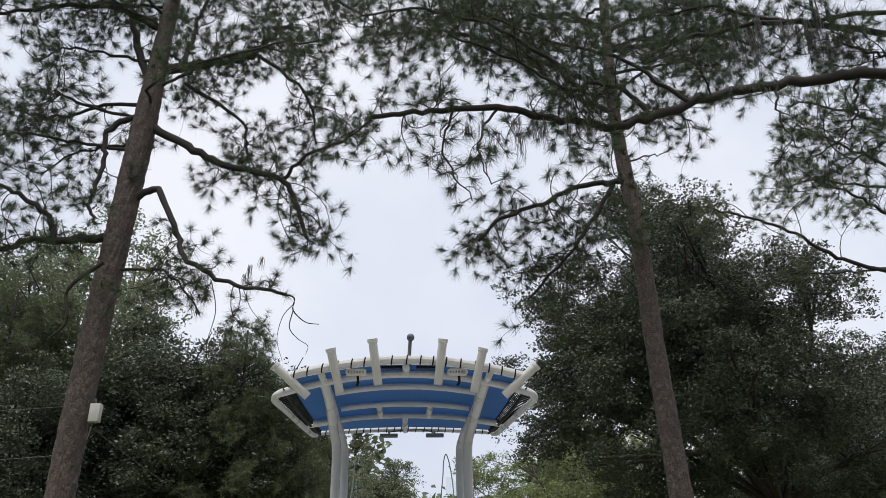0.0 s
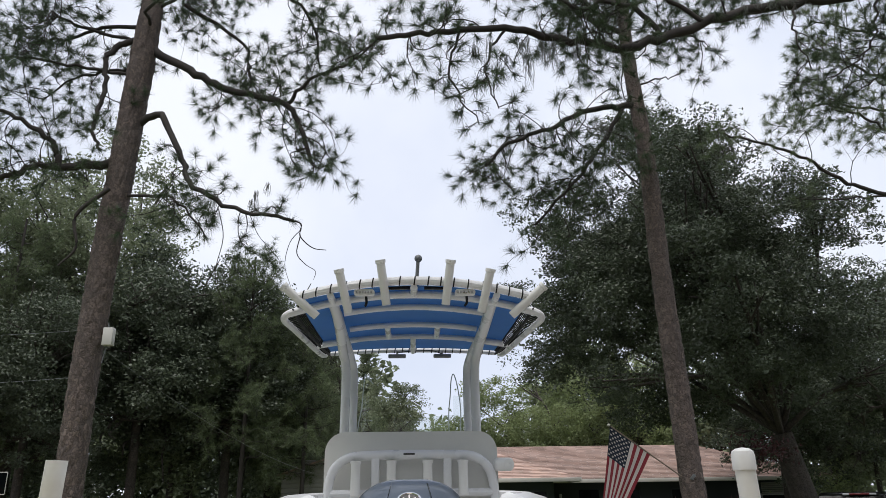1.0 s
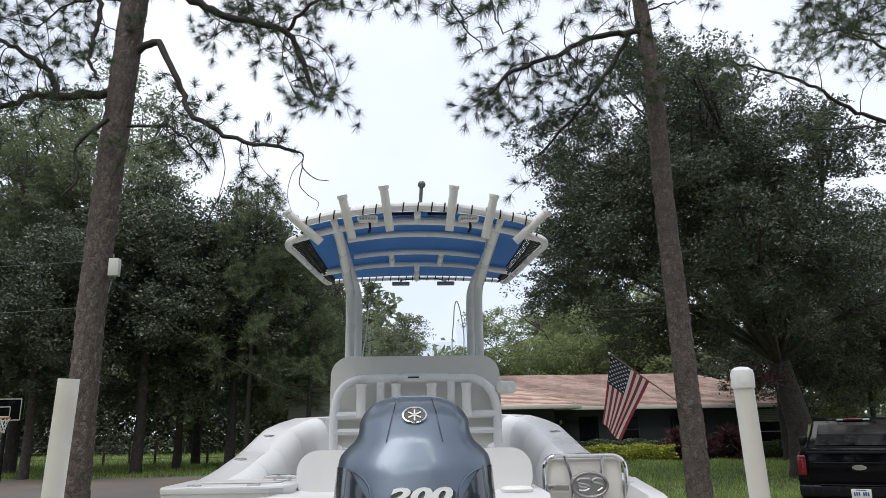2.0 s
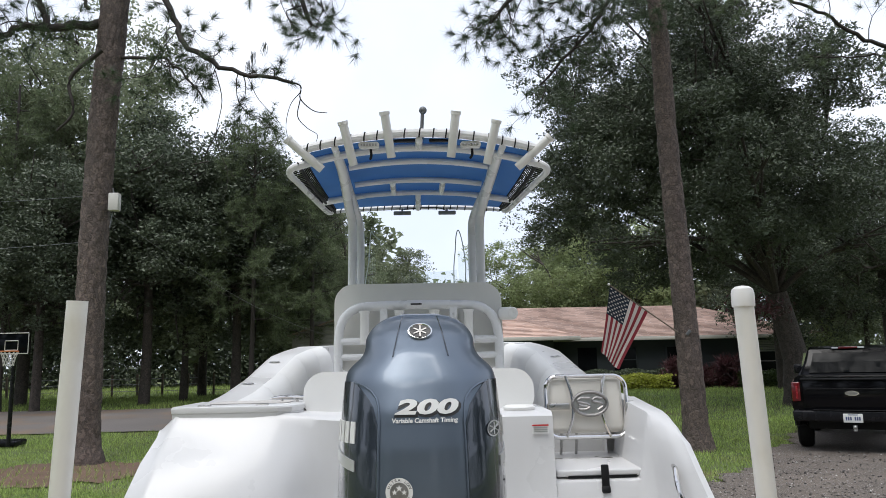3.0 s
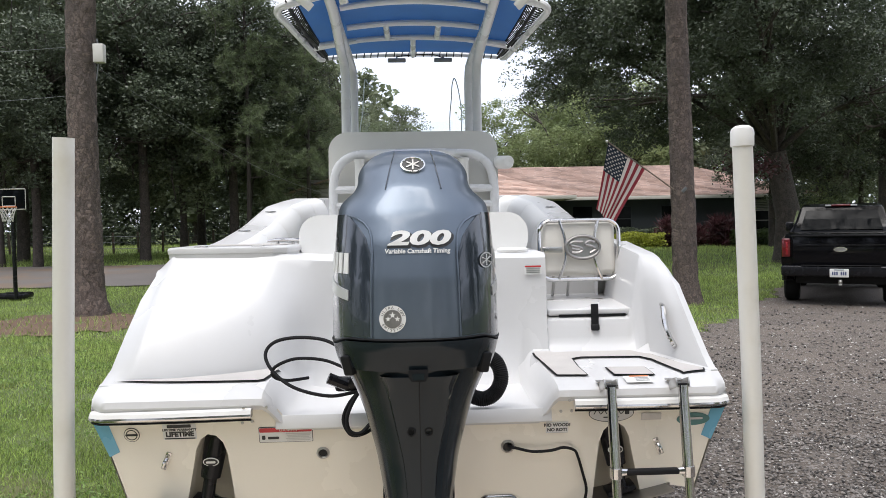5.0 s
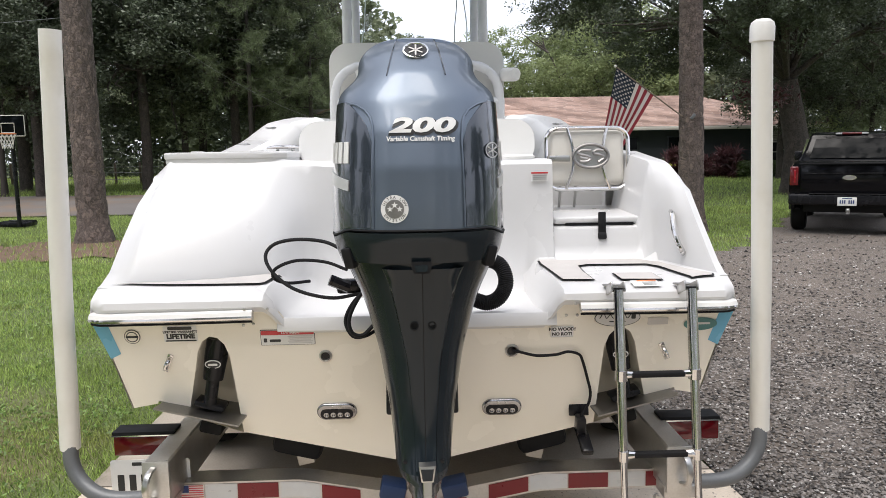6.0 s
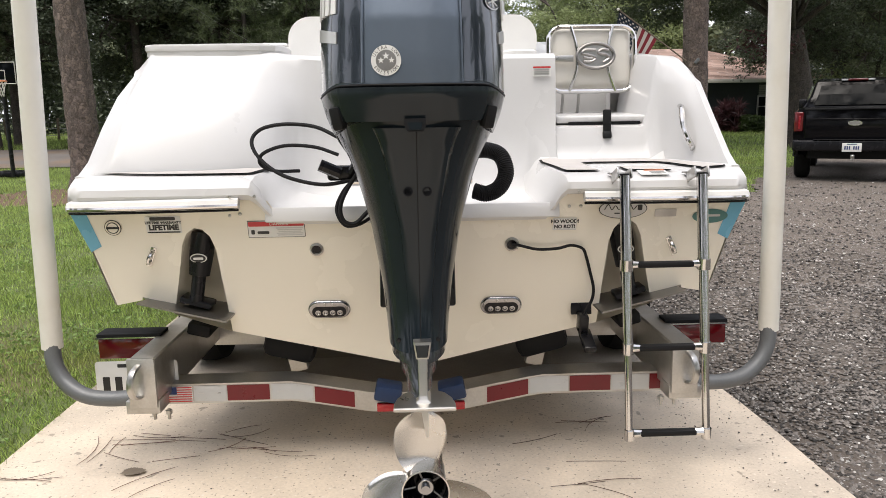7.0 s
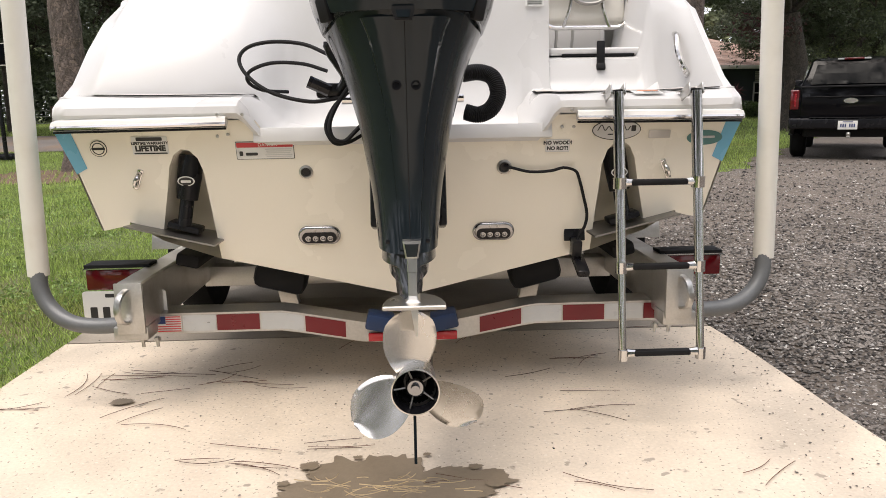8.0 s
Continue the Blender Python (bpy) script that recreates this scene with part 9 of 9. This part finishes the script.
for sgn in (-1, 1):
    tbox("lamp_white", sgn * 0.24, 2.27, 1.905, (0.12, 0.05, 0.035), M_tapewhite, cab, 0.008)
    tbox("door_mirror", sgn * 1.08, 4.0, 1.45, (0.18, 0.12, 0.22), M_blackgloss, truck, 0.04)
    bm = bmesh.new()
    pts_ = [(2.35, 1.42), (2.5, 1.82), (3.55, 1.82), (4.1, 1.42)]
    bm.faces.new([bm.verts.new((TRX + sgn * (0.945 - 0.2 * (z - 1.36)), TRY + y, TRZ + z)) for y, z in pts_])
    part("side_window", bm, M_darkglass, cab, smooth=False)
    for y in (1.05, 4.55):
        bm = bmesh.new()
        lathe(bm, [(0.24, -0.12), (0.35, -0.135), (0.395, -0.10), (0.405, -0.03), (0.405, 0.03), (0.395, 0.10), (0.35, 0.135), (0.24, 0.12)], Matrix.Translation((TRX + sgn * 0.86, TRY + y, TRZ + 0.395)) @ pose(0, 0, 0, 0, 90), 40, False)
        wh = part("wheel", bm, M_tyre, truck, "black truck tyre")
        bm = bmesh.new()
        lathe(bm, [(0, 0.09), (0.08, 0.09), (0.1, 0.06), (0.22, 0.05), (0.245, 0.12)], Matrix.Translation((TRX + sgn * 0.86, TRY + y, TRZ + 0.395)) @ pose(0, 0, 0, 0, 90 * sgn), 30, False)
        part("rim", bm, M_rim, wh)
        bm = bmesh.new()
        pr = []
        for i in range(13):
            a = radians(180 * i / 12)
            pr.append([(TRX + sgn * 0.80, TRY + y - 0.47 * math.cos(a), TRZ + 0.42 + 0.47 * math.sin(a)), (TRX + sgn * 1.02, TRY + y - 0.47 * math.cos(a), TRZ + 0.42 + 0.47 * math.sin(a)), (TRX + sgn * 1.02, TRY + y - 0.44 * math.cos(a), TRZ + 0.42 + 0.44 * math.sin(a)), (TRX + sgn * 0.80, TRY + y - 0.44 * math.cos(a), TRZ + 0.42 + 0.44 * math.sin(a))])
        loft(bm, pr)
        part("wheel_arch", bm, M_blackgloss, truck)
    tbox("mud_side", sgn * 0.93, 0.35, 0.58, (0.08, 0.55, 0.24), M_truck, truck, 0.03)

truck.rotation_euler = (0, 0, radians(-31))

# ---- fence, goal and utility box on the left ----
for k in range(18):
    x = -27.0 + 1.35 * k
    bm = bmesh.new()
    box(bm, (x, 37.5 + 0.1 * math.sin(k), ground_z(x, 37) + 0.55), (0.1, 0.1, 1.25), pose(0, 0, 0, 2 * math.sin(k * 2.1), 2 * math.sin(k * 1.3)), 0.01)
    tagged(part("fence_post", bm, M_fence), "weathered wooden field fence post", "fence post", "field fence posts")
bm = bmesh.new()
for z in (0.65, 1.0, 1.3):
    tube(bm, [(-27, 37.5, z), (-15, 37.45, z - 0.02), (-4, 37.5, z)], 0.012, 4)
tagged(part("fence_wire", bm, M_galv), "thin wire strands of the field fence", "fence wire")
hoop = thing("basketball_hoop", "portable basketball hoop with clear backboard", "basketball hoop", at=(-9.65, 15.2, 0.0))
bm = bmesh.new()
tube(bm, [(-9.75, 15.6, 0.0), (-9.75, 15.6, 2.2), (-9.7, 15.2, 2.45)], 0.05, 8)
box(bm, (-9.95, 15.9, 0.07), (0.7, 0.6, 0.14), None, 0.05)
part("stand", bm, M_blackgloss, hoop, "black hoop stand")
bm = bmesh.new()
box(bm, (-9.55, 15.1, 2.43), (0.78, 0.03, 0.48), None, 0.01)
bd = part("backboard", bm, M_darkglass, hoop, "dark translucent backboard")
bm = bmesh.new()
for w_2, h_2 in ((0.78, 0.48), (0.30, 0.22)):
    loop = [Vector((-9.55 + x, 15.07, 2.43 + z - (0.05 if w_2 < 0.5 else 0))) for x, z in roundrect(w_2, h_2, 0.01, 2)]
    tube(bm, loop + loop[:1], 0.010, 4)
part("backboard_lines", bm, M_trim, bd)
bm = bmesh.new()
loop = [(-9.47 + 0.19 * math.cos(a), 14.85 + 0.19 * math.sin(a), 2.24) for a in [2 * math.pi * k / 20 for k in range(21)]]
tube(bm, loop, 0.012, 6)
part("rim", bm, M_sticko, hoop, "orange rim")
bm = bmesh.new()
for k in range(12):
    a, b = 2 * math.pi * k / 12, 2 * math.pi * (k + 1) / 12
    tube(bm, [(-9.47 + 0.19 * math.cos(a), 14.85 + 0.19 * math.sin(a), 2.23), (-9.47 + 0.13 * math.cos(b), 14.85 + 0.13 * math.sin(b), 2.05), (-9.47 + 0.11 * math.cos(a), 14.85 + 0.11 * math.sin(a), 1.9)], 0.007, 4)
    tube(bm, [(-9.47 + 0.19 * math.cos(b), 14.85 + 0.19 * math.sin(b), 2.23), (-9.47 + 0.13 * math.cos(a), 14.85 + 0.13 * math.sin(a), 2.05), (-9.47 + 0.11 * math.cos(b), 14.85 + 0.11 * math.sin(b), 1.9)], 0.007, 4)
part("net", bm, M_trim, hoop, "white net")
ub = thing("utility_box", "white utility box fixed to the pine trunk", "utility box", at=(-6.1, 12.0, 4.9))
bm = bmesh.new()
box(bm, (-6.08, 12.05, 5.13), (0.2, 0.16, 0.36), None, 0.012)
part("housing", bm, M_trim, ub)
bm = bmesh.new()
tube(bm, [(-6.1, 12.05, 5.3), (-6.12, 12.05, 5.42)], 0.015, 6)
part("upper_conduit", bm, M_galv, ub)
bm = bmesh.new()
tube(bm, [(-6.1, 12.05, 4.98), (-6.15, 12.05, 4.6)], 0.012, 6)
part("conduit", bm, M_galv, ub)
bm = bmesh.new()
for a, b, sag in (((-6.3, 12.1, 5.3), (-26, 18.0, 7.4), 0.5), ((-6.3, 12.1, 4.35), (-26, 18.0, 5.6), 0.4), ((-6.2, 12.2, 4.9), (-3.2, 31.0, 3.0), 0.5)):
    a, b = Vector(a), Vector(b)
    tube(bm, [a.lerp(b, k / 14) - Vector((0, 0, sag * 4 * (k / 14) * (1 - k / 14))) for k in range(15)], 0.0055, 4)
tagged(part("overhead_cable", bm, M_galv), "thin grey overhead cables sagging from the pine", "cable")


# ---- grass, stones and fallen needles ----
def blades(name, label, regions, height, width, keep=None):
    V, F = [], []
    g_ = np.random.default_rng(31)
    n0 = 0
    for x0, x1, y0, y1, n, hs in regions:
        P = np.stack([g_.uniform(x0, x1, n), g_.uniform(y0, y1, n)], axis=1)
        if keep is not None:
            P = P[[keep(x, y) for x, y in P]]
        n = len(P)
        z = np.array([ground_z(x, y) for x, y in P]) - 0.032
        patch = np.array([0.55 + 0.9 * (0.5 + noise.noise(Vector((x * 1.3, y * 1.3, 5)))) for x, y in P])
        a = g_.uniform(0, 2 * math.pi, n)
        h = height * hs * g_.uniform(0.5, 1.2, n) * patch
        lean = g_.uniform(0.1, 0.9, n) * h
        dx, dy = np.cos(a), np.sin(a)
        w = width * hs
        base = np.stack([P[:, 0], P[:, 1], z], axis=1)
        s = np.stack([-dy, dx, 0 * dx], axis=1) * (w / 2)
        b = g_.uniform(0, 2 * math.pi, n)
        tip = base + np.stack([np.cos(b) * lean, np.sin(b) * lean, h], axis=1)
        V.append(np.stack([base - s, base + s, tip], axis=1).reshape(-1, 3))
        F.append(np.arange(3 * n).reshape(-1, 3) + n0)
        n0 += 3 * n
    ob = rawpart(name, np.concatenate(V).tolist(), np.concatenate(F).tolist(), M_grass)
    return tagged(ob, label, "grass", kind="stuff")


def lawn_ok(x, y):
    return not (-1.62 < x < 1.5) and not in_gravel(x, y) and not (18.5 < y < 26.5 and x < -5.1) and (not in_dirt(x, y) or (x * 7.3 + y * 3.1) % 1 < 0.3)


blades("lawn_grass", "mown green lawn grass beside the pad", (
    (-9.0, -1.62, -9.0, -0.8, 40000, 1.6), (-4.6, -1.62, -0.8, 4.0, 70000, 0.85), (-9.0, -1.62, 4.0, 9.0, 60000, 1.25), (-14.0, -2.0, 9.0, 18.6, 60000, 1.7), (3.0, 14.0, 8.0, 18.0, 60000, 1.7), (6.0, 24.0, 16.0, 32.0, 50000, 2.6),
    (-30.0, -6.0, 26.5, 37.0, 36000, 3.0), (-40.0, -6.0, 37.0, 60.0, 20000, 4.0)), 0.05, 0.007, lawn_ok)
# grass hanging over the pad edge
V, F = [], []
g_ = np.random.default_rng(8)
for _ in range(1500):
    y = g_.uniform(-2.0, 5.0)
    x = -1.62 + g_.normal(0, 0.018)
    a, h = g_.normal(0.2, 0.7), g_.uniform(0.03, 0.075)
    n = len(V)
    V += [(x, y - 0.003, -0.02), (x, y + 0.003, -0.02), (x + 0.05 * a, y + g_.normal(0, 0.02), h * 0.8)]
    F.append((n, n + 1, n + 2))
tagged(rawpart("edge_grass", V, F, M_grass), "grass tufts growing over the pad edge", "grass", kind="stuff")

# loose stones on the drive
octa = np.array([(1, 0, 0), (-1, 0, 0), (0, 1, 0), (0, -1, 0), (0, 0, 1), (0, 0, -1)], float)
ofs = [(0, 2, 4), (2, 1, 4), (1, 3, 4), (3, 0, 4), (2, 0, 5), (1, 2, 5), (3, 1, 5), (0, 3, 5)]


def stones(name, label, regions, material, zoff=0.0, keep=None):
    V, F, n0 = [], [], 0
    g_ = np.random.default_rng(12)
    for x0, x1, y0, y1, n, s0, s1 in regions:
        for _ in range(n):
            x, y = g_.uniform(x0, x1), g_.uniform(y0, y1)
            if keep is not None and not keep(x, y):
                continue
            s = g_.uniform(s0, s1) * np.array([g_.uniform(0.7, 1.3), g_.uniform(0.7, 1.3), g_.uniform(0.4, 0.8)])
            a = g_.uniform(0, 6.28)
            R = np.array([[math.cos(a), -math.sin(a), 0], [math.sin(a), math.cos(a), 0], [0, 0, 1]])
            q = (octa * s + g_.normal(0, 0.15, (6, 3)) * s) @ R.T + np.array([x, y, ground_z(x, y) * (zoff == 0) + zoff + s[2] * 0.35])
            V.append(q)
            F += [(n0 + i, n0 + j, n0 + k) for i, j, k in ofs]
            n0 += 6
    ob = rawpart(name, np.concatenate(V).tolist(), F, material)
    return tagged(ob, label, "gravel", kind="stuff")


stones("loose_gravel", "loose dark and pale crushed stones on the drive", tuple((1.42, 2.6 + 0.75 * k, -1.6 + 1.0 * k, -0.6 + 1.0 * k + 0.3, (6400, 6400, 6400, 6400, 3000, 1700, 1200, 900, 700, 500, 350, 250)[k], 0.005 + 0.0009 * k, 0.011 + 0.0014 * k) for k in range(12)), M_stone, keep=in_gravel)
stones("pale_gravel", "small pale stones scattered over the dark drive", tuple((1.42, 2.6 + 0.75 * k, -1.6 + 1.0 * k, -0.6 + 1.0 * k + 0.3, (900, 900, 900, 700, 450, 300, 200, 150, 100, 70, 50, 40)[k], 0.0035 + 0.0007 * k, 0.0085 + 0.0011 * k) for k in range(12)), M_palestone, keep=in_gravel)
stones("pad_grit", "scattered grit on the concrete edge", ((1.1, 1.48, -1.0, 1.5, 170, 0.002, 0.006), (-1.5, 1.4, -1.2, 0.8, 120, 0.002, 0.005)), M_stone, 0.002)
g_ = np.random.default_rng(19)
V, F = [], []


def fallen(x, y, a, L, r, curve):
    n = 7
    pts = []
    for k in range(n):
        t = k / (n - 1) - 0.5
        b = a + curve * t
        pts.append((x + L * t * math.cos(b), y + L * t * math.sin(b), 0.0055 + 0.003 * abs(t)))
    base = len(V)
    for k, (px, py, pz) in enumerate(pts):
        wv = r * (1 - 0.5 * abs(k / (n - 1) - 0.5))
        nx, ny = -math.sin(a), math.cos(a)
        V.extend([(px - nx * wv, py - ny * wv, pz - 0.0006), (px, py, pz + wv), (px + nx * wv, py + ny * wv, pz - 0.0006)])
    for k in range(n - 1):
        b = base + 3 * k
        F.extend([(b, b + 1, b + 4, b + 3), (b + 1, b + 2, b + 5, b + 4)])


for _ in range(22):
    cx, cy, ca = g_.uniform(-1.5, 1.4), g_.uniform(-1.25, 0.8), g_.uniform(-0.5, 0.5)
    if g_.random() < 0.25:
        ca = g_.uniform(0, 3.1)
    for _ in range(g_.integers(1, 4)):
        fallen(cx + g_.normal(0, 0.02), cy + g_.normal(0, 0.02), ca + g_.normal(0, 0.13), g_.uniform(0.12, 0.26), 0.0013, g_.normal(0, 0.28))
for cx, cy in ((-0.80, 0.28), (-0.66, 0.12), (-1.0, -0.05), (0.62, -0.15), (0.72, 0.3)):
    for _ in range(4):
        fallen(cx + g_.normal(0, 0.07), cy + g_.normal(0, 0.06), g_.normal(0.1, 0.5), g_.uniform(0.14, 0.26), 0.0012, g_.normal(0, 0.3))
tagged(rawpart("fallen_needles", V, F, M_deadneedle), "brown fallen pine needles on the concrete", "pine needles", kind="stuff")
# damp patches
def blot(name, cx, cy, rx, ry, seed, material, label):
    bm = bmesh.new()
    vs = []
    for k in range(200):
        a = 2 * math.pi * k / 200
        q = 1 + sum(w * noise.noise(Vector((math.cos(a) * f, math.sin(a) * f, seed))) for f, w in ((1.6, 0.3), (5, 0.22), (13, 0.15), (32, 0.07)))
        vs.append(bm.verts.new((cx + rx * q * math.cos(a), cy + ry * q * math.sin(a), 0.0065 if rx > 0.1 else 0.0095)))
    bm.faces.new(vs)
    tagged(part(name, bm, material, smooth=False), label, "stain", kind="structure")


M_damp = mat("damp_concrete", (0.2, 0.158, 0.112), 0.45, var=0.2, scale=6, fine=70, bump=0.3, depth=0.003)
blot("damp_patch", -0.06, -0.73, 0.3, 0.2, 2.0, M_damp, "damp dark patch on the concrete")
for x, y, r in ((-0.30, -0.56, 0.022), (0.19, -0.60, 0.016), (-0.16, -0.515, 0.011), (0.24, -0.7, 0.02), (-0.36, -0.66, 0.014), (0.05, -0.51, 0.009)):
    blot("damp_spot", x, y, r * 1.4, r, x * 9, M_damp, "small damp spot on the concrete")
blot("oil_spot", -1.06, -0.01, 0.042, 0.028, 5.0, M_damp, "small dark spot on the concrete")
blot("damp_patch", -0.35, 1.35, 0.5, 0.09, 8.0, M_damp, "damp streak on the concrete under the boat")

# pale straw-coloured shreds on the damp patch
M_straw = mat("pale_straw", (0.42, 0.32, 0.19), 0.8, var=0.2, bump=0, island=0.35)
V, F = [], []
for _ in range(46):
    fallen(g_.normal(-0.06, 0.11), g_.normal(-0.70, 0.035), g_.normal(0.0, 0.35), g_.uniform(0.02, 0.11), 0.0022, g_.normal(0, 0.5))
tagged(rawpart("straw_shreds", V, F, M_straw), "pale straw shreds lying on the damp concrete", "straw", kind="stuff")

# small broad-leaved weeds low in the lawn
weeds = Mesh()
g_ = np.random.default_rng(41)
P = []
for _ in range(420):
    c = np.array([g_.uniform(-6.5, -1.7), g_.uniform(-1.0, 8.5), 0.0])
    if not lawn_ok(c[0], c[1]):
        continue
    q = c + g_.normal(0, 1, (34, 3)) * np.array([0.09, 0.09, 0.0])
    q[:, 2] = ground_z(c[0], c[1]) + g_.uniform(-0.015, 0.02, 34)
    P.append(q)
weeds.leaves(np.concatenate(P), 0.028)
tagged(weeds.make("lawn_weeds", M_weed), "small bright broad-leaved weeds in the lawn", "weeds", kind="stuff")
